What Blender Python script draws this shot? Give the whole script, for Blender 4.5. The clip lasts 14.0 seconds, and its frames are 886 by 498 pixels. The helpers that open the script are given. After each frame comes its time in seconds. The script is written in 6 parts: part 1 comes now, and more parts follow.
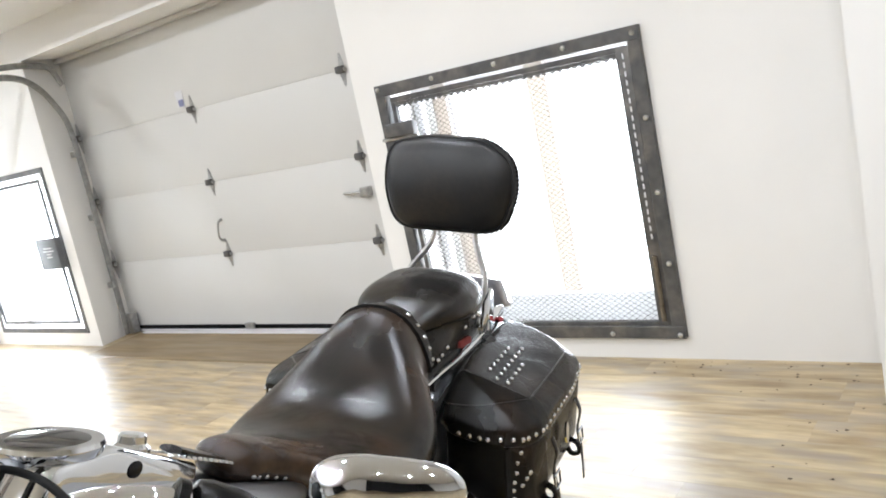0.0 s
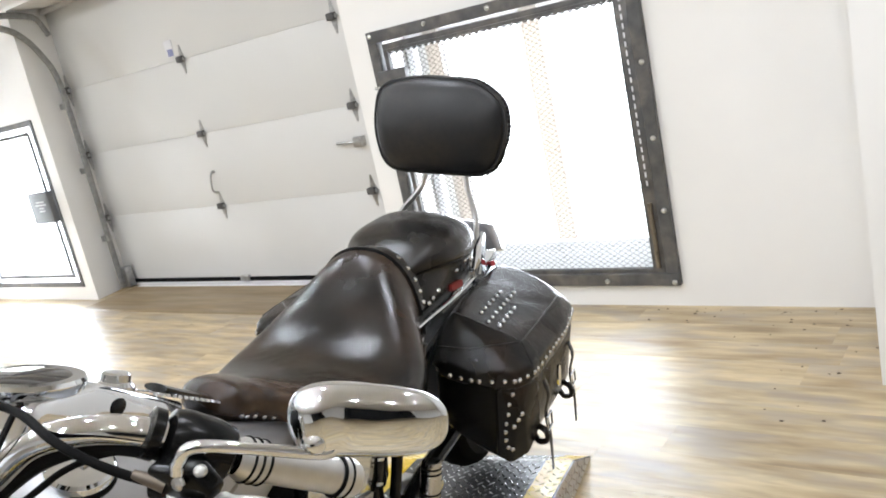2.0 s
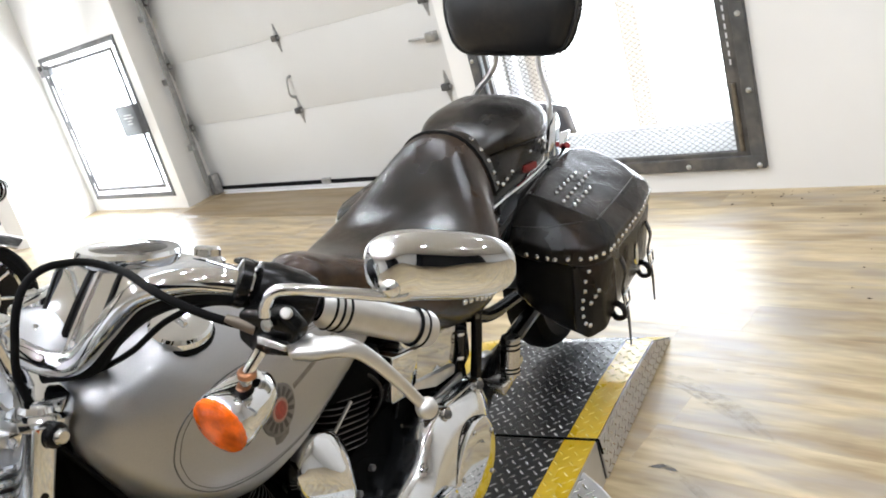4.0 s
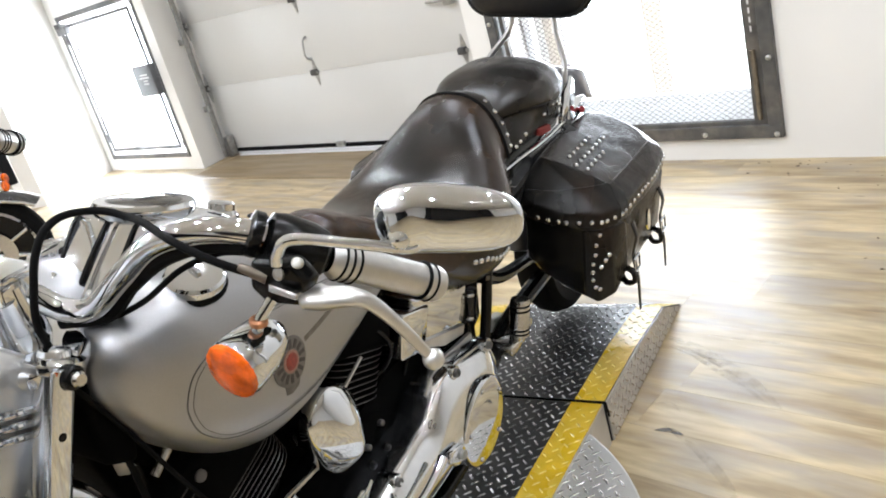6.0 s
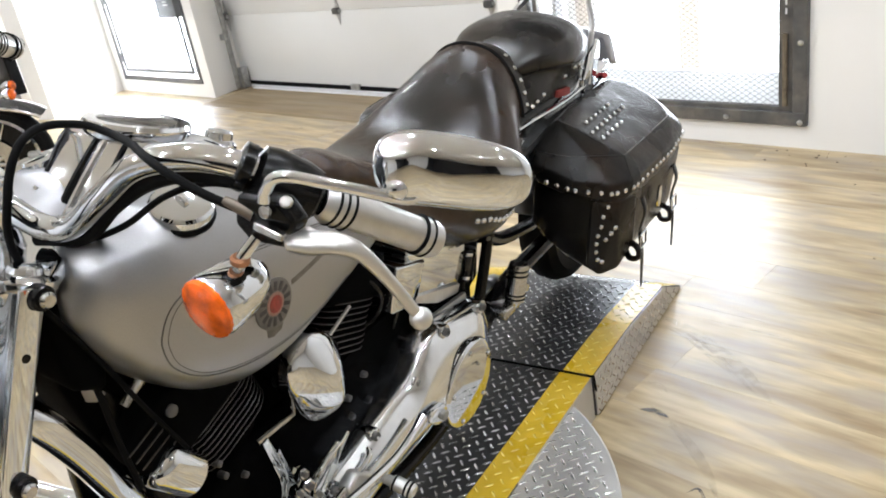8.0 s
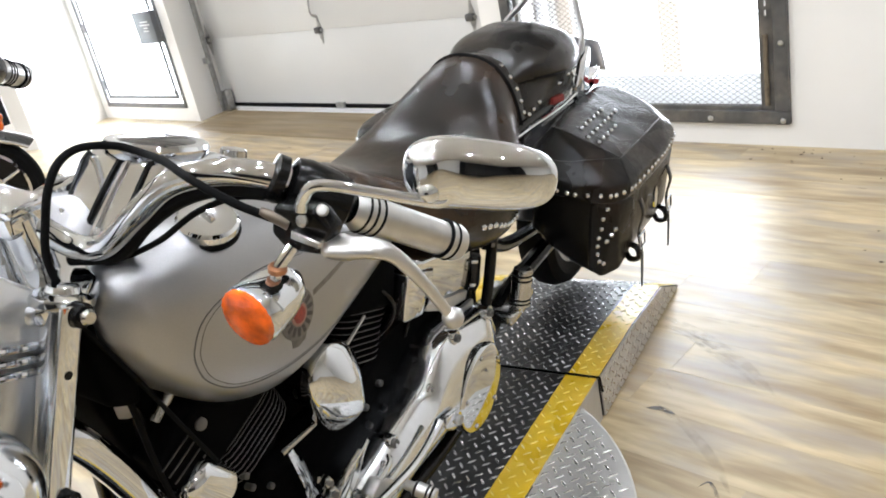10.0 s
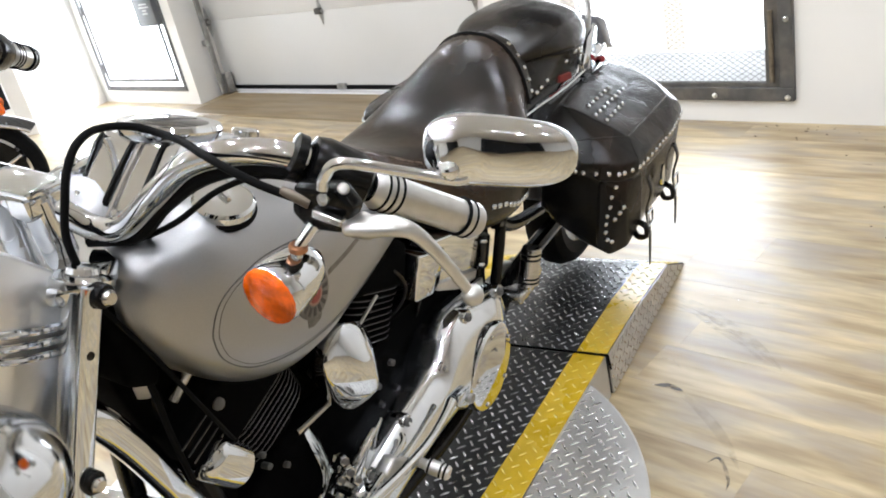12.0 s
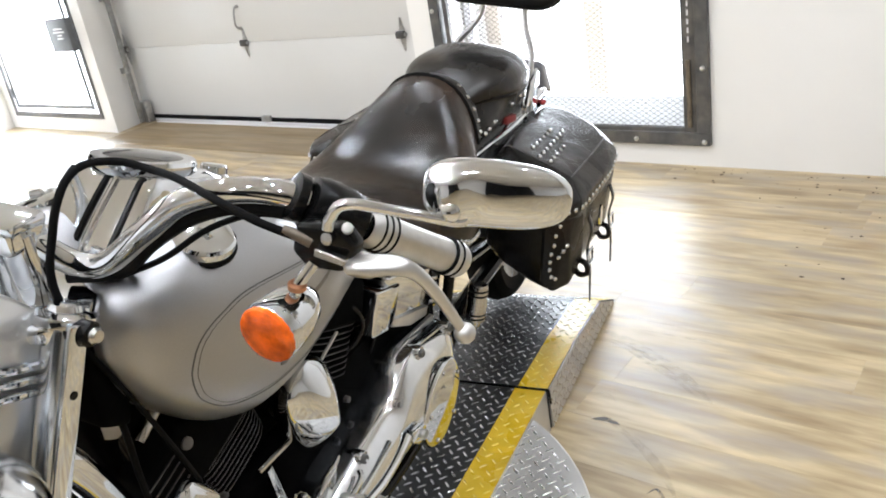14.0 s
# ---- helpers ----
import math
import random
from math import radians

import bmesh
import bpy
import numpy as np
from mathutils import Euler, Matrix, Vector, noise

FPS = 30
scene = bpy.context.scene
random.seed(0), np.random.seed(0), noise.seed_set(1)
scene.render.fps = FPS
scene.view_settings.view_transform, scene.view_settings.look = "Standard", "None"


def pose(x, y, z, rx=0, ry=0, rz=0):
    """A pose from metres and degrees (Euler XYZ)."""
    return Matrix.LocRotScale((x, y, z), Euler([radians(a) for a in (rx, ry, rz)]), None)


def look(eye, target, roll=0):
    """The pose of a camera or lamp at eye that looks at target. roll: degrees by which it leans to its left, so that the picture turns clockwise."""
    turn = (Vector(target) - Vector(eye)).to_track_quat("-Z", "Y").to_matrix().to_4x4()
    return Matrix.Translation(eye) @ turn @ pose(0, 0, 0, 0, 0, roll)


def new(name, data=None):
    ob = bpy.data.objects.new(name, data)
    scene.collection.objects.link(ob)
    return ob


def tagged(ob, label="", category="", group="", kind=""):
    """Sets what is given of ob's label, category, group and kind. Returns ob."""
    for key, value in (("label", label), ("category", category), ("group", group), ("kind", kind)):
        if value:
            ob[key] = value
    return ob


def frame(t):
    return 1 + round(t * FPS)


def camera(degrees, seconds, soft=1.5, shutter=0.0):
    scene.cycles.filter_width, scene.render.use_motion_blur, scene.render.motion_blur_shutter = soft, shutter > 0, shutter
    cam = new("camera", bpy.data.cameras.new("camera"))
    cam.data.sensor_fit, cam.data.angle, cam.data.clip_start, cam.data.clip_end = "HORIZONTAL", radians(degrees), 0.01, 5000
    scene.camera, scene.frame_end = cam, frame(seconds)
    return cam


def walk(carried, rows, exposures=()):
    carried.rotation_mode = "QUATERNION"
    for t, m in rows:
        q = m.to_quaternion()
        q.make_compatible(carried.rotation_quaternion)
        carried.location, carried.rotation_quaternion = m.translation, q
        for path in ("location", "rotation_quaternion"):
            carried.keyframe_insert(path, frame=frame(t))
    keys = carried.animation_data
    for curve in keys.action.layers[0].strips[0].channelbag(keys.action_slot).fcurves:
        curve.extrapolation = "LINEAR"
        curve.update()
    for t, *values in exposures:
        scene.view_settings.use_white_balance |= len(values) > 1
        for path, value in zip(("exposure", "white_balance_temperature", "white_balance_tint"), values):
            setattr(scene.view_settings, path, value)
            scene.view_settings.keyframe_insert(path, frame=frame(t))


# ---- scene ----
cam = camera(57.4, 14.0, soft=1.85)
PATH = [
    (0, (0.63, 0.401, 1.406), (-0.566, 1.967, 1.061), -11.8),
    (0.5, (0.597, 0.388, 1.396), (-0.614, 1.931, 1.005), -11.7),
    (1, (0.602, 0.419, 1.382), (-0.613, 1.949, 0.95), -10.2),
    (1.5, (0.618, 0.428, 1.373), (-0.57, 1.974, 0.929), -10.6),
    (2, (0.627, 0.42, 1.371), (-0.568, 1.958, 0.917), -12.3),
    (2.5, (0.638, 0.416, 1.346), (-0.528, 1.909, 0.705), -13.1),
    (3, (0.655, 0.419, 1.344), (-0.525, 1.91, 0.724), -14.2),
    (3.5, (0.657, 0.41, 1.332), (-0.637, 1.81, 0.727), -15.4),
    (3.7, (0.65, 0.401, 1.328), (-0.687, 1.753, 0.708), -16.1),
    (5.8, (0.664, 0.38, 1.327), (-0.706, 1.681, 0.672), -16.6),
    (6, (0.663, 0.383, 1.319), (-0.708, 1.663, 0.624), -15.8),
    (6.5, (0.656, 0.388, 1.31), (-0.709, 1.648, 0.567), -16.3),
    (7, (0.658, 0.399, 1.307), (-0.702, 1.648, 0.539), -14.8),
    (7.5, (0.651, 0.417, 1.3), (-0.697, 1.658, 0.498), -8.1),
    (7.7, (0.64, 0.421, 1.3), (-0.734, 1.636, 0.503), -9.7),
    (9.8, (0.622, 0.35, 1.315), (-0.682, 1.654, 0.541), -11.1),
    (10, (0.624, 0.367, 1.308), (-0.72, 1.634, 0.54), -12.2),
    (10.5, (0.626, 0.394, 1.305), (-0.716, 1.65, 0.517), -12.5),
    (11, (0.628, 0.381, 1.31), (-0.711, 1.627, 0.501), -10.4),
    (11.5, (0.629, 0.381, 1.303), (-0.749, 1.594, 0.509), -13.6),
    (12, (0.612, 0.352, 1.309), (-0.727, 1.599, 0.5), -12.9),
    (12.5, (0.584, 0.303, 1.301), (-0.724, 1.591, 0.506), -15.1),
    (13, (0.547, 0.291, 1.301), (-0.714, 1.609, 0.481), -12.4),
    (13.5, (0.571, 0.28, 1.323), (-0.615, 1.706, 0.575), -12.7),
    (14, (0.564, 0.29, 1.337), (-0.623, 1.703, 0.566), -9.6),
]
walk(cam, [(t, look(eye, target, roll)) for t, eye, target, roll in PATH], [(0, -0.06, 6050, 10), (2.5, -0.02, 6050, 10), (5, 0.03, 6050, 10), (14, 0.03, 6050, 10)])

DAY_R, DAY_L, DOWN = 110.0, 330.0, 17.0
from mathutils.bvhtree import BVHTree

# ---------------------------------------------------------------- light
world = bpy.data.worlds.new("daylight")
scene.world = world
world.use_nodes = True
_wn = world.node_tree.nodes
_sky = _wn.new("ShaderNodeTexSky")
_sky.sky_type = 'NISHITA'
_sky.sun_disc = False
_sky.sun_elevation, _sky.sun_rotation = radians(50), radians(20)
world.node_tree.links.new(_sky.outputs[0], _wn["Background"].inputs[0])
_wn["Background"].inputs[1].default_value = 0.1

sun = new("sun", bpy.data.lights.new("sun", 'SUN'))
sun.data.energy, sun.data.angle, sun.data.color = 2.0, radians(1.0), (1.0, 0.96, 0.9)
sun.matrix_world = look((0, 12, 14), (0, 4, 0))


def area_lamp(name, m, w, h, power, color, shape='RECTANGLE'):
    d = bpy.data.lights.new(name, 'AREA')
    d.shape, d.size, d.size_y, d.energy, d.color = shape, w, h, power, color
    ob = new(name, d)
    ob.matrix_world = m
    return ob


# daylight in the two window openings
area_lamp("window_daylight", pose(-1.53, 4.42, 0.86, 90, 0, 180), 1.9, 1.8, DAY_R, (0.93, 0.97, 1.0))
area_lamp("window_daylight", pose(-7.55, 4.42, 0.86, 90, 0, 180), 3.0, 1.9, DAY_L, (0.91, 0.96, 1.0))

# ---------------------------------------------------------------- materials
def mat(name, color=(0.8, 0.8, 0.8), rough=0.5, metal=0.0, spread=0.0, scale=20.0, bump=0.0, bscale=200.0,
        other=None, oscale=3.0, odetail=6.0, olow=0.45, ohigh=0.65, rvar=0.0, coat=0.0, each=0.0, stretch=(1, 1, 1), spec=0.5, wave=0.0, wscale=9.0):
    """A surface: colour with fine and coarse variation, gloss variation and relief. other: a second colour in patches."""
    m = bpy.data.materials.new(name)
    m.use_nodes = True
    nt = m.node_tree
    n, l = nt.nodes, nt.links
    b = n["Principled BSDF"]
    b.inputs["Roughness"].default_value, b.inputs["Metallic"].default_value = rough, metal
    b.inputs["Specular IOR Level"].default_value = spec
    b.inputs["Coat Weight"].default_value = coat
    b.inputs["Coat Roughness"].default_value = 0.06
    tc, mp = n.new("ShaderNodeTexCoord"), n.new("ShaderNodeMapping")
    mp.inputs["Scale"].default_value = stretch
    l.new(tc.outputs["Object"], mp.inputs[0])

    def noise_tex(s, detail=4.0):
        t = n.new("ShaderNodeTexNoise")
        t.inputs["Scale"].default_value, t.inputs["Detail"].default_value = s, detail
        l.new(mp.outputs[0], t.inputs["Vector"])
        return t

    def mix(a, c, fac):
        x = n.new("ShaderNodeMix")
        x.data_type = 'RGBA'
        l.new(fac, x.inputs[0])
        for s, i in ((a, 6), (c, 7)):
            if isinstance(s, tuple):
                x.inputs[i].default_value = (*s, 1)
            else:
                l.new(s, x.inputs[i])
        return x.outputs[2]

    def ramp(src, lo, hi, a=0.0, c=1.0):
        r = n.new("ShaderNodeMapRange")
        for k, v in zip((1, 2, 3, 4), (lo, hi, a, c)):
            r.inputs[k].default_value = v
        l.new(src, r.inputs[0])
        return r.outputs[0]

    col = color
    if other:
        col = mix(col, other, ramp(noise_tex(oscale, odetail).outputs[0], olow, ohigh))
    if spread:
        dark = tuple(max(0.0, c * (1 - spread)) for c in color)
        col = mix(col, dark, ramp(noise_tex(scale, 8).outputs[0], 0.35, 0.7))
    if each:
        oi = n.new("ShaderNodeObjectInfo")
        hs = n.new("ShaderNodeHueSaturation")
        l.new(ramp(oi.outputs["Random"], 0, 1, 1 - each, 1 + each), hs.inputs["Value"])
        if isinstance(col, tuple):
            hs.inputs["Color"].default_value = (*col, 1)
        else:
            l.new(col, hs.inputs["Color"])
        col = hs.outputs[0]
    if isinstance(col, tuple):
        b.inputs["Base Color"].default_value = (*col, 1)
    else:
        l.new(col, b.inputs["Base Color"])
    if rvar:
        l.new(ramp(noise_tex(scale * 0.4, 5).outputs[0], 0.3, 0.7, max(0.02, rough - rvar), rough + rvar), b.inputs["Roughness"])
    if bump:
        bp = n.new("ShaderNodeBump")
        bp.inputs["Strength"].default_value, bp.inputs["Distance"].default_value = bump, 0.002
        l.new(noise_tex(bscale, 3).outputs[0], bp.inputs["Height"])
        l.new(bp.outputs[0], b.inputs["Normal"])
        if wave:
            wp = n.new("ShaderNodeBump")
            wp.inputs["Strength"].default_value, wp.inputs["Distance"].default_value = wave, 0.03
            l.new(noise_tex(wscale, 3.2).outputs[0], wp.inputs["Height"])
            l.new(wp.outputs[0], bp.inputs["Normal"])
    return m


M_WALL = mat("wall_paint", (0.83, 0.819, 0.795), 0.55, spread=0.03, scale=2.0, bump=0.15, bscale=160, other=(0.79, 0.776, 0.748), oscale=0.7)
M_CEIL = mat("ceiling_paint", (0.78, 0.775, 0.76), 0.7, spread=0.03, scale=1.5, bump=0.2, bscale=90)
M_TRACK = mat("track_steel", (0.34, 0.34, 0.33), 0.42, 0.8, spread=0.35, scale=30, rvar=0.1)
M_DOOR = mat("door_steel_paint", (0.67, 0.665, 0.645), 0.38, spread=0.04, scale=1.2, bump=0.12, bscale=60, rvar=0.08)
M_GALV = mat("galvanised_steel", (0.50, 0.50, 0.49), 0.38, 0.9, spread=0.35, scale=30, rvar=0.12)
M_STEEL = mat("dark_steel", (0.115, 0.115, 0.115), 0.48, 0.35, spread=0.35, scale=14, rvar=0.12, other=(0.17, 0.155, 0.14), oscale=9)
M_MESH = mat("mesh_steel", (0.17, 0.165, 0.16), 0.5, 0.4, spread=0.3, scale=40)
M_BOLT = mat("zinc_bolt", (0.62, 0.62, 0.60), 0.3, 0.9, spread=0.2, scale=60)
M_CHROME = mat("chrome", (0.715, 0.74, 0.775), 0.055, 1.0, spread=0.05, scale=14, rvar=0.02)
M_FORK = mat("fork_chrome", (0.74, 0.765, 0.80), 0.13, 1.0, spread=0.08, scale=30, rvar=0.05)
M_NACELLE = mat("nacelle_chrome", (0.84, 0.85, 0.87), 0.34, 1.0, spread=0.08, scale=24, rvar=0.06)
M_LEVER = mat("lever_alloy", (0.62, 0.615, 0.60), 0.34, 0.9, spread=0.12, scale=30, rvar=0.06)
M_SATIN = mat("polished_alloy", (0.55, 0.545, 0.535), 0.20, 1.0, spread=0.12, scale=22, rvar=0.06)
M_TANK = mat("silver_paint", (0.355, 0.357, 0.368), 0.38, 0.95, spread=0.10, scale=900, coat=0.4, bump=0.05, bscale=900)
M_LEATHER = mat("black_leather", (0.007, 0.0058, 0.0050), 0.24, spread=0.3, scale=12, bump=0.20, bscale=300, rvar=0.06, spec=0.42, wave=0.24, wscale=7.0,
                other=(0.076, 0.042, 0.023), oscale=3.4, odetail=3.0, olow=0.42, ohigh=0.74)
M_PAD = mat("pillion_leather", (0.0066, 0.0058, 0.0052), 0.26, spread=0.3, scale=12, bump=0.22, bscale=300, rvar=0.06, spec=0.42, wave=0.18, wscale=7.0,
            other=(0.036, 0.026, 0.019), oscale=5.0, odetail=3.0, olow=0.46, ohigh=0.76)
M_VINYL = mat("black_vinyl", (0.009, 0.009, 0.0095), 0.38, spec=0.38, spread=0.2, scale=70, bump=0.2, bscale=500, rvar=0.06, wave=0.12, wscale=6.0,
              other=(0.022, 0.016, 0.012), oscale=5.0, odetail=5.0, olow=0.48, ohigh=0.75)
M_BAG = mat("saddlebag_leather", (0.0046, 0.0042, 0.0038), 0.25, spread=0.3, scale=12, bump=0.25, bscale=320, rvar=0.07, spec=0.20, wave=0.22, wscale=7.0,
            other=(0.030, 0.018, 0.012), odetail=4.0, oscale=5.0, olow=0.47, ohigh=0.75)
M_EDGE = mat("worn_leather_edge", (0.009, 0.008, 0.007), 0.34, spread=0.4, scale=40, bump=0.2, bscale=400, spec=0.4)
M_BLACK = mat("black_enamel", (0.0035, 0.0035, 0.0035), 0.22, spec=0.2, spread=0.3, scale=25, rvar=0.08)
M_ENGINE = mat("black_crinkle", (0.003, 0.003, 0.003), 0.8, spec=0.02, spread=0.3, scale=50, bump=0.3, bscale=900)
M_FIN = mat("fin_edge", (0.11, 0.107, 0.104), 0.38, 0.9, spread=0.3, scale=40)
M_RUBBER = mat("rubber", (0.005, 0.005, 0.005), 0.7, spec=0.06, spread=0.3, scale=40, bump=0.2, bscale=400)
M_AMBER = mat("amber_lens", (0.86, 0.13, 0.001), 0.10, spread=0.72, scale=48, bump=0.8, bscale=70, coat=0.35, spec=0.45)
M_RED = mat("red_lens", (0.36, 0.045, 0.05), 0.15, spread=0.2, scale=90, coat=1.0)
M_GLASS_DARK = mat("gauge_glass", (0.015, 0.015, 0.016), 0.04, spread=0.1, scale=10)
M_TREAD_BLACK = mat("black_tread_plate", (0.013, 0.013, 0.0135), 0.40, spread=0.4, scale=18, rvar=0.1, bump=0.1, bscale=300)
# worn lozenges of the black plate, their glints also put into the pale colour
M_WORN_GLINT = mat("worn_tread_glint", (0.50, 0.50, 0.50), 0.25, 0.8, spread=0.5, scale=25, rvar=0.1)
M_YELLOW = mat("yellow_paint", (0.66, 0.44, 0.02), 0.30, spread=0.22, scale=22, rvar=0.1, other=(0.60, 0.41, 0.04), oscale=7)
M_YELLOW_LUG = mat("yellow_lug", (0.74, 0.58, 0.16), 0.24, spread=0.3, scale=40)
M_ALU = mat("aluminium_plate", (0.60, 0.585, 0.56), 0.42, 0.6, spread=0.16, scale=14, rvar=0.1)
M_BAR = mat("bar_light", (0.62, 0.62, 0.60), 0.5, spread=0.1, scale=60)
M_GRIP = mat("grip_alloy", (0.56, 0.555, 0.545), 0.36, 0.9, spread=0.12, scale=60, rvar=0.05)
M_SMOKE = mat("smoked_lens", (0.27, 0.265, 0.28), 0.22, spread=0.2, scale=30, coat=0.6)
M_LUG = mat("bright_lozenge", (0.70, 0.69, 0.67), 0.27, 0.9, spread=0.2, scale=30)
# near-black for out-of-view walls, added so that chrome reflects dark bands
M_UNSEEN_DARK = mat("unseen_dark_wall", (0.022, 0.022, 0.023), 0.6, spread=0.1, scale=3, bump=0.1, bscale=100)
M_TAPE = mat("white_plastic", (0.72, 0.72, 0.74), 0.4, spread=0.06, scale=20)


def plank_material():
    """Pale washed oak vinyl: long streaks and knots, each plank of its own tone."""
    m = bpy.data.materials.new("oak_plank")
    m.use_nodes = True
    nt = m.node_tree
    n, l = nt.nodes, nt.links
    b = n["Principled BSDF"]
    tc, mp, oi = n.new("ShaderNodeTexCoord"), n.new("ShaderNodeMapping"), n.new("ShaderNodeObjectInfo")
    geo = n.new("ShaderNodeNewGeometry")
    add = n.new("ShaderNodeVectorMath")
    add.operation = 'ADD'
    sm = n.new("ShaderNodeMath")
    sm.operation = 'ADD'
    l.new(oi.outputs["Random"], sm.inputs[0])
    l.new(geo.outputs["Random Per Island"], sm.inputs[1])
    comb = n.new("ShaderNodeCombineXYZ")
    mul = n.new("ShaderNodeMath")
    mul.operation = 'MULTIPLY'
    mul.inputs[1].default_value = 37.0
    l.new(sm.outputs[0], mul.inputs[0])
    l.new(mul.outputs[0], comb.inputs[0])
    l.new(mul.outputs[0], comb.inputs[2])
    l.new(tc.outputs["Object"], add.inputs[0])
    l.new(comb.outputs[0], add.inputs[1])
    mp.inputs["Scale"].default_value = (1.0, 6.0, 1.0)
    l.new(add.outputs[0], mp.inputs[0])
    big, fine = n.new("ShaderNodeTexNoise"), n.new("ShaderNodeTexNoise")
    big.inputs["Scale"].default_value, big.inputs["Detail"].default_value = 3.0, 6
    fine.inputs["Scale"].default_value, fine.inputs["Detail"].default_value = 5.0, 6
    fine.inputs["Distortion"].default_value = 1.2
    for t in (big, fine):
        l.new(mp.outputs[0], t.inputs["Vector"])
    r1, r2 = n.new("ShaderNodeValToRGB"), n.new("ShaderNodeValToRGB")
    r1.color_ramp.elements[0].position, r1.color_ramp.elements[0].color = 0.29, (*WOOD_DARK, 1)
    r1.color_ramp.elements[1].position, r1.color_ramp.elements[1].color = 0.66, (*WOOD_LIGHT, 1)
    l.new(big.outputs[0], r1.inputs[0])
    r2.color_ramp.elements[0].position, r2.color_ramp.elements[0].color = 0.28, (0.66, 0.64, 0.61, 1)
    r2.color_ramp.elements[1].position, r2.color_ramp.elements[1].color = 0.56, (1, 1, 1, 1)
    l.new(fine.outputs[0], r2.inputs[0])
    mx = n.new("ShaderNodeMix")
    mx.data_type, mx.blend_type = 'RGBA', 'MULTIPLY'
    mx.inputs[0].default_value = 0.55
    l.new(r1.outputs[0], mx.inputs[6])
    l.new(r2.outputs[0], mx.inputs[7])
    hs = n.new("ShaderNodeHueSaturation")
    mr = n.new("ShaderNodeMapRange")
    for k, v in zip((1, 2, 3, 4), (0.0, 2.0, 0.76, 1.16)):
        mr.inputs[k].default_value = v
    l.new(sm.outputs[0], mr.inputs[0])
    l.new(mr.outputs[0], hs.inputs["Value"])
    # scattered small dark knots
    kn, kr, kx = n.new("ShaderNodeTexNoise"), n.new("ShaderNodeMapRange"), n.new("ShaderNodeMix")
    km = n.new("ShaderNodeMapping")
    km.inputs["Scale"].default_value = (1.0, 2.2, 1.0)
    l.new(add.outputs[0], km.inputs[0])
    l.new(km.outputs[0], kn.inputs["Vector"])
    kn.inputs["Scale"].default_value, kn.inputs["Detail"].default_value = 11.0, 1.0
    for k, v in zip((1, 2, 3, 4), (0.765, 0.80, 0.0, 0.6)):
        kr.inputs[k].default_value = v
    l.new(kn.outputs[0], kr.inputs[0])
    kx.data_type = 'RGBA'
    l.new(kr.outputs[0], kx.inputs[0])
    l.new(mx.outputs[2], kx.inputs[6])
    kx.inputs[7].default_value = (0.08, 0.055, 0.03, 1)
    # greyish weathered patches
    gn, gr, gx, gm = n.new("ShaderNodeTexNoise"), n.new("ShaderNodeMapRange"), n.new("ShaderNodeMix"), n.new("ShaderNodeMapping")
    gm.inputs["Scale"].default_value = (1.0, 3.0, 1.0)
    l.new(add.outputs[0], gm.inputs[0])
    l.new(gm.outputs[0], gn.inputs["Vector"])
    gn.inputs["Scale"].default_value, gn.inputs["Detail"].default_value = 3.2, 7.0
    for k, v in zip((1, 2, 3, 4), (0.46, 0.62, 0.0, 0.55)):
        gr.inputs[k].default_value = v
    l.new(gn.outputs[0], gr.inputs[0])
    gx.data_type = 'RGBA'
    l.new(gr.outputs[0], gx.inputs[0])
    l.new(kx.outputs[2], gx.inputs[6])
    gx.inputs[7].default_value = (0.30, 0.265, 0.235, 1)
    l.new(gx.outputs[2], hs.inputs["Color"])
    l.new(hs.outputs[0], b.inputs["Base Color"])
    b.inputs["Specular IOR Level"].default_value = 0.80
    rr = n.new("ShaderNodeMapRange")
    for k, v in zip((1, 2, 3, 4), (0.3, 0.7, 0.35, 0.47)):
        rr.inputs[k].default_value = v
    l.new(fine.outputs[0], rr.inputs[0])
    l.new(rr.outputs[0], b.inputs["Roughness"])
    bp = n.new("ShaderNodeBump")
    bp.inputs["Strength"].default_value, bp.inputs["Distance"].default_value = 0.04, 0.002
    l.new(fine.outputs[0], bp.inputs["Height"])
    l.new(bp.outputs[0], b.inputs["Normal"])
    return m


WOOD_DARK, WOOD_LIGHT = (0.270, 0.188, 0.092), (0.565, 0.455, 0.270)
M_WOOD = plank_material()


def glow_material(name, color, strength):
    m = bpy.data.materials.new(name)
    m.use_nodes = True
    e = m.node_tree.nodes.new("ShaderNodeEmission")
    e.inputs[0].default_value, e.inputs[1].default_value = (*color, 1), strength
    m.node_tree.links.new(e.outputs[0], m.node_tree.nodes["Material Output"].inputs[0])
    return m


M_OUT = glow_material("bright_daylight", (0.97, 0.99, 1.0), 7.2)


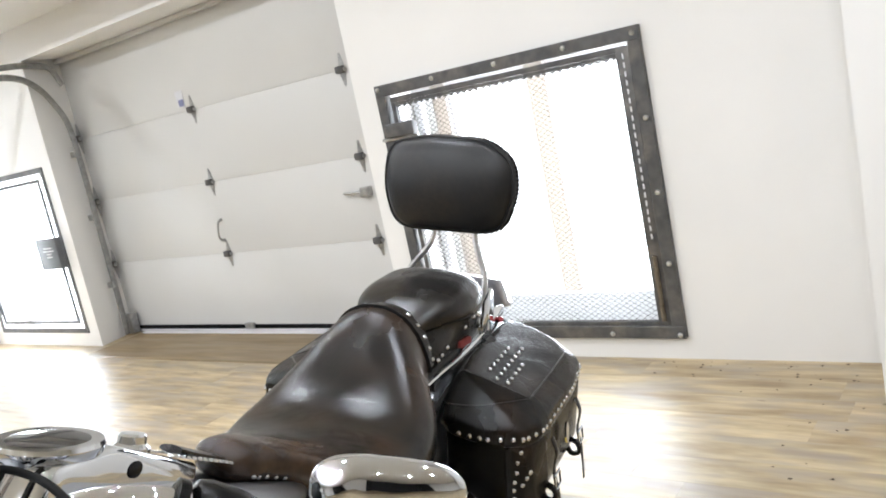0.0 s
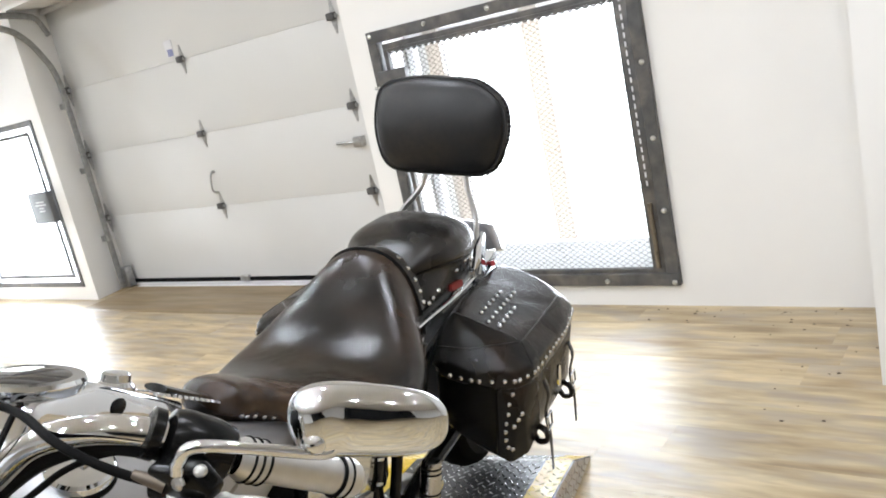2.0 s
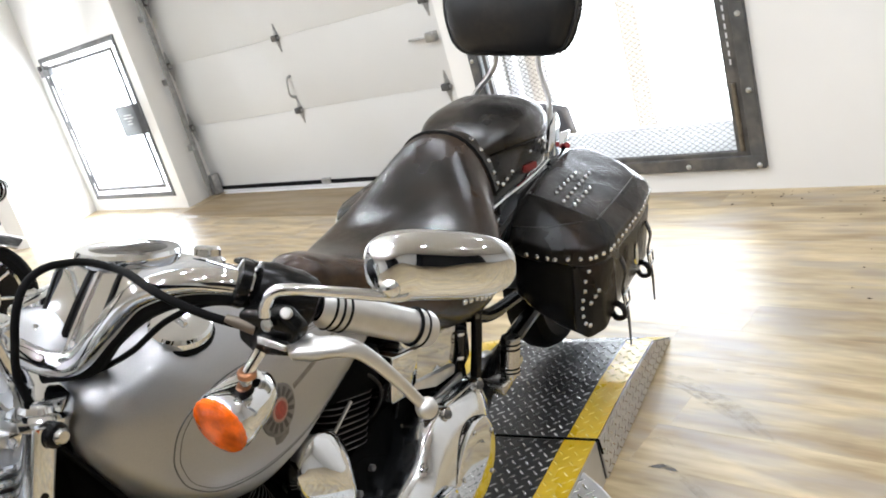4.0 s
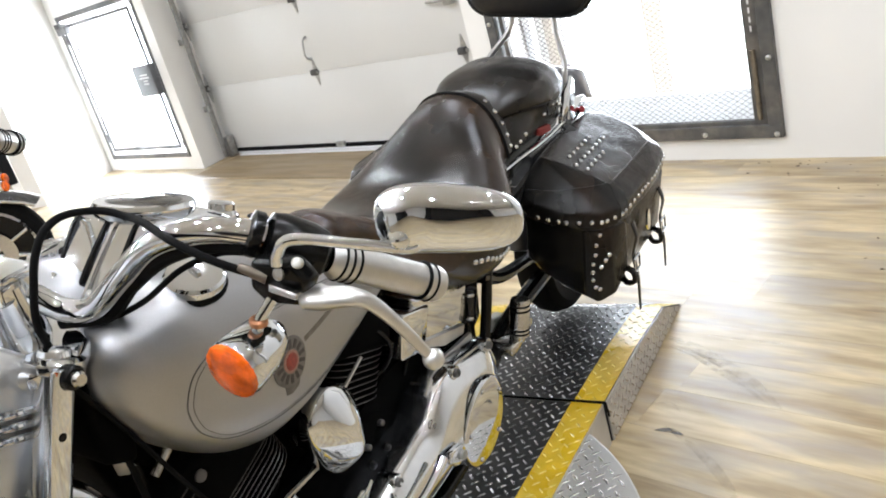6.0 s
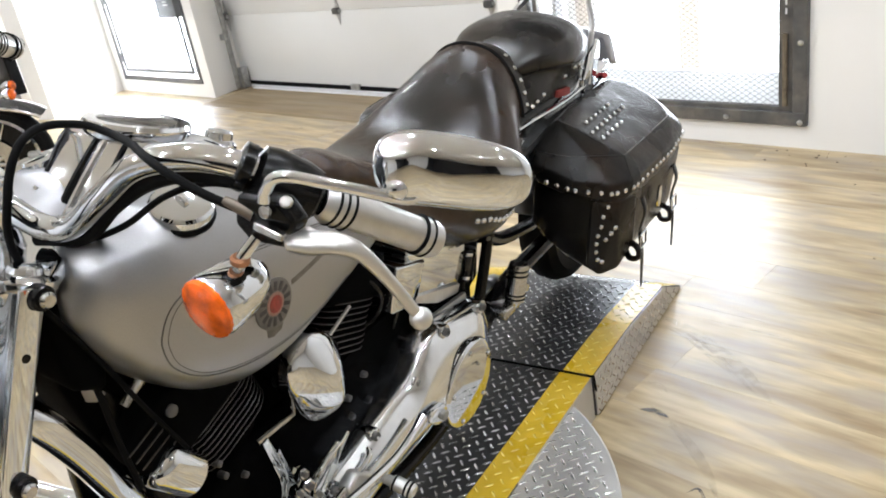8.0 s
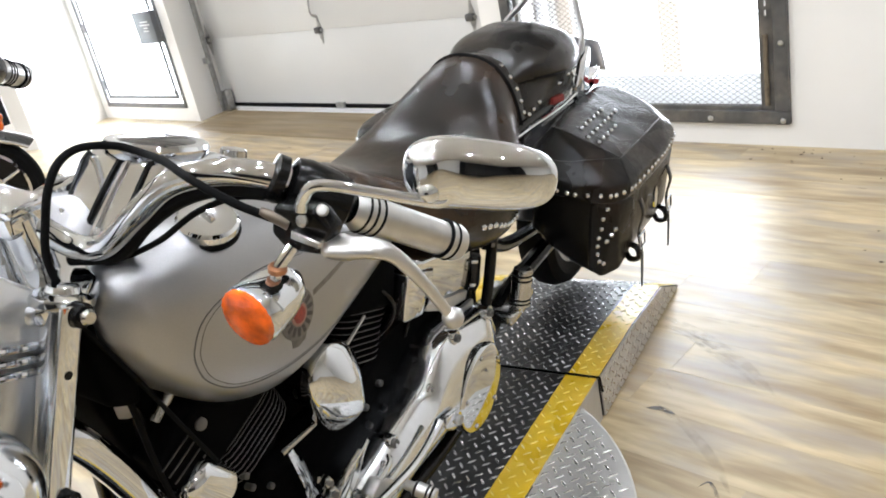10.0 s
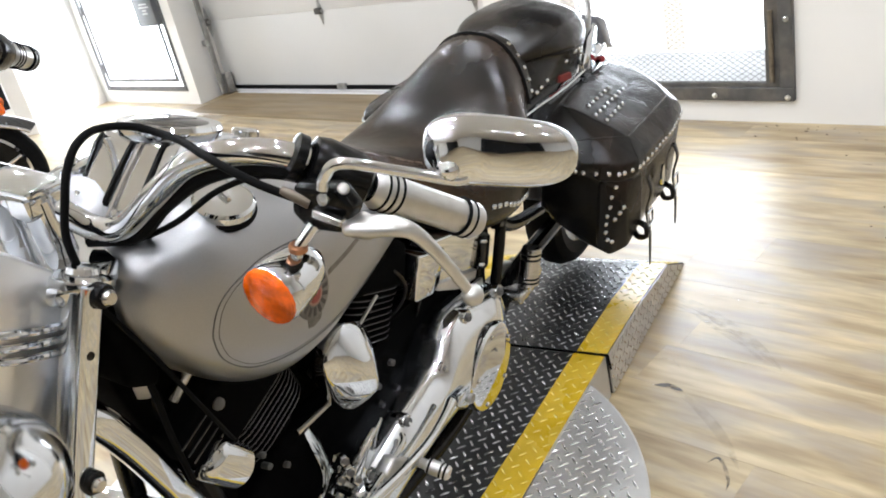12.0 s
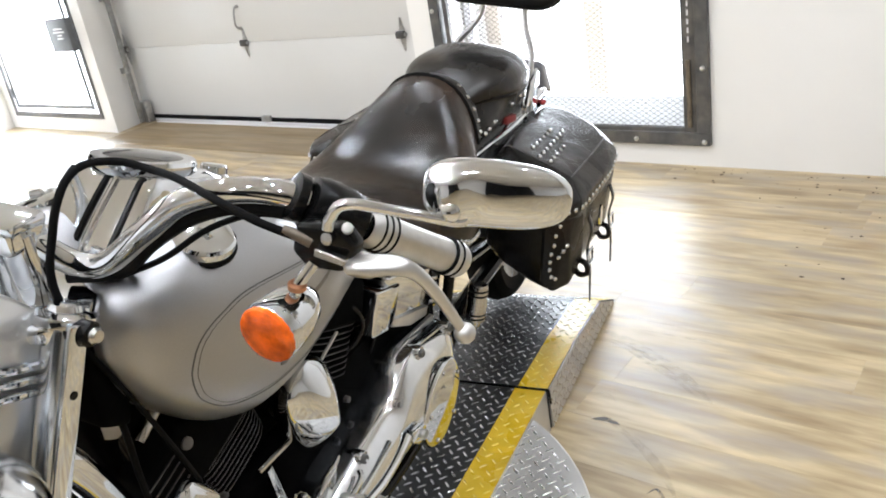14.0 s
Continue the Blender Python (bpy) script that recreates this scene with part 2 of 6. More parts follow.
def glare_material(name, color):
    """White sheet passing daylight, standing in for glare over opaque window parts."""
    m = bpy.data.materials.new(name)
    m.use_nodes = True
    n, l = m.node_tree.nodes, m.node_tree.links
    t, d, x, ns = n.new("ShaderNodeBsdfTranslucent"), n.new("ShaderNodeBsdfDiffuse"), n.new("ShaderNodeMixShader"), n.new("ShaderNodeTexNoise")
    t.inputs[0].default_value = (*color, 1)
    d.inputs[0].default_value = (0.75, 0.75, 0.74, 1)
    ns.inputs["Scale"].default_value = 4.0
    mr = n.new("ShaderNodeMapRange")
    for k, v in zip((1, 2, 3, 4), (0.3, 0.7, 0.16, 0.28)):
        mr.inputs[k].default_value = v
    l.new(ns.outputs[0], mr.inputs[0])
    l.new(mr.outputs[0], x.inputs[0])
    l.new(t.outputs[0], x.inputs[1])
    l.new(d.outputs[0], x.inputs[2])
    l.new(x.outputs[0], n["Material Output"].inputs[0])
    return m


# the rail and bars are let glow through to imitate veiling window glare
M_RAIL_GLARE = glare_material("rail_window_glare", (0.42, 0.42, 0.415))
M_BAR_GLARE = glare_material("bar_window_glare", (0.40, 0.365, 0.325))
M_LED = glow_material("led_diffuser", (1.0, 0.93, 0.82), 12.0)

# ---------------------------------------------------------------- shaping helpers
def part(name, bm, material, parent=None, label="", smooth=True, angle=35.0):
    """Links a bmesh as one mesh object, under a thing or a part."""
    bmesh.ops.recalc_face_normals(bm, faces=bm.faces)
    me = bpy.data.meshes.new(name)
    bm.to_mesh(me)
    bm.free()
    me.materials.append(material)
    if smooth:
        me.polygons.foreach_set("use_smooth", [True] * len(me.polygons))
        me.set_sharp_from_angle(angle=radians(angle))
    ob = new(name, me)
    if parent:
        ob.parent = parent
    if label:
        ob["label"] = label
    return ob


def share(name, mesh, parent, m):
    """One more object on a mesh that is there already."""
    ob = new(name, mesh)
    ob.parent = parent
    ob.matrix_basis = m
    return ob


def thing(name, label, category, m=Matrix(), group="", kind=""):
    ob = new(name)
    ob.empty_display_size = 0.1
    ob.matrix_basis = m
    return tagged(ob, label, category, group, kind)


def box_bm(x0, x1, y0, y1, z0, z1, bevel=0.0, seg=2, bm=None):
    own = bm is None
    bm = bm or bmesh.new()
    r = bmesh.ops.create_cube(bm, size=1.0)
    bmesh.ops.scale(bm, vec=(x1 - x0, y1 - y0, z1 - z0), verts=r["verts"])
    bmesh.ops.translate(bm, vec=((x0 + x1) / 2, (y0 + y1) / 2, (z0 + z1) / 2), verts=r["verts"])
    if bevel:
        es = list({e for v in r["verts"] for e in v.link_edges})
        bmesh.ops.bevel(bm, geom=es, offset=bevel, segments=seg, profile=0.5, affect='EDGES')
    return bm


def smooth_path(pts, steps=8):
    """A rounded line through the points."""
    p = [Vector(q) for q in pts]
    if len(p) < 3:
        return p
    p = [2 * p[0] - p[1]] + p + [2 * p[-1] - p[-2]]
    out = []
    for i in range(1, len(p) - 2):
        a, b, c, d = p[i - 1:i + 3]
        for k in range(steps):
            t = k / steps
            out.append(0.5 * (2 * b + (c - a) * t + (2 * a - 5 * b + 4 * c - d) * t * t + (3 * b - a - 3 * c + d) * t ** 3))
    out.append(p[-2])
    return out


def tube_bm(pts, r, sides=12, steps=8, bm=None, flat=1.0, up=None, cap=True):
    """A tube along a rounded line; r: one radius or one per given point; flat: squeezes it across up."""
    bm = bm or bmesh.new()
    path = smooth_path(pts, steps) if len(pts) > 2 and steps > 1 else [Vector(q) for q in pts]
    n = len(path)
    rs = [r] * n if isinstance(r, (int, float)) else [float(np.interp(i / (n - 1), np.linspace(0, 1, len(r)), r)) for i in range(n)]
    rings, ref = [], Vector(up) if up else None
    for i, q in enumerate(path):
        d = (path[min(i + 1, n - 1)] - path[max(i - 1, 0)]).normalized()
        if ref is None:
            ref = d.orthogonal()
        a = (ref - d * ref.dot(d)).normalized()
        if not up:
            ref = a
        b = d.cross(a)
        rings.append([bm.verts.new(q + rs[i] * (flat * math.cos(t) * a + math.sin(t) * b)) for t in (2 * math.pi * k / sides for k in range(sides))])
    for u, v in zip(rings, rings[1:]):
        for k in range(sides):
            bm.faces.new((u[k], u[(k + 1) % sides], v[(k + 1) % sides], v[k]))
    if cap:
        bm.faces.new(rings[0][::-1])
        bm.faces.new(rings[-1])
    return bm


def frame_to(at, axis):
    """The pose whose z points along axis."""
    return Matrix.Translation(at) @ Vector(axis).to_track_quat('Z', 'Y').to_matrix().to_4x4()


def lathe_bm(profile, m=Matrix(), sides=28, bm=None, close=True):
    """Turns (radius, height) pairs about z, then lays it at m."""
    bm = bm or bmesh.new()
    rings = []
    for r, z in profile:
        if r < 1e-5:
            rings.append([bm.verts.new(m @ Vector((0, 0, z)))])
        else:
            rings.append([bm.verts.new(m @ Vector((r * math.cos(2 * math.pi * k / sides), r * math.sin(2 * math.pi * k / sides), z))) for k in range(sides)])
    for u, v in zip(rings, rings[1:]):
        for k in range(sides):
            a, b = u[k % len(u)], u[(k + 1) % len(u)]
            c, d = v[(k + 1) % len(v)], v[k % len(v)]
            f = [a]
            for w in (b, c, d):
                if w not in f:
                    f.append(w)
            if len(f) > 2:
                bm.faces.new(f)
    if close:
        for g in (rings[0], rings[-1]):
            if len(g) > 2:
                bm.faces.new(g)
    return bm


def loft_bm(rings, bm=None, cap=True):
    """A skin over rings of equally many points."""
    bm = bm or bmesh.new()
    vs = [[bm.verts.new(p) for p in ring] for ring in rings]
    k = len(vs[0])
    for u, v in zip(vs, vs[1:]):
        for i in range(k):
            bm.faces.new((u[i], u[(i + 1) % k], v[(i + 1) % k], v[i]))
    if cap:
        bm.faces.new(vs[0][::-1])
        bm.faces.new(vs[-1])
    return bm


def hull_bm(points, bevel=0.01, seg=3):
    """A rounded solid round the points."""
    bm = bmesh.new()
    for p in points:
        bm.verts.new(p)
    r = bmesh.ops.convex_hull(bm, input=bm.verts)
    loose = [v for v in bm.verts if not v.link_faces]
    bmesh.ops.delete(bm, geom=loose, context='VERTS')
    bmesh.ops.dissolve_limit(bm, angle_limit=radians(4), verts=bm.verts, edges=bm.edges)
    bmesh.ops.bevel(bm, geom=list(bm.edges), offset=bevel, segments=seg, profile=0.5, affect='EDGES', clamp_overlap=True)
    return bm


def soften(bm, rounds=4):
    """Rounds a solid's facets by cutting them small and smoothing."""
    for k in range(2):
        bmesh.ops.triangulate(bm, faces=bm.faces)
        long = [e for e in bm.edges if e.calc_length() > 0.014]
        bmesh.ops.subdivide_edges(bm, edges=long, cuts=2 if k == 0 else 1, use_grid_fill=True)
    bmesh.ops.triangulate(bm, faces=bm.faces)
    for k in range(rounds):
        bmesh.ops.smooth_vert(bm, verts=bm.verts, factor=0.5, use_axis_x=True, use_axis_y=True, use_axis_z=True)
    return bm


def dome_bm(outline, spine, steps):
    """A bulging cover: a y-z outline drawn in towards a spine line; steps: (share drawn in, x)."""
    sp = [Vector(q) for q in spine]

    def foot(p):
        best = None
        for a, b in zip(sp, sp[1:]):
            t = max(0.0, min(1.0, (p - a).dot(b - a) / (b - a).length_squared))
            q = a + (b - a) * t
            if best is None or (q - p).length < (best - p).length:
                best = q
        return best
    rings = []
    for f, x in steps:
        ring = []
        for o in outline:
            p = Vector(o)
            q = p.lerp(foot(p), f)
            ring.append((x, q.x, q.y))
        rings.append(ring)
    return loft_bm(rings)


def plate_bm(outline, x0, x1, bevel=0.004, seg=2, axes="yz"):
    """A plate with a free outline in the y-z plane (or x-y, x-z), from x0 to x1 on the axis that is left."""
    def at(a, b, c):
        return {"yz": (c, a, b), "xy": (a, b, c), "xz": (a, c, b)}[axes]
    bm = bmesh.new()
    lo = [bm.verts.new(at(a, b, x0)) for a, b in outline]
    hi = [bm.verts.new(at(a, b, x1)) for a, b in outline]
    n = len(outline)
    f0, f1 = bm.faces.new(lo[::-1]), bm.faces.new(hi)
    for i in range(n):
        bm.faces.new((lo[i], lo[(i + 1) % n], hi[(i + 1) % n], hi[i]))
    if bevel:
        bmesh.ops.bevel(bm, geom=list(f0.edges) + list(f1.edges), offset=bevel, segments=seg, profile=0.5, affect='EDGES')
    return bm


def rounded_outline(pts, r, seg=4):
    """The outline with its corners rounded by r."""
    out, n = [], len(pts)
    for i in range(n):
        p, a, b = Vector(pts[i]), Vector(pts[i - 1]), Vector(pts[(i + 1) % n])
        da, db = (a - p), (b - p)
        k = min(r, da.length * 0.45, db.length * 0.45)
        s, e = p + da.normalized() * k, p + db.normalized() * k
        for j in range(seg + 1):
            t = j / seg
            q = s * (1 - t) ** 2 + p * 2 * t * (1 - t) + e * t * t
            out.append((q.x, q.y))
    return out


def super_ring(cx, cz, a, up, down, y, k=24, power=2.4):
    """A rounded ring in the x-z plane: half width a, up above and down below cz."""
    ring = []
    for i in range(k):
        t = 2 * math.pi * i / k
        c, s = math.cos(t), math.sin(t)
        x = a * math.copysign(abs(c) ** (2 / power), c)
        z = (up if s > 0 else down) * math.copysign(abs(s) ** (2 / power), s)
        ring.append((cx + x, y, cz + z))
    return ring


def blend_rows(rows, steps):
    """Rows of numbers, filled in smoothly between."""
    rows = np.array(rows, float)
    t = rows[:, 0]
    ts = np.concatenate([np.linspace(a, b, steps, endpoint=False) for a, b in zip(t, t[1:])] + [[t[-1]]])
    cols = [ts]
    for c in rows.T[1:]:
        d = np.gradient(c, t)
        out = []
        for v in ts:
            i = min(max(int(np.searchsorted(t, v, side='right')) - 1, 0), len(t) - 2)
            h = t[i + 1] - t[i]
            s = (v - t[i]) / h
            out.append((2 * s ** 3 - 3 * s * s + 1) * c[i] + (s ** 3 - 2 * s * s + s) * h * d[i] + (3 * s * s - 2 * s ** 3) * c[i + 1] + (s ** 3 - s * s) * h * d[i + 1])
        cols.append(np.array(out))
    return np.stack(cols, 1)


def stud_mesh(r=0.0062):
    bm = lathe_bm([(r, 0.0), (r * 0.92, r * 0.35), (r * 0.6, r * 0.62), (0, r * 0.72)], sides=10, close=False)
    me = bpy.data.meshes.new("stud")
    bm.to_mesh(me)
    bm.free()
    me.polygons.foreach_set("use_smooth", [True] * len(me.polygons))
    me.materials.append(M_CHROME)
    return me


STUD = stud_mesh()


def on_surface(tree, p, d=None):
    """The nearest place on a surface, and its normal."""
    place, normal, _, _ = tree.find_nearest(Vector(p))
    return place, normal


def add_stud(parent, tree, p, name="stud", mesh=None, scale=1.0):
    place, normal = on_surface(tree, p)
    c = Vector(p) - place
    if c.length > 1e-4 and normal.dot(c) < 0:
        normal = -normal
    share(name, mesh or STUD, parent, frame_to(place, normal) @ Matrix.Scale(scale, 4))


def tree_of(ob):

    me = ob.data
    return BVHTree.FromPolygons([v.co for v in me.vertices], [list(p.vertices) for p in me.polygons])

# ---------------------------------------------------------------- the room
WY = 3.95          # inner face of the back wall
H = 3.1            # ceiling


def solid(name, boxes, material, label, category="wall", bevel=0.0):
    bm = bmesh.new()
    for b in boxes:
        box_bm(*b, bm=bm)
    return tagged(part(name, bm, material, smooth=False), label, category, kind="structure")


# back wall: left pier with the left window, the door opening, right pier with the right window
LW = (-7.56, -6.01, 0.12, 1.575)
RW = (-2.305, -0.755, 0.110, 1.575)
T = WY + 0.40
solid("wall_back", [
    (-7.90, LW[0], WY, T, 0, H), (LW[0], LW[1], WY, T, 0, LW[2]), (LW[0], LW[1], WY, T, LW[3], H),
    (-5.865, -2.475, WY, 4.326, 2.42, H),
    (-2.475, RW[0], WY, T, 0, H), (RW[0], RW[1], WY, T, 0, RW[2]), (RW[0], RW[1], WY, T, RW[3], H), (RW[1], 0.167, WY, T, 0, H),
], M_WALL, "white painted back wall with two window openings and a door bay")
tagged(part("wall_door_jamb", plate_bm([(LW[1], WY), (-5.865, WY), (-5.992, 4.38), (LW[1], 4.38)], 0, H, 0, 1, "xy"), M_WALL, smooth=False), "white painted splayed jamb between the window and the overhead door", "wall", kind="structure")
solid("wall_pier", [(0.167, 6.2, 3.225, T, 0, H)], M_WALL, "white painted wall pier standing proud of the back wall")
tagged(part("wall_left", plate_bm([(-7.70, WY), (-7.20, 3.03), (-7.42, 2.96), (-8.0, WY)], 0, H, 0, 1, "xy"), M_WALL, smooth=False), "short white painted side wall beside the window", "wall", kind="structure")
solid("wall_alcove", [(-11.2, -8.0, 3.06, 3.25, 0, H), (-11.2, -11.0, -7.0, 3.06, 0, H)], M_WALL, "white painted walls of the show room side bay")
solid("wall_right", [(6.0, 6.2, -4.9, 3.225, 0, H)], M_WALL, "white painted side wall of the show room")
# the dark stretches here and in front are unseen, added to darken reflections
solid("wall_right_dark", [(6.0, 6.2, -7.2, -4.9, 0, H)], M_UNSEEN_DARK, "unseen dark side wall, added to darken the chrome reflections")
solid("wall_front", [(-11.2, 1.2, -7.4, -7.2, 0, H)], M_WALL, "white painted far wall of the show room")
solid("wall_front_dark", [(1.2, 6.2, -7.4, -7.2, 0, H)], M_UNSEEN_DARK, "unseen dark far wall, added to darken the chrome reflections")
solid("ceiling_drop", [(-7.70, 0.167, 3.30, WY - 0.004, 2.67, H - 0.004)], M_CEIL, "painted dropped ceiling edge along the back wall", "ceiling")
solid("ceiling", [(-11.2, 6.2, -7.4, T + 0.6, H, H + 0.15)], M_CEIL, "white painted flat ceiling", "ceiling")
solid("wall_door_bay", [(-6.06, -6.0, 4.38, T + 0.5, 0, H), (-2.475, -2.1, T, T + 0.3, 0, H), (-5.985, -2.475, T + 0.06, T + 0.2, 2.45, H)],
      M_WALL, "white painted returns and lintel round the overhead door")

# daylight outside
bm = bmesh.new()
box_bm(-14.0, -6.3, 4.85, 4.9, -1.0, 3.4, bm=bm)
box_bm(-5.2, 0.6, 4.80, 4.85, -1.0, 3.4, bm=bm)
tagged(part("backdrop", bm, M_OUT, smooth=False), "bright overexposed daylight outside the windows", "backdrop", kind="structure")
bm = bmesh.new()
box_bm(-60, 60, 4.35, 120, -0.12, -0.02, bm=bm)
tagged(part("ground", bm, mat("asphalt", (0.06, 0.06, 0.06), 0.8, spread=0.3, scale=8, bump=0.3, bscale=80), smooth=False), "grey asphalt yard outside the building", "ground", kind="structure")


# ---------------------------------------------------------------- windows with security frames
def ring_bm(x0, x1, z0, z1, w, y0, y1, bevel=0.003):
    bm = bmesh.new()
    for b in ((x0, x1, y0, y1, z1 - w, z1), (x0, x1, y0, y1, z0, z0 + w), (x0, x0 + w, y0, y1, z0 + w, z1 - w), (x1 - w, x1, y0, y1, z0 + w, z1 - w)):
        box_bm(*b, bevel=bevel, seg=1, bm=bm)
    return bm


def bolt_mesh():
    bm = lathe_bm([(0.013, 0), (0.013, 0.004), (0.010, 0.008), (0.004, 0.010), (0, 0.0105)], sides=12, close=False)
    me = bpy.data.meshes.new("bolt")
    bm.to_mesh(me)
    bm.free()
    me.polygons.foreach_set("use_smooth", [True] * len(me.polygons))
    me.materials.append(M_BOLT)
    return me


BOLT = bolt_mesh()
IN = Matrix.Rotation(radians(90), 4, 'X')      # z towards the room


def expanded_mesh(x0, x1, z0, z1, y, pitch_x, pitch_z, r):
    """Diamond mesh of bent strands."""
    bm = bmesh.new()
    nz = int((z1 - z0) / (pitch_z / 2))
    nx = int((x1 - x0) / pitch_x)
    for j in range(nz + 1):
        z = z0 + j * pitch_z / 2
        verts = []
        for i in range(2 * nx + 1):
            x = x0 + i * pitch_x / 2
            zz = z + (pitch_z * 0.25 if (i + j) % 2 else -pitch_z * 0.25)
            zz = min(max(zz, z0), z1)
            verts.append((bm.verts.new((x, y - r, zz - r)), bm.verts.new((x, y - r, zz + r)), bm.verts.new((x, y + r, zz))))
        for a, b in zip(verts, verts[1:]):
            for k in range(3):
                bm.faces.new((a[k], a[(k + 1) % 3], b[(k + 1) % 3], b[k]))
    return bm


def security_window(name, x0, x1, z0, z1, label, bar=0.062, proud=0.028):
    w = thing(name, label, "window", kind="structure")
    part("outer_frame", ring_bm(x0, x1, z0, z1, bar, WY - proud, WY + 0.03 if proud > 0.02 else WY + 0.004), M_STEEL, w, "dark grey flat steel frame")
    part("reveal", ring_bm(x0 - 0.004, x1 + 0.004, z0 - 0.004, z1 + 0.004, 0.012, WY + 0.032, WY + 0.30, 0), M_WALL, w, "white painted window reveal")
    part("sash", ring_bm(x0 + 0.02, x1 - 0.02, z0 + 0.02, z1 - 0.02, 0.05, WY + 0.27, WY + 0.32), M_TAPE, w, "white window sash")
    return w


rw = security_window("window_2", *RW, "window with bolted dark steel frame and expanded metal security mesh")
n = 0
for x, z in [(-2.28, 1.552), (-1.905, 1.55), (-1.515, 1.548), (-1.13, 1.546), (-0.785, 1.544), (-0.782, 1.164), (-0.782, 0.82), (-0.782, 0.48), (-0.782, 0.128),
             (-1.125, 0.135), (-1.53, 0.126), (-1.90, 0.126), (-2.28, 0.126), (-2.28, 0.48), (-2.28, 0.82), (-2.28, 1.164)]:
    share("bolt", BOLT, rw, Matrix.Translation((x, WY - 0.028, z)) @ IN)
part("inner_frame", ring_bm(-2.222, -0.838, 0.165, 1.498, 0.028, WY - 0.012, WY + 0.018), M_STEEL, rw, "dark steel frame that holds the mesh")
part("hinge_stile", box_bm(-0.884, -0.819, WY - 0.014, WY + 0.012, 0.17, 1.496, 0.003), M_STEEL, rw, "dark slotted hinge stile")
bm = box_bm(-2.20, -0.862, WY - 0.008, WY + 0.010, 1.452, 1.4695, 0.002)
for k in range(33):
    x = -2.192 + k * 0.040
    q = [bm.verts.new((x + a, WY + b, z)) for b in (-0.006, 0.006) for a, z in ((0.0, 1.4515), (0.036, 1.4515), (0.027, 1.442), (0.009, 1.442))]
    for f in ((0, 1, 2, 3), (7, 6, 5, 4), (0, 4, 5, 1), (1, 5, 6, 2), (2, 6, 7, 3), (3, 7, 4, 0)):
        bm.faces.new([q[i] for i in f])
part("mesh_edge", bm, M_STEEL, rw, "scalloped upper edge of the mesh", smooth=False)
part("security_mesh", expanded_mesh(-2.20, -0.862, 0.185, 1.455, WY + 0.004, 0.040, 0.026, 0.0016), M_MESH, rw, "dark expanded metal mesh")
part("hinge_bar", tube_bm([(-0.852, WY - 0.022, 0.20), (-0.852, WY - 0.022, 0.52)], 0.012, 8), mat("rusty_bar", (0.20, 0.165, 0.12), 0.55, 0.4, spread=0.4, scale=30), rw, "worn steel hinge rod")
# light through the stile's slots, put on as small white blocks
bm = bmesh.new()
for k in range(22):
    z = 0.60 + k * 0.040
    box_bm(-0.853, -0.846, WY - 0.018, WY - 0.0145, z, z + 0.024, bm=bm)
part("light_slots", bm, M_TAPE, rw, "row of white blocks standing in for light through the frame's slots", smooth=False)
part("latch", hull_bm([(x, y, z) for x in (-2.245, -2.055) for y in (WY - 0.075, WY - 0.03) for z in (1.285, 1.36)], 0.006), M_STEEL, rw, "dark steel latch box")
part("bolt_rod", tube_bm([(-2.30, WY - 0.045, 1.275), (-2.05, WY - 0.045, 1.275)], 0.009, 8), M_GALV, rw, "steel slide bolt")
# opaque bars and rail, made translucent so they look washed out by daylight
for x0, x1 in ((-1.505, -1.397), (-2.125, -2.03)):
    part("mullion", box_bm(x0, x1, WY + 0.24, WY + 0.27, 0.282, 1.54, 0.004), M_BAR_GLARE, rw, "window bar with daylight glare put into its pale surface")
part("bottom_rail", box_bm(RW[0] + 0.03, RW[1] - 0.03, WY + 0.050, WY + 0.064, 0.14, 0.328, 0.004), M_RAIL_GLARE, rw, "white lower window rail")

lw = security_window("window_1", *LW, "window with a dark steel hinged security frame and lock box", 0.045, 0.010)
part("inner_frame", ring_bm(LW[0] + 0.095, LW[1] - 0.10, LW[2] + 0.085, LW[3] - 0.09, 0.032, WY - 0.012, WY + 0.004), M_STEEL, lw, "dark steel inner gate frame")
bm = bmesh.new()
for z in (0.30, 0.86, 1.30):
    box_bm(LW[0] + 0.05, LW[0] + 0.10, WY - 0.032, WY - 0.006, z, z + 0.09, 0.004, bm=bm)
part("hinge", bm, M_STEEL, lw, "steel barrel hinges")
lock = part("lock_box", hull_bm([(x, y, z) for x in (-6.335, -6.01) for y in (WY - 0.075, WY - 0.022) for z in (0.715, 0.985)], 0.006), mat("lock_grey", (0.12, 0.125, 0.13), 0.42, 0.3, spread=0.2, scale=18), lw, "grey steel lock box with pale marks")
bm = bmesh.new()
for i, (a, b) in enumerate(((-6.22, -6.09), (-6.24, -6.07), (-6.19, -6.12), (-6.20, -6.11))):
    box_bm(a, b, WY - 0.0775, WY - 0.0745, 0.895 - i * 0.026, 0.907 - i * 0.026, bm=bm)
part("mark", bm, M_BAR, lock, "pale unreadable lettering bars", smooth=False)
bm = hull_bm([(x, y, z) for x in (-7.50, -7.30) for y in (WY - 0.07, WY - 0.02) for z in (1.40, 1.47)], 0.008)
box_bm(-7.46, -7.43, WY - 0.09, WY - 0.03, 1.46, 1.51, 0.004, bm=bm)
box_bm(-7.36, -7.33, WY - 0.09, WY - 0.03, 1.46, 1.50, 0.004, bm=bm)
part("latch", bm, M_STEEL, lw, "dark steel latch")
part("latch_pull", tube_bm([(-7.27, WY - 0.03, 1.30), (-7.255, WY - 0.035, 1.20), (-7.24, WY - 0.03, 1.12)], 0.012, 8), M_STEEL, lw, "dark hanging pull")

# ---------------------------------------------------------------- overhead door
GY = 4.33
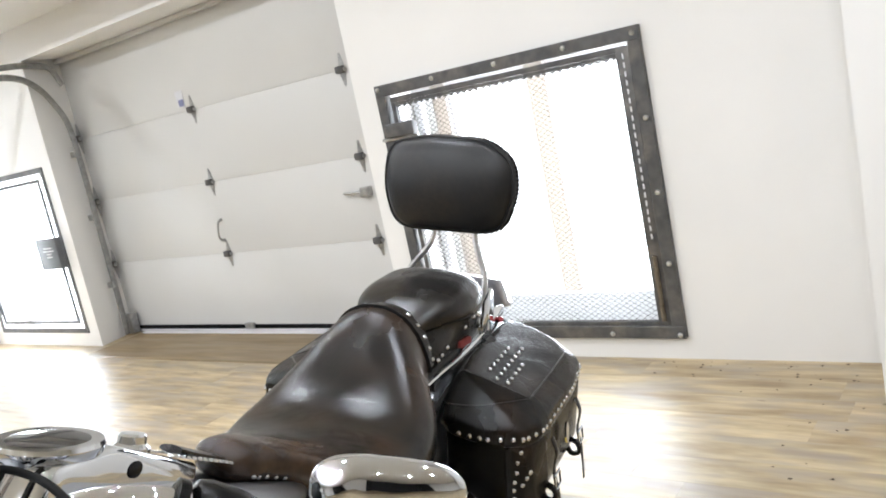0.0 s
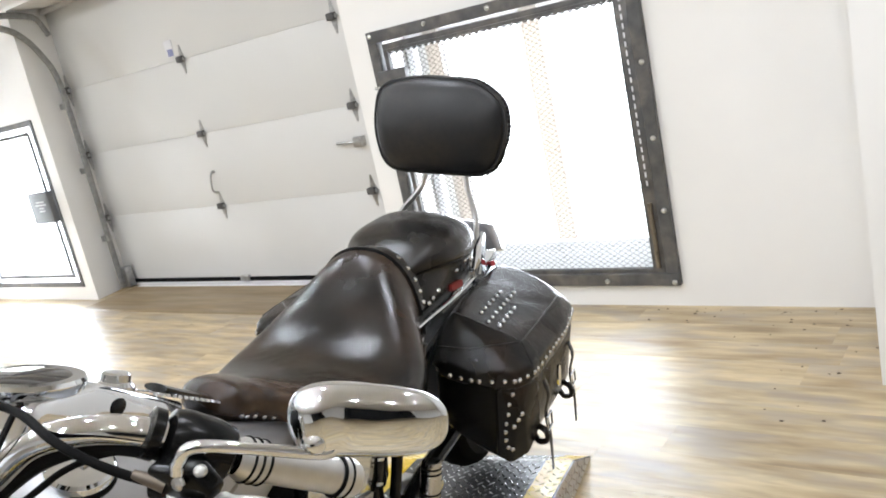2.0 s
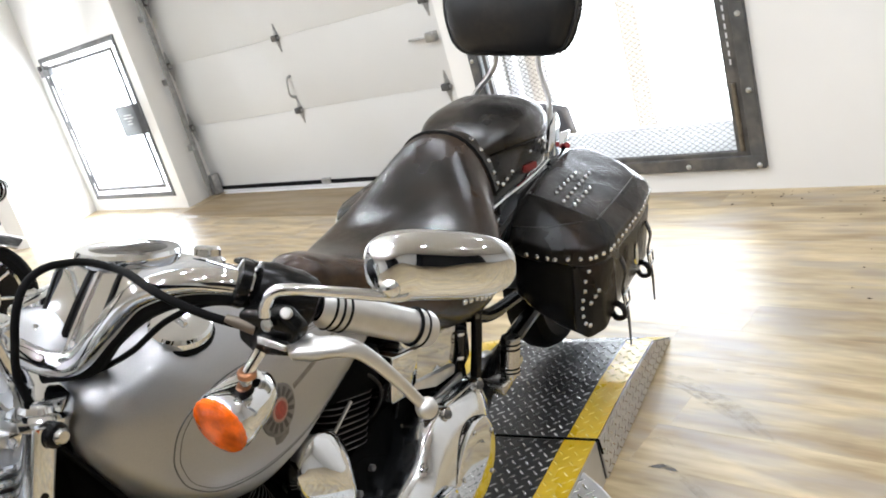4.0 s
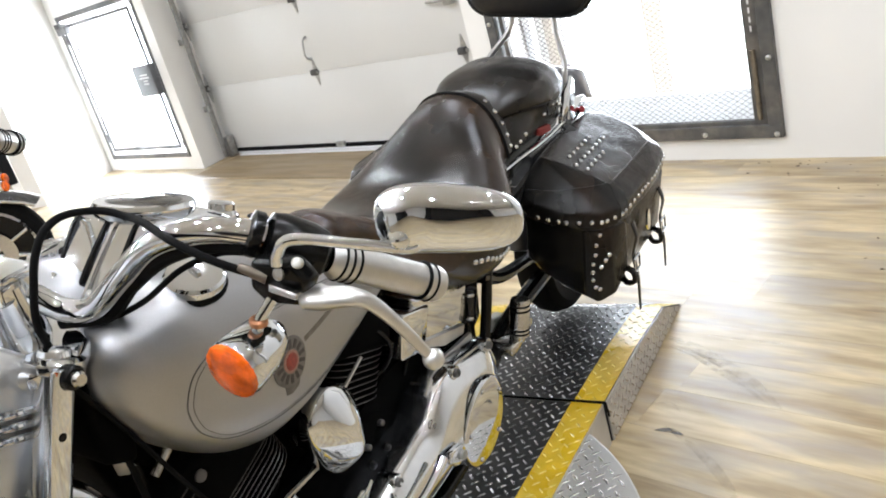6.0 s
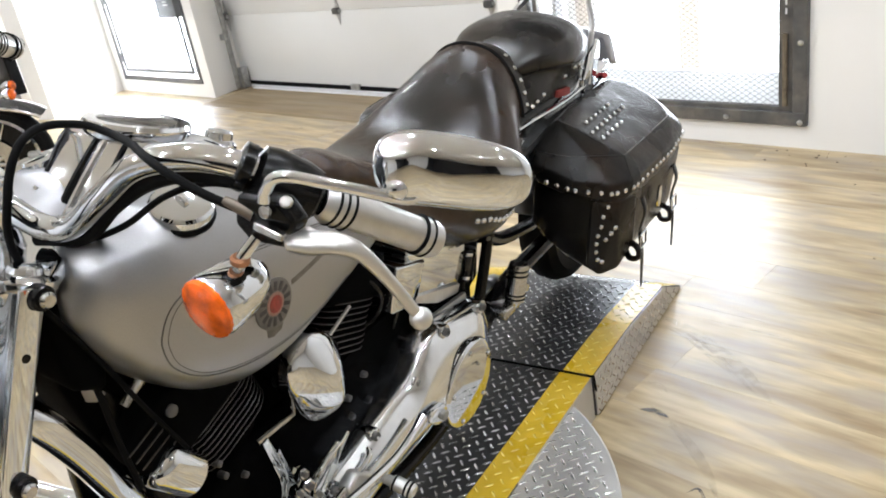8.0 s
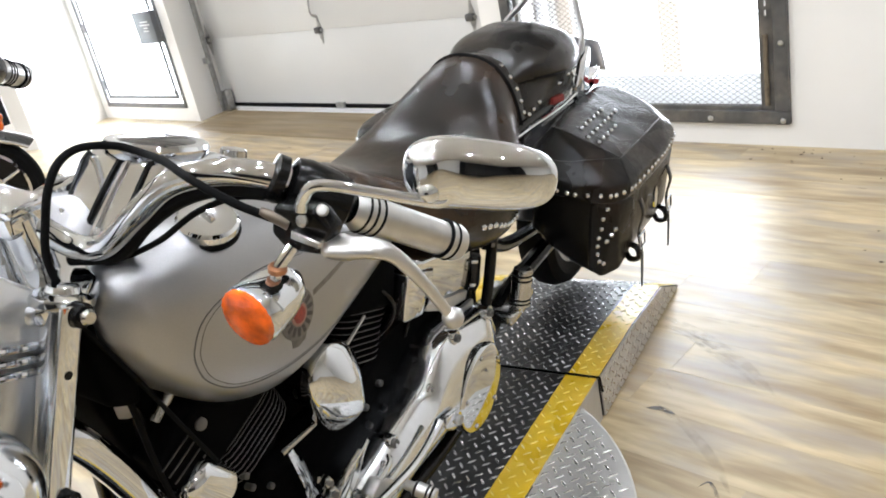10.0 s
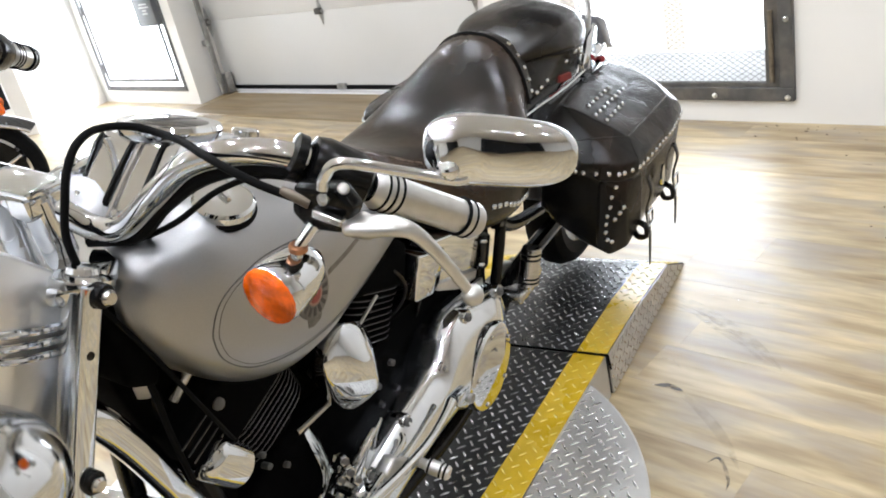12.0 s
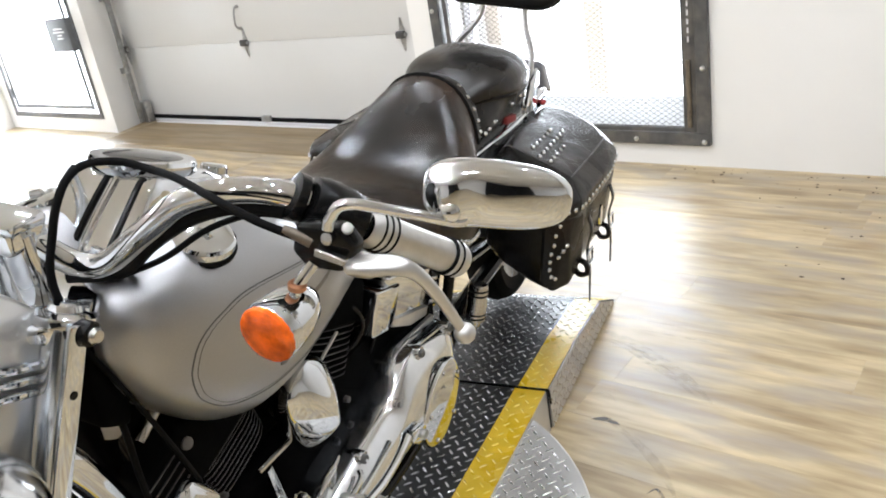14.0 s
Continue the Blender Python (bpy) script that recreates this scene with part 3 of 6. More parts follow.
gd = thing("garage_door", "white sectional overhead door with galvanised hinges", "garage door", kind="structure")
ZS = [0.035, 0.634, 1.192, 1.745, 2.46]
GX0, GX1 = -5.985, -2.50
for z0, z1 in zip(ZS, ZS[1:]):
    bm = box_bm(GX0, GX1, GY, GY + 0.045, z0 + 0.0006, z1 - 0.0006, 0.0025)
    part("panel", bm, M_DOOR, gd, smooth=True)
# unseen sheet, added to keep outside light from shining between the panels
part("insulation", box_bm(GX0, GX1, GY + 0.047, GY + 0.06, 0.03, 2.46), M_DOOR, gd, "unseen backing sheet added to stop light at the panel joints", smooth=False)
part("rubber_seal", box_bm(GX0 + 0.03, GX1, GY - 0.014, GY + 0.04, 0.026, 0.058, 0.006), M_RUBBER, gd, "black rubber bottom seal")
# bright line of daylight below the seal, painted as a white strip
part("bottom_rail", box_bm(GX0 + 0.03, GX1, GY - 0.012, GY - 0.002, 0.004, 0.024, 0.002), M_TAPE, gd, "white strip below the seal, standing in for daylight under the door")


def hinge_bm():
    bm = plate_bm(rounded_outline([(-0.030, 0.0), (-0.020, 0.035), (-0.010, 0.105), (0.004, 0.105), (0.022, 0.030), (0.030, 0.0), (0.020, -0.035), (0.010, -0.105), (-0.004, -0.105), (-0.022, -0.030)], 0.006, 2), -0.004, 0.0, 0.001, 1, "xz")
    lathe_bm([(0.014, -0.040), (0.014, 0.040)], Matrix.Translation((0, -0.016, 0)) @ Matrix.Rotation(radians(90), 4, 'Y'), 10, bm)
    for z in (-0.07, -0.045, 0.045, 0.07):
        lathe_bm([(0.006, 0), (0.005, 0.004), (0, 0.005)], Matrix.Translation((0.0, -0.004, z)) @ IN, 8, bm, close=False)
    return bm


first = part("hinge", hinge_bm(), M_GALV, gd)
HINGE = first.data
pin = part("hinge_pin", hull_bm([(x, y, z) for x in (-0.032, 0.032) for y in (-0.040, -0.004) for z in (-0.022, 0.024)], 0.008, 2), M_STEEL, first, "dark hinge knuckle")
PIN = pin.data
first.matrix_basis = Matrix.Translation((-4.395, GY, ZS[1]))
for x in (-5.925, -4.395, -2.862):
    for z in ZS[1:4]:
        if (x, z) != (-4.395, ZS[1]):
            share("hinge_pin", PIN, share("hinge", HINGE, gd, Matrix.Translation((x, GY - (0.03 if x < -5 else 0), z)) @ Matrix.Scale(1.25 if x < -5 else 1.0, 4)), Matrix())
part("pull_handle", tube_bm([(-4.395, GY, 0.90), (-4.395, GY - 0.035, 0.885), (-4.40, GY - 0.05, 0.82), (-4.405, GY - 0.045, 0.76), (-4.405, GY, 0.735)], [0.014, 0.007, 0.007, 0.007, 0.014], 8), M_GALV, gd, "bent steel pull handle")
bm = hull_bm([(x, y, z) for x in (-2.905, -2.83) for y in (GY - 0.05, GY) for z in (0.93, 0.995)], 0.008)
tube_bm([(-3.06, GY - 0.03, 0.968), (-2.9, GY - 0.03, 0.962)], 0.009, 8, bm=bm)
part("slide_lock", bm, M_GALV, gd, "galvanised slide lock")
bm = box_bm(-4.56, -4.47, GY - 0.004, GY, 1.78, 1.90, 0.0015)
lab = part("sticker", bm, M_TAPE, gd, "white and blue paper label")
part("sticker_print", box_bm(-4.535, -4.475, GY - 0.006, GY - 0.0045, 1.785, 1.835), mat("blue_print", (0.25, 0.27, 0.45), 0.5, spread=0.2, scale=40), lab, smooth=False)
part("bottom_bracket", hull_bm([(x, y, z) for x in (-4.40, -4.30) for y in (GY - 0.03, GY) for z in (0.03, 0.075)], 0.005), M_GALV, gd, "galvanised step bracket")
bm = hull_bm([(x, y, z) for x in (-5.91, -5.825) for y in (GY - 0.09, GY - 0.02) for z in (0.01, 0.19)], 0.006)
part("corner_bracket", bm, M_GALV, gd, "galvanised corner bracket with roller")
# tracks
TX = -5.838
track = [(TX - 0.034 * max(0.0, 1.0 - z / 2.0), GY - y, z) for y, z in ((0.125, 0.02), (0.125, 1.0), (0.13, 1.58), (0.151, 1.876), (0.219, 2.047), (0.312, 2.185), (0.446, 2.276), (0.66, 2.305), (1.3, 2.32), (3.0, 2.33))]
part("track", tube_bm(track, 0.027, 8, 6, up=(1, 0, 0), flat=0.6), M_TRACK, gd, "galvanised roller track")
track2 = [(TX, GY - y, z) for y, z in ((0.106, 2.196), (0.168, 2.33), (0.256, 2.365), (0.412, 2.380), (0.60, 2.376), (1.0, 2.378), (3.0, 2.385))]
part("track", tube_bm(track2, 0.025, 8, 6, up=(1, 0, 0), flat=0.6), M_TRACK, gd)
bm = bmesh.new()
for z in (0.45, 1.05, 1.6):
    box_bm(-5.935, -5.85, GY - 0.15, GY - 0.10, z, z + 0.05, 0.003, bm=bm)
part("track_bracket", bm, M_GALV, gd, "track wall brackets")
part("header_bar", box_bm(GX0, GX1, GY - 0.055, GY - 0.004, 2.385, 2.416, 0.006), M_DOOR, gd, "white header seal above the door")

# ---------------------------------------------------------------- floor
fl = thing("floor", "pale washed oak vinyl plank floor, glossy and scuffed", "floor", kind="structure")
PW, PL = 0.182, 1.22
part("subfloor", box_bm(-11.0, 6.0, -7.2, 4.42, -0.10, -0.004), M_RUBBER, fl, "dark underlay", smooth=False)


def plank_mesh(length):
    bm = box_bm(0, length, 0, PW - 0.0004, -0.004, 0.0, 0.0003, 1)
    me = bpy.data.meshes.new("plank")
    bm.to_mesh(me)
    bm.free()
    me.materials.append(M_WOOD)
    return me


PLANKS = {}
rng = random.Random(5)
rest = bmesh.new()
row, y = 0, -7.19
while y < 4.36:
    x = -11.0 - rng.random() * PL
    while x < 6.0:
        a, b = max(x, -11.0), min(x + PL - 0.0003, 6.0)
        if b - a > 0.02:
            near = -8.0 < a < 1.2 and 0.55 < y < 4.36
            if near:
                key = round(b - a, 2)
                if key not in PLANKS:
                    PLANKS[key] = plank_mesh(b - a)
                ob = share("plank", PLANKS[key], fl, Matrix.Translation((a, y, 0)))
            else:
                box_bm(a, b, y, y + PW - 0.0012, -0.004, 0.0, bm=rest)
        x += PL
    y += PW
tagged(part("planks", rest, M_WOOD, fl, "pale oak planks further off", smooth=False), kind="stuff")

# scuffs and a chip on the planks
def scuff_material(deep):
    m = bpy.data.materials.new("scuff")
    m.use_nodes = True
    n, l = m.node_tree.nodes, m.node_tree.links
    b = n["Principled BSDF"]
    b.inputs["Base Color"].default_value, b.inputs["Roughness"].default_value = (0.10, 0.09, 0.08, 1), 0.5
    t, x, ns, r, tc = n.new("ShaderNodeBsdfTransparent"), n.new("ShaderNodeMixShader"), n.new("ShaderNodeTexNoise"), n.new("ShaderNodeMapRange"), n.new("ShaderNodeTexCoord")
    ns.inputs["Scale"].default_value, ns.inputs["Detail"].default_value = 30.0, 6.0
    l.new(tc.outputs["Object"], ns.inputs["Vector"])
    for k, v in zip((1, 2, 3, 4), (0.35, 0.75, 0.0, deep)):
        r.inputs[k].default_value = v
    l.new(ns.outputs[0], r.inputs[0])
    l.new(r.outputs[0], x.inputs[0])
    l.new(t.outputs[0], x.inputs[1])
    l.new(b.outputs[0], x.inputs[2])
    l.new(x.outputs[0], n["Material Output"].inputs[0])
    return m


M_SCUFF, M_CHIP = scuff_material(0.32), scuff_material(1.1)


def mark_bm(pts, w):
    """A thin flat streak on the floor, tapered at both ends."""
    path = smooth_path([(x, y, 0.0006) for x, y in pts], 6)
    bm = bmesh.new()
    rows = []
    for i, p in enumerate(path):
        d = (path[min(i + 1, len(path) - 1)] - path[max(i - 1, 0)]).normalized()
        side = Vector((-d.y, d.x, 0)) * w * math.sin(math.pi * (0.04 + 0.92 * i / (len(path) - 1)))
        rows.append((bm.verts.new(p - side), bm.verts.new(p + side)))
    for a, b in zip(rows, rows[1:]):
        bm.faces.new((a[0], a[1], b[1], b[0]))
    return bm


for pts, w in ((((-0.523, 2.302), (-0.426, 2.267), (-0.331, 2.214), (-0.243, 2.166), (-0.17, 2.117)), 0.008), (((-0.503, 2.311), (-0.38, 2.267), (-0.284, 2.207), (-0.144, 2.103)), 0.010),
               (((-0.457, 2.396), (-0.306, 2.397), (-0.18, 2.402)), 0.006), (((-0.371, 1.905), (-0.333, 1.918), (-0.29, 1.911)), 0.0101), (((-0.60, 2.36), (-0.48, 2.33), (-0.36, 2.27), (-0.22, 2.19), (-0.10, 2.09)), 0.022), (((-0.35, 1.93), (-0.22, 1.86), (-0.12, 1.78), (-0.05, 1.70)), 0.014), (((-0.120, 1.690), (-0.105, 1.715), (-0.079, 1.692), (-0.054, 1.655), (-0.046, 1.627)), 0.0045), (((-0.443, 2.008), (-0.387, 2.028), (-0.34, 2.0)), 0.006)):
    part("scuff", mark_bm(pts, w), M_CHIP if w in (0.0045, 0.0101) else M_SCUFF, fl, "dark tyre scuff", smooth=False)

# crumbs of dirt swept to the foot of the wall
rng = random.Random(11)
crumbs = bmesh.new()
for k in range(46):
    x, y = (rng.uniform(-0.9, 0.14), WY - 0.02 - abs(rng.gauss(0, 0.16))) if k < 34 else (rng.uniform(-0.35, 0.16), rng.uniform(2.9, 3.75))
    r = rng.uniform(0.003, 0.0085)
    ring = [crumbs.verts.new((x + r * rng.uniform(0.6, 1.5) * math.cos(a), y + r * rng.uniform(0.5, 1.0) * math.sin(a), 0.0005)) for a in np.linspace(0, 2 * math.pi, 6)[:-1]]
    tip = crumbs.verts.new((x, y, 0.0005 + r * 0.5))
    for a, b in zip(ring, ring[1:] + ring[:1]):
        crumbs.faces.new((a, b, tip))
tagged(part("dirt_crumbs", crumbs, mat("dirt", (0.10, 0.075, 0.055), 0.9, spread=0.4, scale=80), None), "small brown crumbs of dirt on the floor by the white wall", "dirt", kind="stuff")

# wooden threshold ramp before the overhead door
th = thing("threshold", "worn brown wooden threshold strip before the overhead door", "threshold", kind="structure")
bm = plate_bm([(3.70, 0.0015), (3.72, 0.008), (4.31, 0.012), (4.31, 0.0015)], -5.74, -2.50, 0)
M_THR = mat("brown_wood", (0.27, 0.20, 0.11), 0.45, spread=0.3, scale=12, other=(0.19, 0.135, 0.072), oscale=4, stretch=(0.25, 2, 1), bump=0.2, bscale=60, rvar=0.1)
part("board", bm, M_THR, th, smooth=False)
# light leaking under the door, imitated by a white strip on the threshold
part("sill", box_bm(-5.72, -2.50, GY - 0.085, GY - 0.014, 0.010, 0.019, 0.002), M_TAPE, th, "white strip standing in for daylight leaking under the door")

# ceiling downlights
LAMP_AT = [(x, y) for x in (-6.6, -5.2, -3.8, -2.4, -1.0, 0.4, 1.8) for y in (-2.4, -0.9, 0.6, 2.1)]
for x, y in LAMP_AT:
    lt = thing("ceiling_light", "round recessed white ceiling downlight", "ceiling light", Matrix.Translation((x, y, H)), "ceiling downlights")
    part("trim", lathe_bm([(0.048, 0), (0.085, 0), (0.085, -0.006), (0.078, -0.012), (0.048, -0.008)], sides=20), M_TAPE, lt, "white trim ring")
    part("diffuser", lathe_bm([(0.047, -0.002), (0, -0.002)], sides=16, close=False), M_LED, lt, "glowing diffuser")
    area_lamp("downlight", Matrix.Translation((x, y, H - 0.02)), 0.08, 0.08, DOWN, (0.985, 0.99, 1.0), 'DISK')

# ---------------------------------------------------------------- turntable and ramp
YAW = 12.7
BASE = Matrix.Translation((-0.3385, -0.0763, 0)) @ Matrix.Rotation(radians(YAW), 4, 'Z')     # x to the bike's left, y to its rear


def lug_pattern(x0, x1, y0, y1, pitch, size, top, inside=None, seed=1):
    """Raised lozenges in two directions on a plate; top(x, y) gives its height."""
    verts, faces = [], []
    i = 0
    ny, nx = int((y1 - y0) / pitch), int((x1 - x0) / pitch)
    for j in range(2 * ny):
        for k in range(nx):
            x, y = x0 + (k + (0.75 if j % 2 else 0.25)) * pitch, y0 + (j * 0.5 + 0.25) * pitch
            if inside and not inside(x, y):
                continue
            a = radians(45 if j % 2 else -45)
            c, s = math.cos(a), math.sin(a)
            base = len(verts)
            for u, v, h in ((-1, 0, 0), (-0.5, -0.20, 0), (0.5, -0.20, 0), (1, 0, 0), (0.5, 0.20, 0), (-0.5, 0.20, 0), (-0.4, 0, 1), (0.4, 0, 1)):
                px, py = x + size * (u * c - v * s), y + size * (u * s + v * c)
                verts.append((px, py, top(px, py) + h * 0.0028))
            for f in ((0, 1, 6), (1, 2, 7, 6), (2, 3, 7), (3, 4, 7), (4, 5, 6, 7), (5, 0, 6)):
                faces.append([base + q for q in f])
    me = bpy.data.meshes.new("tread")
    me.from_pydata(verts, [], faces)
    me.polygons.foreach_set("use_smooth", [True] * len(me.polygons))
    return me


def tread(parent, mesh, material, name="tread", label=""):
    mesh.materials.append(material)
    ob = new(name, mesh)
    ob.parent = parent
    return tagged(ob, label, kind="stuff")


# round turntable of bare tread plate
tt = thing("turntable", "round bare aluminium tread plate turntable on the floor", "turntable", Matrix.Translation((-0.684, 1.09, 0)) @ Matrix.Rotation(radians(YAW), 4, 'Z'))
part("disc", lathe_bm([(0.0, 0.117), (0.664, 0.117), (0.668, 0.114), (0.668, 0.108), (0.62, 0.10), (0.60, 0.0), (0.0, 0.0)], sides=128, close=False), M_ALU, tt)
tread(tt, lug_pattern(-0.67, 0.67, -0.67, 0.67, 0.037, 0.0150, lambda x, y: 0.1172, lambda x, y: x * x + y * y < 0.645 ** 2), M_LUG, label="raised aluminium lozenges")
for a in range(0, 360, 24):
    share("bolt", BOLT, tt, Matrix.Translation((0.625 * math.cos(radians(a + 5)), 0.625 * math.sin(radians(a + 5)), 0.117)) @ Matrix.Scale(0.6, 4))

# platform on the turntable
PXL, PXR, PZ = 0.307, -0.307, 0.126
pf = thing("platform", "low black tread plate stand with yellow edges", "platform", BASE)
YF, YJ = -0.15, 1.868
bm = box_bm(PXR, PXL, YF, YJ, 0.002, PZ, 0.003, 1)
part("deck", bm, M_TREAD_BLACK, pf)
part("side_panel", box_bm(PXL, PXL + 0.003, 1.45, YJ, 0.002, PZ - 0.002), M_ALU, pf, "bare metal side", smooth=False)
YS = 0.083
part("yellow_edge", box_bm(PXL - YS, PXL + 0.001, YF, YJ - 0.002, PZ - 0.0015, PZ + 0.0012), M_YELLOW, pf, "yellow painted edge stripe", smooth=False)
part("yellow_edge", box_bm(PXR - 0.001, PXR + YS, YF, YJ - 0.002, PZ - 0.0015, PZ + 0.0012), M_YELLOW, pf, "yellow painted edge stripe", smooth=False)
tread(pf, lug_pattern(PXR + YS, PXL - YS, YF, YJ, 0.0373, 0.0125, lambda x, y: PZ), M_WORN_GLINT, label="worn raised lozenges of the black plate")
tread(pf, lug_pattern(PXL - YS, PXL + 0.004, YF, YJ, 0.0415, 0.0125, lambda x, y: PZ + 0.001), M_YELLOW_LUG, label="yellow raised lozenges")
tread(pf, lug_pattern(PXR, PXR + YS, YF, YJ, 0.0414, 0.0125, lambda x, y: PZ + 0.001), M_YELLOW_LUG, label="yellow raised lozenges")

# ramp behind it, a little wider
PXL, PXR = 0.308, -0.308
rp = thing("ramp", "black tread plate loading ramp with yellow edges", "ramp", BASE)
RZ = [(1.874, 0.128), (2.16, 0.120), (2.44, 0.094), (2.627, 0.004)]


def ramp_z(x, y):
    return float(np.interp(y, [q[0] for q in RZ], [q[1] for q in RZ]))


prof = [(1.874, 0.005)] + RZ + [(2.60, 0.002)]
part("plate", plate_bm(prof, PXR - 0.004, PXL + 0.004, 0.002, 1), M_TREAD_BLACK, rp, smooth=False)
bm = plate_bm([(1.876, 0.006), (1.876, 0.125), (2.16, 0.117), (2.44, 0.091), (2.615, 0.004)], PXL + 0.0042, PXL + 0.008, 0)
part("side_panel", bm, M_ALU, rp, "bare metal side plate", smooth=False)


def strip_bm(x0, x1, ys, lift=0.0012):
    bm = bmesh.new()
    rows = [(bm.verts.new((x0, y, ramp_z(0, y) + lift)), bm.verts.new((x1, y, ramp_z(0, y) + lift))) for y in ys]
    for a, b in zip(rows, rows[1:]):
        bm.faces.new((a[0], a[1], b[1], b[0]))
    return bm


for a, b in ((PXL + 0.004 - YS, PXL + 0.004), (PXR - 0.004, PXR - 0.004 + YS)):
    part("yellow_edge", strip_bm(a, b, (1.875, 2.16, 2.44, 2.622)), M_YELLOW, rp, "worn yellow edge stripe", smooth=False)
    tread(rp, lug_pattern(a, b + 0.001, 1.876, 2.618, 0.0415, 0.0130, lambda x, y: ramp_z(x, y) + 0.001), M_YELLOW_LUG, label="yellow raised lozenges")
tread(rp, lug_pattern(PXR + YS, PXL - YS, 1.876, 2.618, 0.0373, 0.0130, ramp_z), M_WORN_GLINT, label="worn raised lozenges")
# bare side lozenges
side = lug_pattern(1.88, 2.59, 0.004, 0.12, 0.037, 0.0130, lambda x, y: 0.0, lambda x, y: y < ramp_z(0, x) - 0.012)
side.transform(Matrix(((0, 0, 1, PXL + 0.008), (1, 0, 0, 0), (0, 1, 0, 0), (0, 0, 0, 1))))
tread(rp, side, M_LUG, label="raised lozenges on the side plate")
part("lip", tube_bm([(PXR - 0.006, 1.871, 0.128), (PXL + 0.008, 1.871, 0.128)], 0.0035, 8), M_BLACK, rp, "dark steel edge lip")
part("hook_strap", tube_bm([(PXL + 0.008, 1.871, 0.128), (PXL + 0.0105, 1.872, 0.085)], 0.0032, 8), M_BLACK, rp)

# ---------------------------------------------------------------- the motorcycle
LEAN_SIDE = 10.5
bike = thing("motorcycle", "silver and chrome cruiser motorcycle with black studded saddlebags, on its stand", "motorcycle",
             Matrix.Translation((-0.3385, -0.0763, PZ)) @ Matrix.Rotation(radians(YAW), 4, 'Z') @ Matrix.Rotation(radians(LEAN_SIDE), 4, 'Y'))

# tank: two lobes
TANK_ROWS = [  # y, inner x, outer x, bottom, top
    (0.680, 0.055, 0.105, 0.845, 0.890), (0.705, 0.030, 0.140, 0.790, 0.922), (0.76, 0.006, 0.168, 0.720, 0.940), (0.85, 0.002, 0.180, 0.658, 0.938),
    (0.95, 0.002, 0.178, 0.642, 0.915), (1.05, 0.002, 0.165, 0.658, 0.872), (1.15, 0.002, 0.142, 0.672, 0.812), (1.26, 0.002, 0.112, 0.688, 0.755), (1.34, 0.002, 0.075, 0.695, 0.722)]


def tank_lobe(sign):
    rings = []
    for y, x0, x1, z0, z1 in blend_rows(TANK_ROWS, 5):
        cx, a = (x0 + x1) / 2, (x1 - x0) / 2
        cz = z0 + (z1 - z0) * 0.44
        rings.append([(sign * x, yy, zz) for x, yy, zz in super_ring(cx, cz, a, z1 - cz, cz - z0, y, 32, 2.55)])
    return part("tank", loft_bm(rings), M_TANK, bike, "metallic silver painted fuel tank", angle=60)


tank_l, tank_r = tank_lobe(1), tank_lobe(-1)
TT = tree_of(tank_l)
# pin stripe
line = [(0.2, y, z) for y, z in ((1.16, 0.775), (1.06, 0.822), (0.95, 0.850), (0.86, 0.866), (0.805, 0.863), (0.768, 0.848), (0.750, 0.815), (0.752, 0.785), (0.766, 0.757), (0.80, 0.728), (0.86, 0.708), (0.94, 0.697), (1.03, 0.694), (1.12, 0.700))]
M_STRIPE = mat("pin_stripe", (0.06, 0.06, 0.065), 0.3, spread=0.2, scale=50)
for ins, rad in ((0.0, 0.0011), (0.032, 0.0006)):
    pts = []
    for p in smooth_path(line, 10):
        y, z = p.y + (0.97 - p.y) * ins, p.z + (0.780 - p.z) * ins * 1.6
        hit = TT.ray_cast(Vector((0.4, y, z)), Vector((-1, 0, 0)))[0]
        if hit:
            pts.append(hit)
    part("pin_stripe", tube_bm(pts, rad, 6, 1), M_STRIPE, tank_l)
# medallion: dark ring with pale bars and a red centre
ep, en = on_surface(TT, (0.21, 0.917, 0.775))
em = frame_to(ep, en) @ Matrix.Rotation(radians(90), 4, 'Z')
medal = part("medallion", lathe_bm([(0.036, -0.002), (0.036, 0.0012), (0.034, 0.0022), (0.015, 0.0026), (0, 0.0026)], em, 32, close=False), mat("medallion_grey", (0.13, 0.12, 0.11), 0.4, 0.2, spread=0.3, scale=80), tank_l, "grey round tank badge")
part("badge_rim", lathe_bm([(0.0165, 0.0024), (0.0165, 0.0036), (0.014, 0.0040), (0.012, 0.0036)], em, 20, close=False), mat("badge_pale", (0.30, 0.16, 0.12), 0.4, spread=0.3, scale=120), medal, "pale red badge rim")
part("badge_centre", lathe_bm([(0.013, 0.0034), (0.012, 0.0044), (0.007, 0.0048), (0, 0.0048)], em, 20, close=False), mat("badge_red", (0.26, 0.030, 0.018), 0.4, spread=0.5, scale=220), medal, "red badge centre")
M_MARK = mat("badge_grey", (0.035, 0.032, 0.03), 0.45, spread=0.2, scale=60)
for k in range(14):
    a = 2 * math.pi * (k + 0.5) / 14
    bm = box_bm(0.0185, 0.031, -0.0028, 0.0028, 0.0018, 0.0030)
    bm.transform(em @ Matrix.Rotation(a, 4, 'Z'))
    part("badge_mark", bm, M_MARK, medal, "plain dark bar", smooth=False)
shield = []
for ring_x in (0.0, 0.0016):
    shield.append([ep + en * ring_x + Vector((0, dy, dz)) for dy, dz in ((-0.020, -0.022), (-0.017, -0.046), (-0.006, -0.050), (0.010, -0.046), (0.020, -0.022))])
part("badge_foot", loft_bm([[on_surface(TT, p)[0] + en * d for p in ring] for ring, d in zip(shield, (-0.002, 0.0014))]), medal.data.materials[0], medal, "grey shield below the badge")
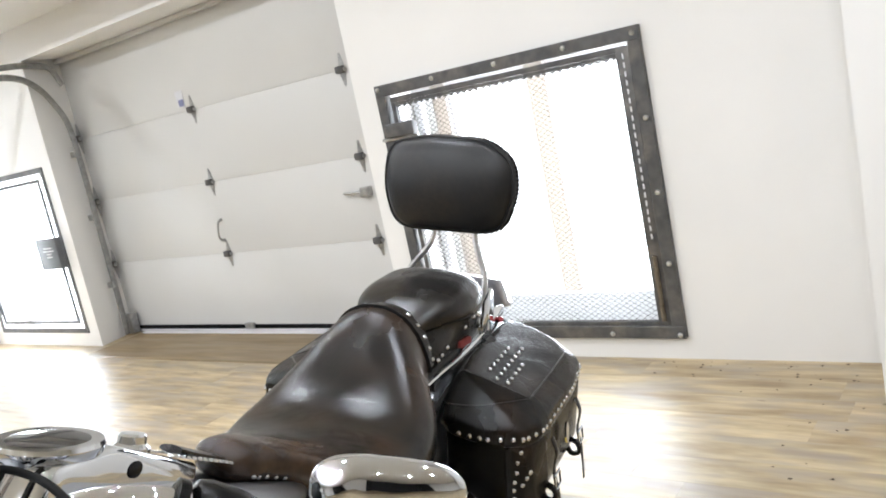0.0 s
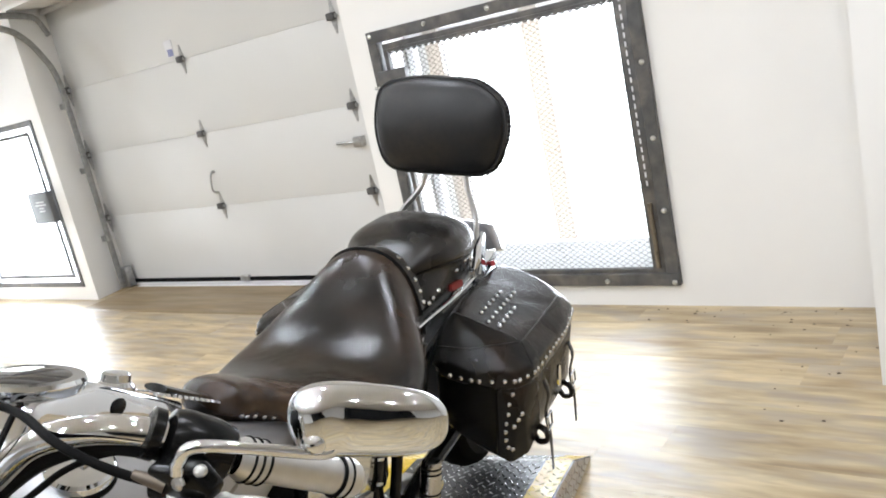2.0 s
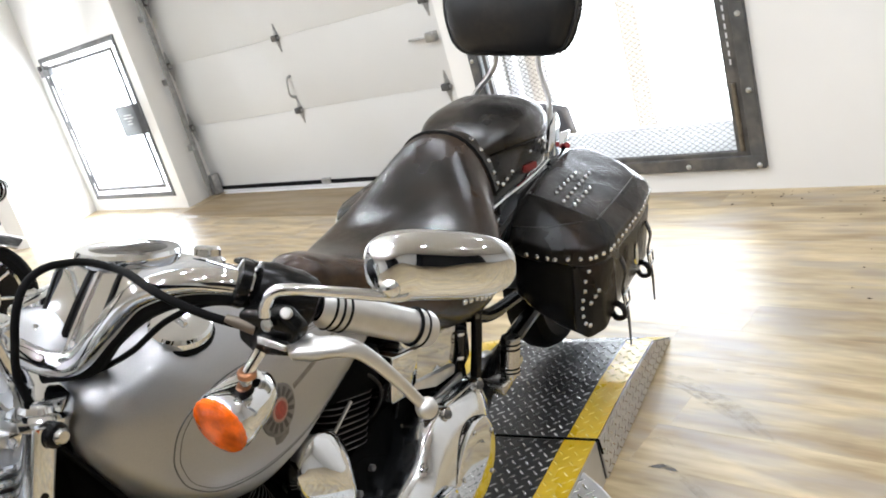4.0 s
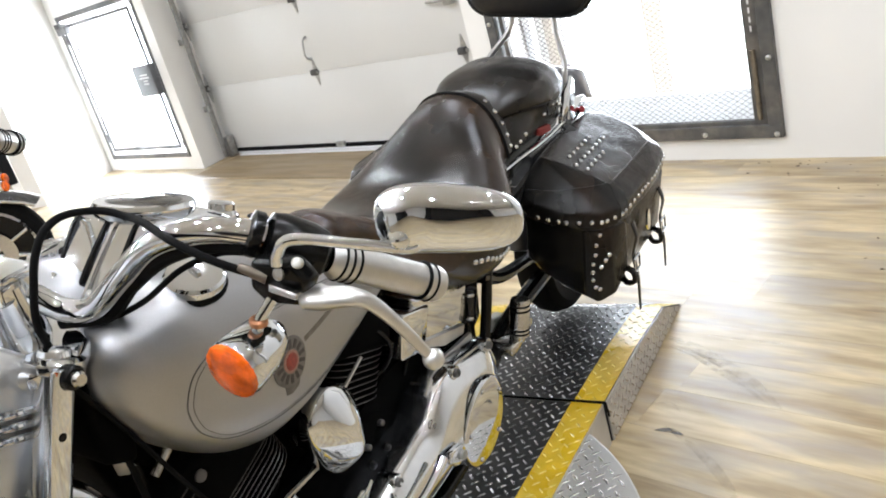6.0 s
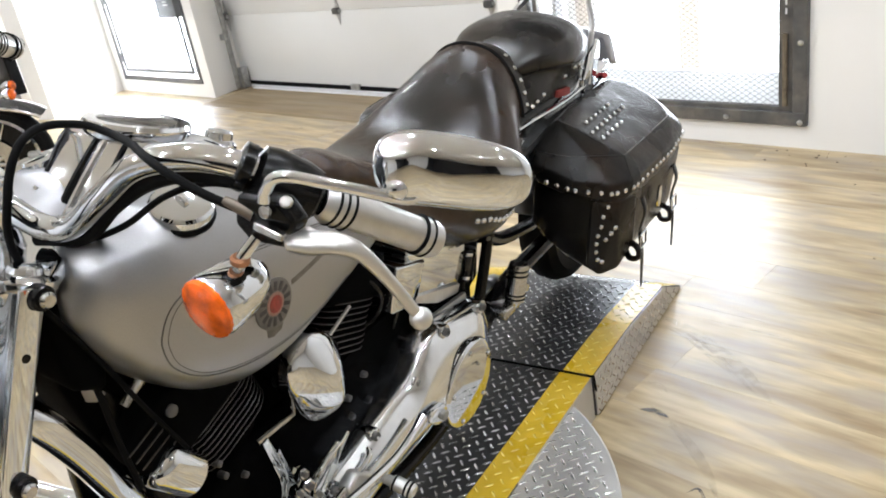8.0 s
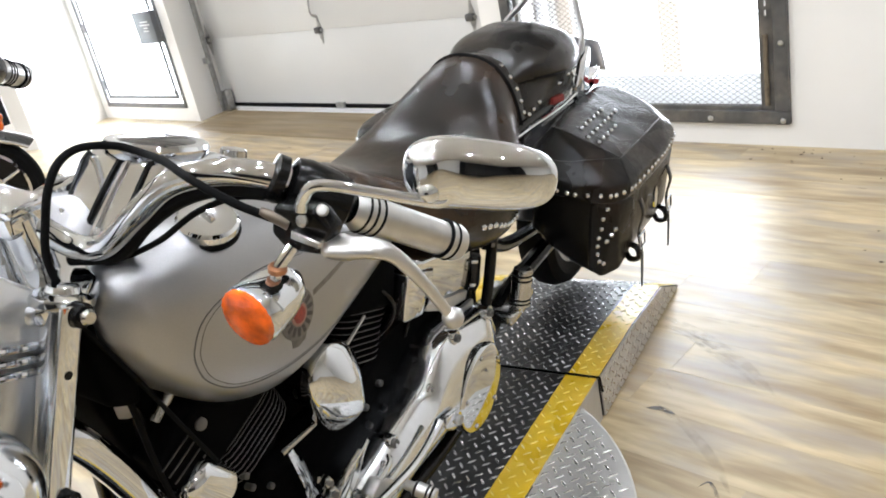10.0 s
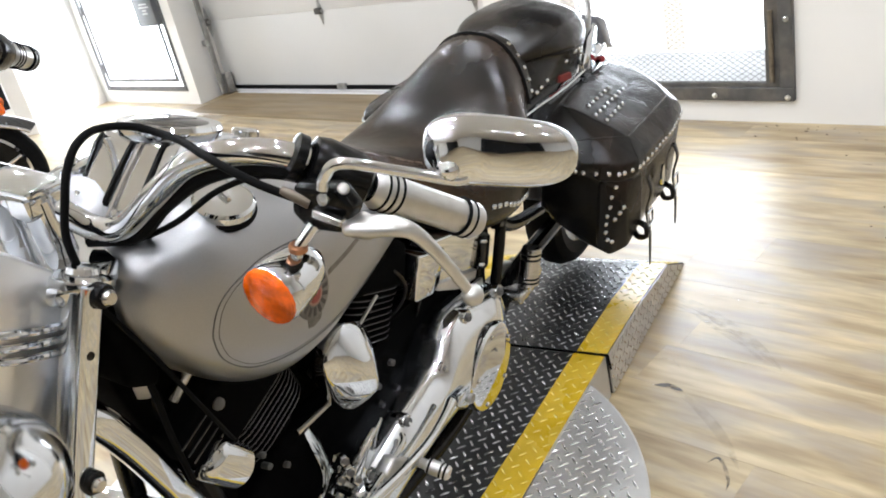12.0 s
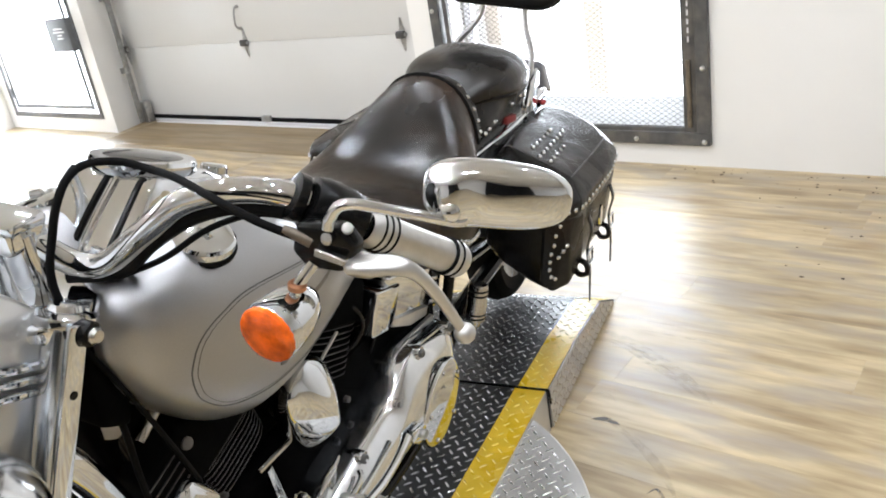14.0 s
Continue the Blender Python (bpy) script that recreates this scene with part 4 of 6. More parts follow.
for y0, y1 in ((0.848, 0.886), (0.956, 1.12)):
    pts = [TT.ray_cast(Vector((0.4, y, 0.782 + 0.03 * (y - 0.9))), Vector((-1, 0, 0)))[0] for y in np.linspace(y0, y1, 8)]
    part("tank_stripe", tube_bm([p for p in pts if p], 0.0045, 8, 1, up=(1, 0, 0), flat=0.12), medal.data.materials[0], tank_l, "grey tank stripe")
# black loom and cover between the tank and the steering head
part("neck_cover", hull_bm([(x, y, z) for x in (-0.06, 0.098) for y, z in ((0.660, 0.905), (0.700, 0.915), (0.716, 0.870), (0.722, 0.780), (0.715, 0.735), (0.672, 0.760))], 0.012, 3), M_ENGINE, bike, "black cover and wiring at the steering neck", angle=60)
# fuel cap
for sgn, tk in ((1, tank_l), (-1, tank_r)):
    cm = frame_to((sgn * 0.128, 0.838, 0.929), (sgn * 0.30, -0.06, 0.95)) @ Matrix.Scale(0.92, 4)
    cap = part("fuel_cap", lathe_bm([(0.040, -0.006), (0.041, 0.004), (0.0405, 0.011), (0.037, 0.015), (0.028, 0.017), (0.012, 0.0175), (0, 0.0175)], cm, 40, close=False), M_CHROME, tk, "chrome screw cap")
    bm = hull_bm([cm @ Vector(p) for p in ((-0.004, -0.013, 0.017), (0.004, -0.013, 0.017), (0.004, 0.013, 0.017), (-0.004, 0.013, 0.017), (-0.0025, -0.009, 0.025), (0.0025, -0.009, 0.025), (0.0025, 0.009, 0.025), (-0.0025, 0.009, 0.025))], 0.0015, 2)
    part("cap_ridge", bm, M_CHROME, tk)
    part("cap_seal", lathe_bm([(0.042, -0.008), (0.0435, -0.002), (0.042, 0.001)], cm, 32), M_RUBBER, tk)

# console with speedometer
console = part("console", hull_bm([(sx * x - 0.02, y, z) for sx in (1, -1) for x, y, z in ((0.064, 0.772, 0.870), (0.066, 0.780, 0.900), (0.070, 0.858, 0.988), (0.060, 0.968, 0.962), (0.050, 1.06, 0.893), (0.044, 1.13, 0.850), (0.060, 1.10, 0.83), (0.07, 0.85, 0.84))], 0.010, 4), M_CHROME, bike, "chrome tank console")
gm = frame_to((-0.020, 0.915, 0.984), (0, 0.26, 0.95)) @ Matrix.Scale(0.9, 4)
part("speedometer_bezel", lathe_bm([(0.058, -0.03), (0.073, -0.012), (0.075, 0.0), (0.072, 0.006), (0.064, 0.006)], gm, 40), M_CHROME, console, "chrome speedometer rim")
part("speedometer_glass", lathe_bm([(0.065, 0.004), (0.05, 0.007), (0, 0.009)], gm, 40, close=False), M_GLASS_DARK, console, "dark speedometer face")
im = frame_to((-0.022, 1.045, 0.904), (0, 0.35, 0.95))
part("ignition_switch", lathe_bm([(0.026, -0.02), (0.027, 0.008), (0.023, 0.012), (0.020, 0.014), (0.020, 0.024), (0.017, 0.027), (0, 0.027)], im, 24, close=False), M_CHROME, console, "chrome ignition switch")
CONS = tree_of(console)
for mt, pts in ((M_BLACK, ((-0.02, 0.86, 0.99), (-0.03, 0.82, 0.945), (-0.035, 0.785, 0.90))), (M_SATIN, ((-0.005, 0.86, 0.99), (-0.015, 0.82, 0.945), (-0.02, 0.785, 0.90))), (M_BLACK, ((0.03, 0.86, 0.99), (0.025, 0.82, 0.945), (0.02, 0.785, 0.90))), (M_BLACK, ((-0.085, 0.86, 0.99), (-0.086, 0.82, 0.945), (-0.085, 0.785, 0.90)))):
    part("console_trim", tube_bm([on_surface(CONS, p)[0] for p in smooth_path(pts, 6)], 0.0045, 8, 1), mt, console, "narrow trim bar")
for x, y, z in ((-0.07, 0.778, 0.912), (-0.048, 0.775, 0.905), (0.0, 0.775, 0.905), (-0.058, 0.79, 0.925), (0.012, 0.785, 0.915)):
    part("console_bolt", lathe_bm([(0.009, -0.01), (0.009, 0.004), (0.006, 0.010), (0.006, 0.016), (0, 0.018)], frame_to((x, y, z), (-0.1, -0.7, 0.7)), 10, close=False), M_CHROME, console, "chrome bolt")
cp, cn = on_surface(CONS, (0.08, 0.99, 0.925))
part("console_plug", lathe_bm([(0.014, -0.002), (0.014, 0.002), (0.010, 0.003), (0, 0.003)], frame_to(cp, cn) @ Matrix.Diagonal((1.0, 0.75, 1, 1)), 18, close=False), M_BLACK, console, "black rubber plug")
part("studded_strip", tube_bm([(0.0, 1.10, 0.886), (0.0, 1.14, 0.858), (0.0, 1.20, 0.820)], 0.022, 10, 6, up=(0, 0, 1), flat=0.3), M_LEATHER, console, "black leather tank strip")
for sx in (-1, 1):
    for k in range(12):
        y = 1.075 + k * 0.0105
        share("stud", STUD, console, frame_to((sx * (0.022 + k * 0.001), y, 0.890 - (y - 1.075) * 0.60), (sx * 0.3, 0.4, 0.9)) @ Matrix.Scale(0.8, 4))

# rider's seat
SEAT_ROWS = [  # y, half width, crown, side (widest) height, skirt bottom
    (1.190, 0.032, 0.826, 0.810, 0.792), (1.204, 0.052, 0.839, 0.802, 0.778), (1.248, 0.068, 0.836, 0.788, 0.752), (1.30, 0.090, 0.808, 0.762, 0.715), (1.355, 0.132, 0.776, 0.722, 0.655), (1.41, 0.173, 0.750, 0.692, 0.600), (1.46, 0.202, 0.738, 0.684, 0.565),
    (1.51, 0.217, 0.734, 0.680, 0.550), (1.60, 0.214, 0.756, 0.680, 0.535), (1.68, 0.190, 0.808, 0.675, 0.560), (1.74, 0.158, 0.856, 0.668, 0.600), (1.785, 0.139, 0.880, 0.660, 0.625), (1.806, 0.133, 0.880, 0.660, 0.632), (1.820, 0.118, 0.862, 0.668, 0.650)]


def seat_bm(rows, k=40, power=2.5, shift=0.0, start=1.5):
    rings = []
    for y, a, top, side, bot in blend_rows(rows, 5):
        cx = shift * min(1.0, max(0.0, (y - start) / 0.25))
        rings.append(super_ring(cx, side, a, top - side, side - bot, y, k, power))
    return loft_bm(rings)


seat = part("seat", seat_bm(SEAT_ROWS, power=2.35, shift=-0.018), M_LEATHER, bike, "worn black leather rider seat", angle=70)
ST = tree_of(seat)
# piping along the seat's rear rim
pipe = [ST.ray_cast(Vector((-0.018, 1.800, 0.70)), Vector((math.cos(t), 0, math.sin(t))))[0] for t in np.linspace(-0.4, math.pi + 0.4, 44)]
part("piping", tube_bm([p for p in pipe if p], 0.0056, 8, 1), M_RUBBER, seat, "raised leather piping")
for k in range(9):
    add_stud(seat, ST, (0.27, 1.405 + k * 0.0225, 0.655 - 0.010 * k + 0.0006 * k * k))
for k in range(5):
    add_stud(seat, ST, (0.070 + k * 0.004, 1.200 + 0.016 * k, 0.782 - 0.010 * k), scale=0.7)

# pillion
M_TAG = mat("red_cloth", (0.24, 0.020, 0.016), 0.7, spread=0.3, scale=200)
PILL_ROWS = [  # y, half width, crown, seam height, skirt half width, skirt bottom
    (1.812, 0.060, 0.822, 0.806, 0.092, 0.70), (1.826, 0.070, 0.836, 0.812, 0.102, 0.712), (1.848, 0.086, 0.852, 0.816, 0.112, 0.728), (1.89, 0.114, 0.874, 0.818, 0.120, 0.742), (1.95, 0.138, 0.890, 0.815, 0.123, 0.742),
    (2.03, 0.144, 0.897, 0.806, 0.123, 0.738), (2.09, 0.135, 0.896, 0.802, 0.119, 0.738), (2.135, 0.120, 0.868, 0.800, 0.108, 0.742), (2.158, 0.096, 0.835, 0.795, 0.086, 0.75)]


def pillion_bm():
    """A flat-topped cushion that overhangs its side skirt by a welted seam."""
    rings = []
    for y, a, top, seam_z, sa, bot in blend_rows(PILL_ROWS, 4):
        up = []
        for i in range(25):
            t = math.pi * i / 24
            c, sn = math.cos(t), math.sin(t)
            up.append((a * math.copysign(abs(c) ** (2 / 2.7), c), y, seam_z + 0.010 + (top - seam_z - 0.010) * abs(sn) ** (2 / 2.9)))
        side = [(a * 0.985, seam_z + 0.004), (a * 0.955, seam_z), (a * 0.945, seam_z - 0.006), (sa + (a * 0.945 - sa) * 0.5, seam_z - 0.02), (sa, bot + 0.02), (sa * 0.97, bot)]
        rings.append(up + [(-x, y, z) for x, z in side] + [(x, y, z) for x, z in side[::-1]])
    return loft_bm(rings)


pill = part("pillion", pillion_bm(), M_PAD, bike, "black leather pillion pad with a studded skirt", angle=48)
PT = tree_of(pill)
# studded collar between the rider's seat and the pad
collar_rings = []
for p in pipe:
    if p:
        d = Vector((p.x + 0.018, 0, p.z - 0.70))
        at = lambda k, y: Vector((-0.018 + d.x * k, y, 0.70 + d.z * k))
        collar_rings.append([at(0.965, 1.806), at(0.985, 1.818), at(0.985, 1.834), at(0.96, 1.852), at(0.88, 1.858), at(0.80, 1.858), at(0.80, 1.806)])
collar = part("collar", loft_bm(collar_rings), M_PAD, pill, "leather collar with a row of studs", angle=50)
CT = tree_of(collar)
walked = 0.02
for a, b in zip(collar_rings, collar_rings[1:]):
    walked += (b[2] - a[2]).length
    if b[2].x > 0.035 and b[2].z > 0.69 or abs(b[2].x + 0.10) < 0.012 and b[2].z > 0.8:
        if walked > 0.0245:
            walked = 0.0
            add_stud(collar, CT, b[2] + (b[2] - b[5]).normalized() * 0.004)
for y, z in ((1.812, 0.768), (1.840, 0.776), (1.879, 0.779), (1.981, 0.768), (2.029, 0.764), (2.074, 0.762), (2.12, 0.760)):
    add_stud(pill, PT, (0.20, y, z))
seam = [on_surface(PT, (r[1] * 1.02, r[0], r[3] - 0.002))[0] for r in PILL_ROWS[2:-1]]
part("seam", tube_bm(seam, 0.0024, 6, 4), M_BLACK, pill, "stitched seam")
part("brand_tag", hull_bm([(x, y, z) for x in (0.118, 0.1275) for y, z in ((1.955, 0.757), (2.027, 0.746), (2.032, 0.728), (1.958, 0.739))], 0.0015), M_TAG, pill, "small red cloth tag")
part("fender_rail", tube_bm([(0.118, 1.74, 0.722), (0.123, 1.83, 0.724), (0.126, 1.95, 0.720), (0.126, 2.06, 0.720), (0.124, 2.18, 0.728)], 0.0052, 8, 6), M_CHROME, bike, "thin chrome rail under the pad")
part("fender_side", hull_bm([(x, y, z) for x in (0.090, 0.119) for y, z in ((1.75, 0.742), (2.16, 0.748), (2.18, 0.70), (1.98, 0.695), (1.80, 0.68), (1.73, 0.69))], 0.008, 3), M_BLACK, bike, "glossy black fender side")

# backrest
BACK_OUT = [(-0.142, 0.975), (0.142, 0.975), (0.176, 1.085), (0.166, 1.162), (0.100, 1.214), (-0.060, 1.224), (-0.162, 1.205), (-0.178, 1.085)]


def backrest_bm():
    out = rounded_outline(BACK_OUT, 0.06, 6)
    cx, cz = 0.012, 1.10
    rings = []
    for y, s in ((2.245, 0.86), (2.240, 0.95), (2.225, 0.995), (2.205, 1.0), (2.186, 0.975), (2.170, 0.90), (2.158, 0.77), (2.149, 0.58), (2.144, 0.36), (2.142, 0.14)):
        e = min(1.0, max(0.0, (0.95 - s) / 0.4))
        ring = []
        for x, z in out:
            a = math.atan2((z - cz) / 0.115, x / 0.175)
            ex, ez = 0.168 * math.cos(a), 0.108 * math.sin(a)
            qx, qz = x + (ex - x) * e, (z - cz) + (ez - (z - cz)) * e
            ring.append((cx + qx * s * 1.10, y + qz * s * 0.12 - 0.10 * qx * s, cz + qz * s))
        rings.append(ring)
    return loft_bm(rings)


back = part("backrest", backrest_bm(), M_VINYL, bike, "padded black vinyl sissy bar backrest", angle=70)
out = rounded_outline(BACK_OUT, 0.06, 8)
welt = [Vector((0.012 + x * 1.075, 2.185 + (z - 1.1) * 0.12 - 0.10 * x, 1.10 + (z - 1.10) * 0.975)) for x, z in out]
part("piping", tube_bm(welt + [welt[0]], 0.0035, 6, 1), M_VINYL, back, "raised edge piping")
edge = [q for q in smooth_path(welt + [welt[0]], 3) if q.x > 0.10]
part("edge_pleat", tube_bm([q + Vector((0.004, 0.022, 0)) for q in edge], [0.004 if k % 2 else 0.0075 for k in range(len(edge) // 2)], 8, 1), M_VINYL, back, "gathered vinyl along the edge")
bars = part("sissy_bar", tube_bm([(0.078, 2.215, 1.02), (0.078, 2.208, 0.962), (0.084, 2.198, 0.930), (0.108, 2.185, 0.868), (0.116, 2.168, 0.82), (0.125, 2.15, 0.72)], 0.0105, 10, 5, up=(1, 0, 0), flat=0.7), M_GRIP, bike, "bent polished sissy bar upright")
part("sissy_bar", tube_bm([(-0.036, 2.215, 1.02), (-0.038, 2.208, 0.965), (-0.052, 2.195, 0.925), (-0.100, 2.180, 0.868), (-0.122, 2.168, 0.82), (-0.125, 2.15, 0.72)], 0.0105, 10, 5, up=(1, 0, 0), flat=0.7), M_GRIP, bike)
part("sissy_plate", plate_bm(rounded_outline([(2.10, 0.735), (2.13, 0.80), (2.185, 0.83), (2.20, 0.80), (2.19, 0.70), (2.12, 0.70)], 0.012, 3), 0.122, 0.130, 0.002), M_CHROME, bike, "chrome sissy bar side plate")

# saddlebags
def saddlebag(s):
    lid_pts = [(0.125, 1.935, 0.705), (0.302, 1.955, 0.634), (0.308, 2.26, 0.632), (0.25, 2.325, 0.655), (0.125, 2.33, 0.700),
               (0.118, 1.822, 0.632), (0.23, 1.815, 0.612), (0.318, 1.845, 0.606), (0.344, 1.91, 0.602), (0.350, 2.18, 0.596), (0.335, 2.33, 0.592), (0.28, 2.385, 0.592), (0.118, 2.39, 0.61)]
    low = [(x * 1.0, y, z - 0.046) for x, y, z in lid_pts[5:]]
    body_pts = [(0.125, 1.84, 0.58), (0.29, 1.85, 0.57), (0.325, 1.92, 0.56), (0.332, 2.33, 0.54), (0.28, 2.39, 0.54), (0.125, 2.39, 0.56),
                (0.125, 1.845, 0.46), (0.29, 1.855, 0.42), (0.325, 1.93, 0.40), (0.33, 2.30, 0.38), (0.27, 2.37, 0.39), (0.125, 2.37, 0.40),
                (0.16, 1.87, 0.415), (0.235, 1.872, 0.372), (0.285, 1.880, 0.352), (0.305, 1.93, 0.345), (0.305, 2.26, 0.34), (0.25, 2.31, 0.34), (0.14, 2.30, 0.35)]
    bag = part("saddlebag", hull_bm([(s * x, y, z) for x, y, z in body_pts], 0.016, 3), M_BAG, bike, "black leather saddlebag body", angle=60)
    lid = part("saddlebag_lid", soften(hull_bm([(s * x, y, z) for x, y, z in lid_pts + low], 0.010, 2), 5), M_BAG, bike, "black leather saddlebag lid with chrome studs", angle=60)
    LT, GT = tree_of(lid), tree_of(bag)
    rim = [(0.14, 1.79, 0.592), (0.23, 1.785, 0.584), (0.318, 1.822, 0.584), (0.37, 1.905, 0.580), (0.38, 2.06, 0.577), (0.38, 2.18, 0.576), (0.365, 2.33, 0.574), (0.30, 2.41, 0.575)]
    path = smooth_path(rim, 10)
    dist = 0.0
    for a, b in zip(path, path[1:]):
        dist += (b - a).length
        if dist >= 0.0225:
            dist = 0.0
            add_stud(lid, LT, (s * b.x, b.y, b.z))
    # diagonal stud rows on top
    for (ox, oy), cnt in (((0.189, 1.990), 6), ((0.216, 1.964), 8), ((0.242, 1.970), 5)):
        for k in range(cnt):
            add_stud(lid, LT, (s * ox, oy + 0.0295 * k, 0.754 - 0.37 * ox), scale=1.0)
    # raised seams where the lid's panels meet
    for pts in (((0.130, 1.930, 0.712), (0.22, 1.942, 0.682), (0.306, 1.952, 0.648)), ((0.306, 1.952, 0.648), (0.308, 2.12, 0.642), (0.306, 2.28, 0.636)), ((0.306, 1.952, 0.642), (0.332, 1.912, 0.610), (0.344, 1.90, 0.570)), ((0.125, 1.838, 0.655), (0.22, 1.862, 0.652), (0.306, 1.950, 0.646))):
        q = [on_surface(LT, (s * x, y, z))[0] for x, y, z in smooth_path(pts, 6)]
        part("seam", tube_bm(q, 0.0017, 6, 1), M_EDGE, lid, "worn seam edge")
    # front gusset with its own studs
    gus = part("gusset", hull_bm([(s * x, y, z) for x, y, z in ((0.272, 1.832, 0.565), (0.328, 1.856, 0.565), (0.345, 1.93, 0.56), (0.346, 1.95, 0.42), (0.334, 1.895, 0.375), (0.300, 1.858, 0.360), (0.272, 1.840, 0.385), (0.25, 1.90, 0.47), (0.33, 2.0, 0.44))], 0.006, 3), M_BAG, bag, "front leather panel", angle=60)
    QT = tree_of(gus)
    for x, z in ((0.310, 0.549), (0.302, 0.523), (0.300, 0.497), (0.295, 0.473), (0.294, 0.451), (0.295, 0.429), (0.301, 0.408), (0.314, 0.401), (0.314, 0.463), (0.328, 0.479), (0.339, 0.492)):
        add_stud(gus, QT, (s * x, 1.838 + 0.30 * max(0.0, x - 0.29), z))
    # two straps with buckles
    for y, o, dz in ((1.985, 0.0, 0.0), (2.285, -0.012, -0.03)):
        st = part("strap", tube_bm([(s * (0.345 + o), y, 0.525 + dz), (s * (0.358 + o), y - 0.004, 0.49 + dz), (s * (0.352 + o), y - 0.008, 0.44 + dz), (s * (0.365 + o), y - 0.012, 0.38 + dz), (s * (0.374 + o), y - 0.02, 0.30 + dz)], [0.014, 0.014, 0.013, 0.012, 0.008], 8, 5, up=(s, 0, 0), flat=0.22), M_BAG, bag, "narrow leather strap")
        part("strap_loop", tube_bm([(s * (0.330 + o), y - 0.022, 0.415 + dz), (s * (0.358 + o), y - 0.035, 0.410 + dz), (s * (0.362 + o), y - 0.035, 0.385 + dz), (s * (0.340 + o), y - 0.028, 0.375 + dz), (s * (0.322 + o), y - 0.016, 0.39 + dz)], 0.007, 8, 5, up=(0, 1, 0), flat=1.3), M_BAG, bag, "leather strap loop")
        bk = [(s * (0.358 + o), y - 0.024, 0.436 + dz), (s * (0.360 + o), y + 0.010, 0.440 + dz), (s * (0.364 + o), y + 0.008, 0.408 + dz), (s * (0.362 + o), y - 0.027, 0.404 + dz), (s * (0.358 + o), y - 0.024, 0.436 + dz)]
        part("buckle", tube_bm(bk, 0.0028, 6, 1), M_CHROME, bag, "small chrome buckle")
    part("badge", lathe_bm([(0.017, -0.002), (0.017, 0.003), (0, 0.004)], frame_to((s * 0.345, 2.13, 0.47), (s, 0, 0.05)) @ Matrix.Diagonal((0.8, 1.7, 1, 1)), 20, close=False), M_CHROME, bag, "small oval metal badge")
    return bag, lid


saddlebag(1)
for ob in saddlebag(-1):
    ob.matrix_basis = Matrix.Translation((-0.053, 0, 0.032))      # hangs wider on its side

# rear fender, struts, tail lamp, wheel
fr = []
for a in np.linspace(200, 20, 18):
    c, sn = math.cos(radians(a)), math.sin(radians(a))
    r0 = 0.385
    ring = []
    for t in np.linspace(-1, 1, 13):
        x = 0.108 * t
        drop = 0.05 * abs(t) ** 3.0
        ring.append((x, 2.24 - (r0 - drop) * c, 0.33 + (r0 - drop) * sn))
    ring += [(x * 0.96, y + 0.006 * c, z - 0.006) for x, y, z in ring[::-1]]
    fr.append(ring)
part("rear_fender", loft_bm(fr), M_TANK, bike, "silver painted rear fender", angle=60)
for s in (1, -1):
    part("fender_strut", plate_bm(rounded_outline([(1.72, 0.645), (1.80, 0.70), (2.20, 0.765), (2.30, 0.745), (2.30, 0.715), (1.85, 0.655), (1.75, 0.60)], 0.015, 3), s * 0.112, s * 0.124, 0.003), M_CHROME, bike, "chrome fender strut")
tail = part("tail_lamp", hull_bm([(-0.06, 2.30, 0.825), (0.108, 2.29, 0.816), (-0.06, 2.40, 0.79), (0.096, 2.40, 0.788), (-0.06, 2.42, 0.70), (0.116, 2.42, 0.70), (0.124, 2.36, 0.715), (-0.06, 2.31, 0.72), (0.124, 2.31, 0.735)], 0.010), M_SMOKE, bike, "smoky grey tail lamp")
part("rear_reflector", lathe_bm([(0.008, -0.006), (0.0085, 0.003), (0.007, 0.006), (0, 0.007)], frame_to((0.130, 2.252, 0.716), (0.5, -0.7, 0.4)), 18, close=False), M_RED, bike, "small red lens")
part("reflector_stub", tube_bm([(0.112, 2.22, 0.70), (0.115, 2.25, 0.71), (0.116, 2.27, 0.715)], 0.011, 10, 4), M_BLACK, bike, "black lens stub")
part("luggage_rail", tube_bm([(-0.07, 2.19, 0.825), (-0.04, 2.235, 0.828), (0.04, 2.235, 0.828), (0.07, 2.19, 0.825)], 0.005, 8), M_BLACK, bike, "black rail behind the pad")


def wheel(name, at, radius, width, axis=(1, 0, 0), parent=None, rim=M_CHROME):
    m = frame_to(at, axis)
    w = part(name, lathe_bm([(radius - 0.085, -width * 0.40), (radius - 0.045, -width * 0.5), (radius - 0.015, -width * 0.40), (radius, -width * 0.15), (radius, width * 0.15), (radius - 0.015, width * 0.40), (radius - 0.045, width * 0.5), (radius - 0.085, width * 0.40)], m, 48, close=False), M_RUBBER, parent, "black rubber tyre")
    part("rim", lathe_bm([(0, -0.03), (radius - 0.13, -0.035), (radius - 0.10, -width * 0.36), (radius - 0.082, -width * 0.41), (radius - 0.082, width * 0.41), (radius - 0.10, width * 0.36), (radius - 0.13, 0.035), (0.05, 0.03), (0.045, 0.07), (0, 0.07)], m, 48, close=False), rim, w, "polished disc rim")
    return w


# rear rim black instead of chrome: the darkness there is put into its colour
wheel("rear_wheel", (0, 2.44, 0.318), 0.318, 0.112, parent=bike, rim=M_BLACK)
wheel("front_wheel", (0, 0.36, 0.318), 0.318, 0.13, parent=bike)

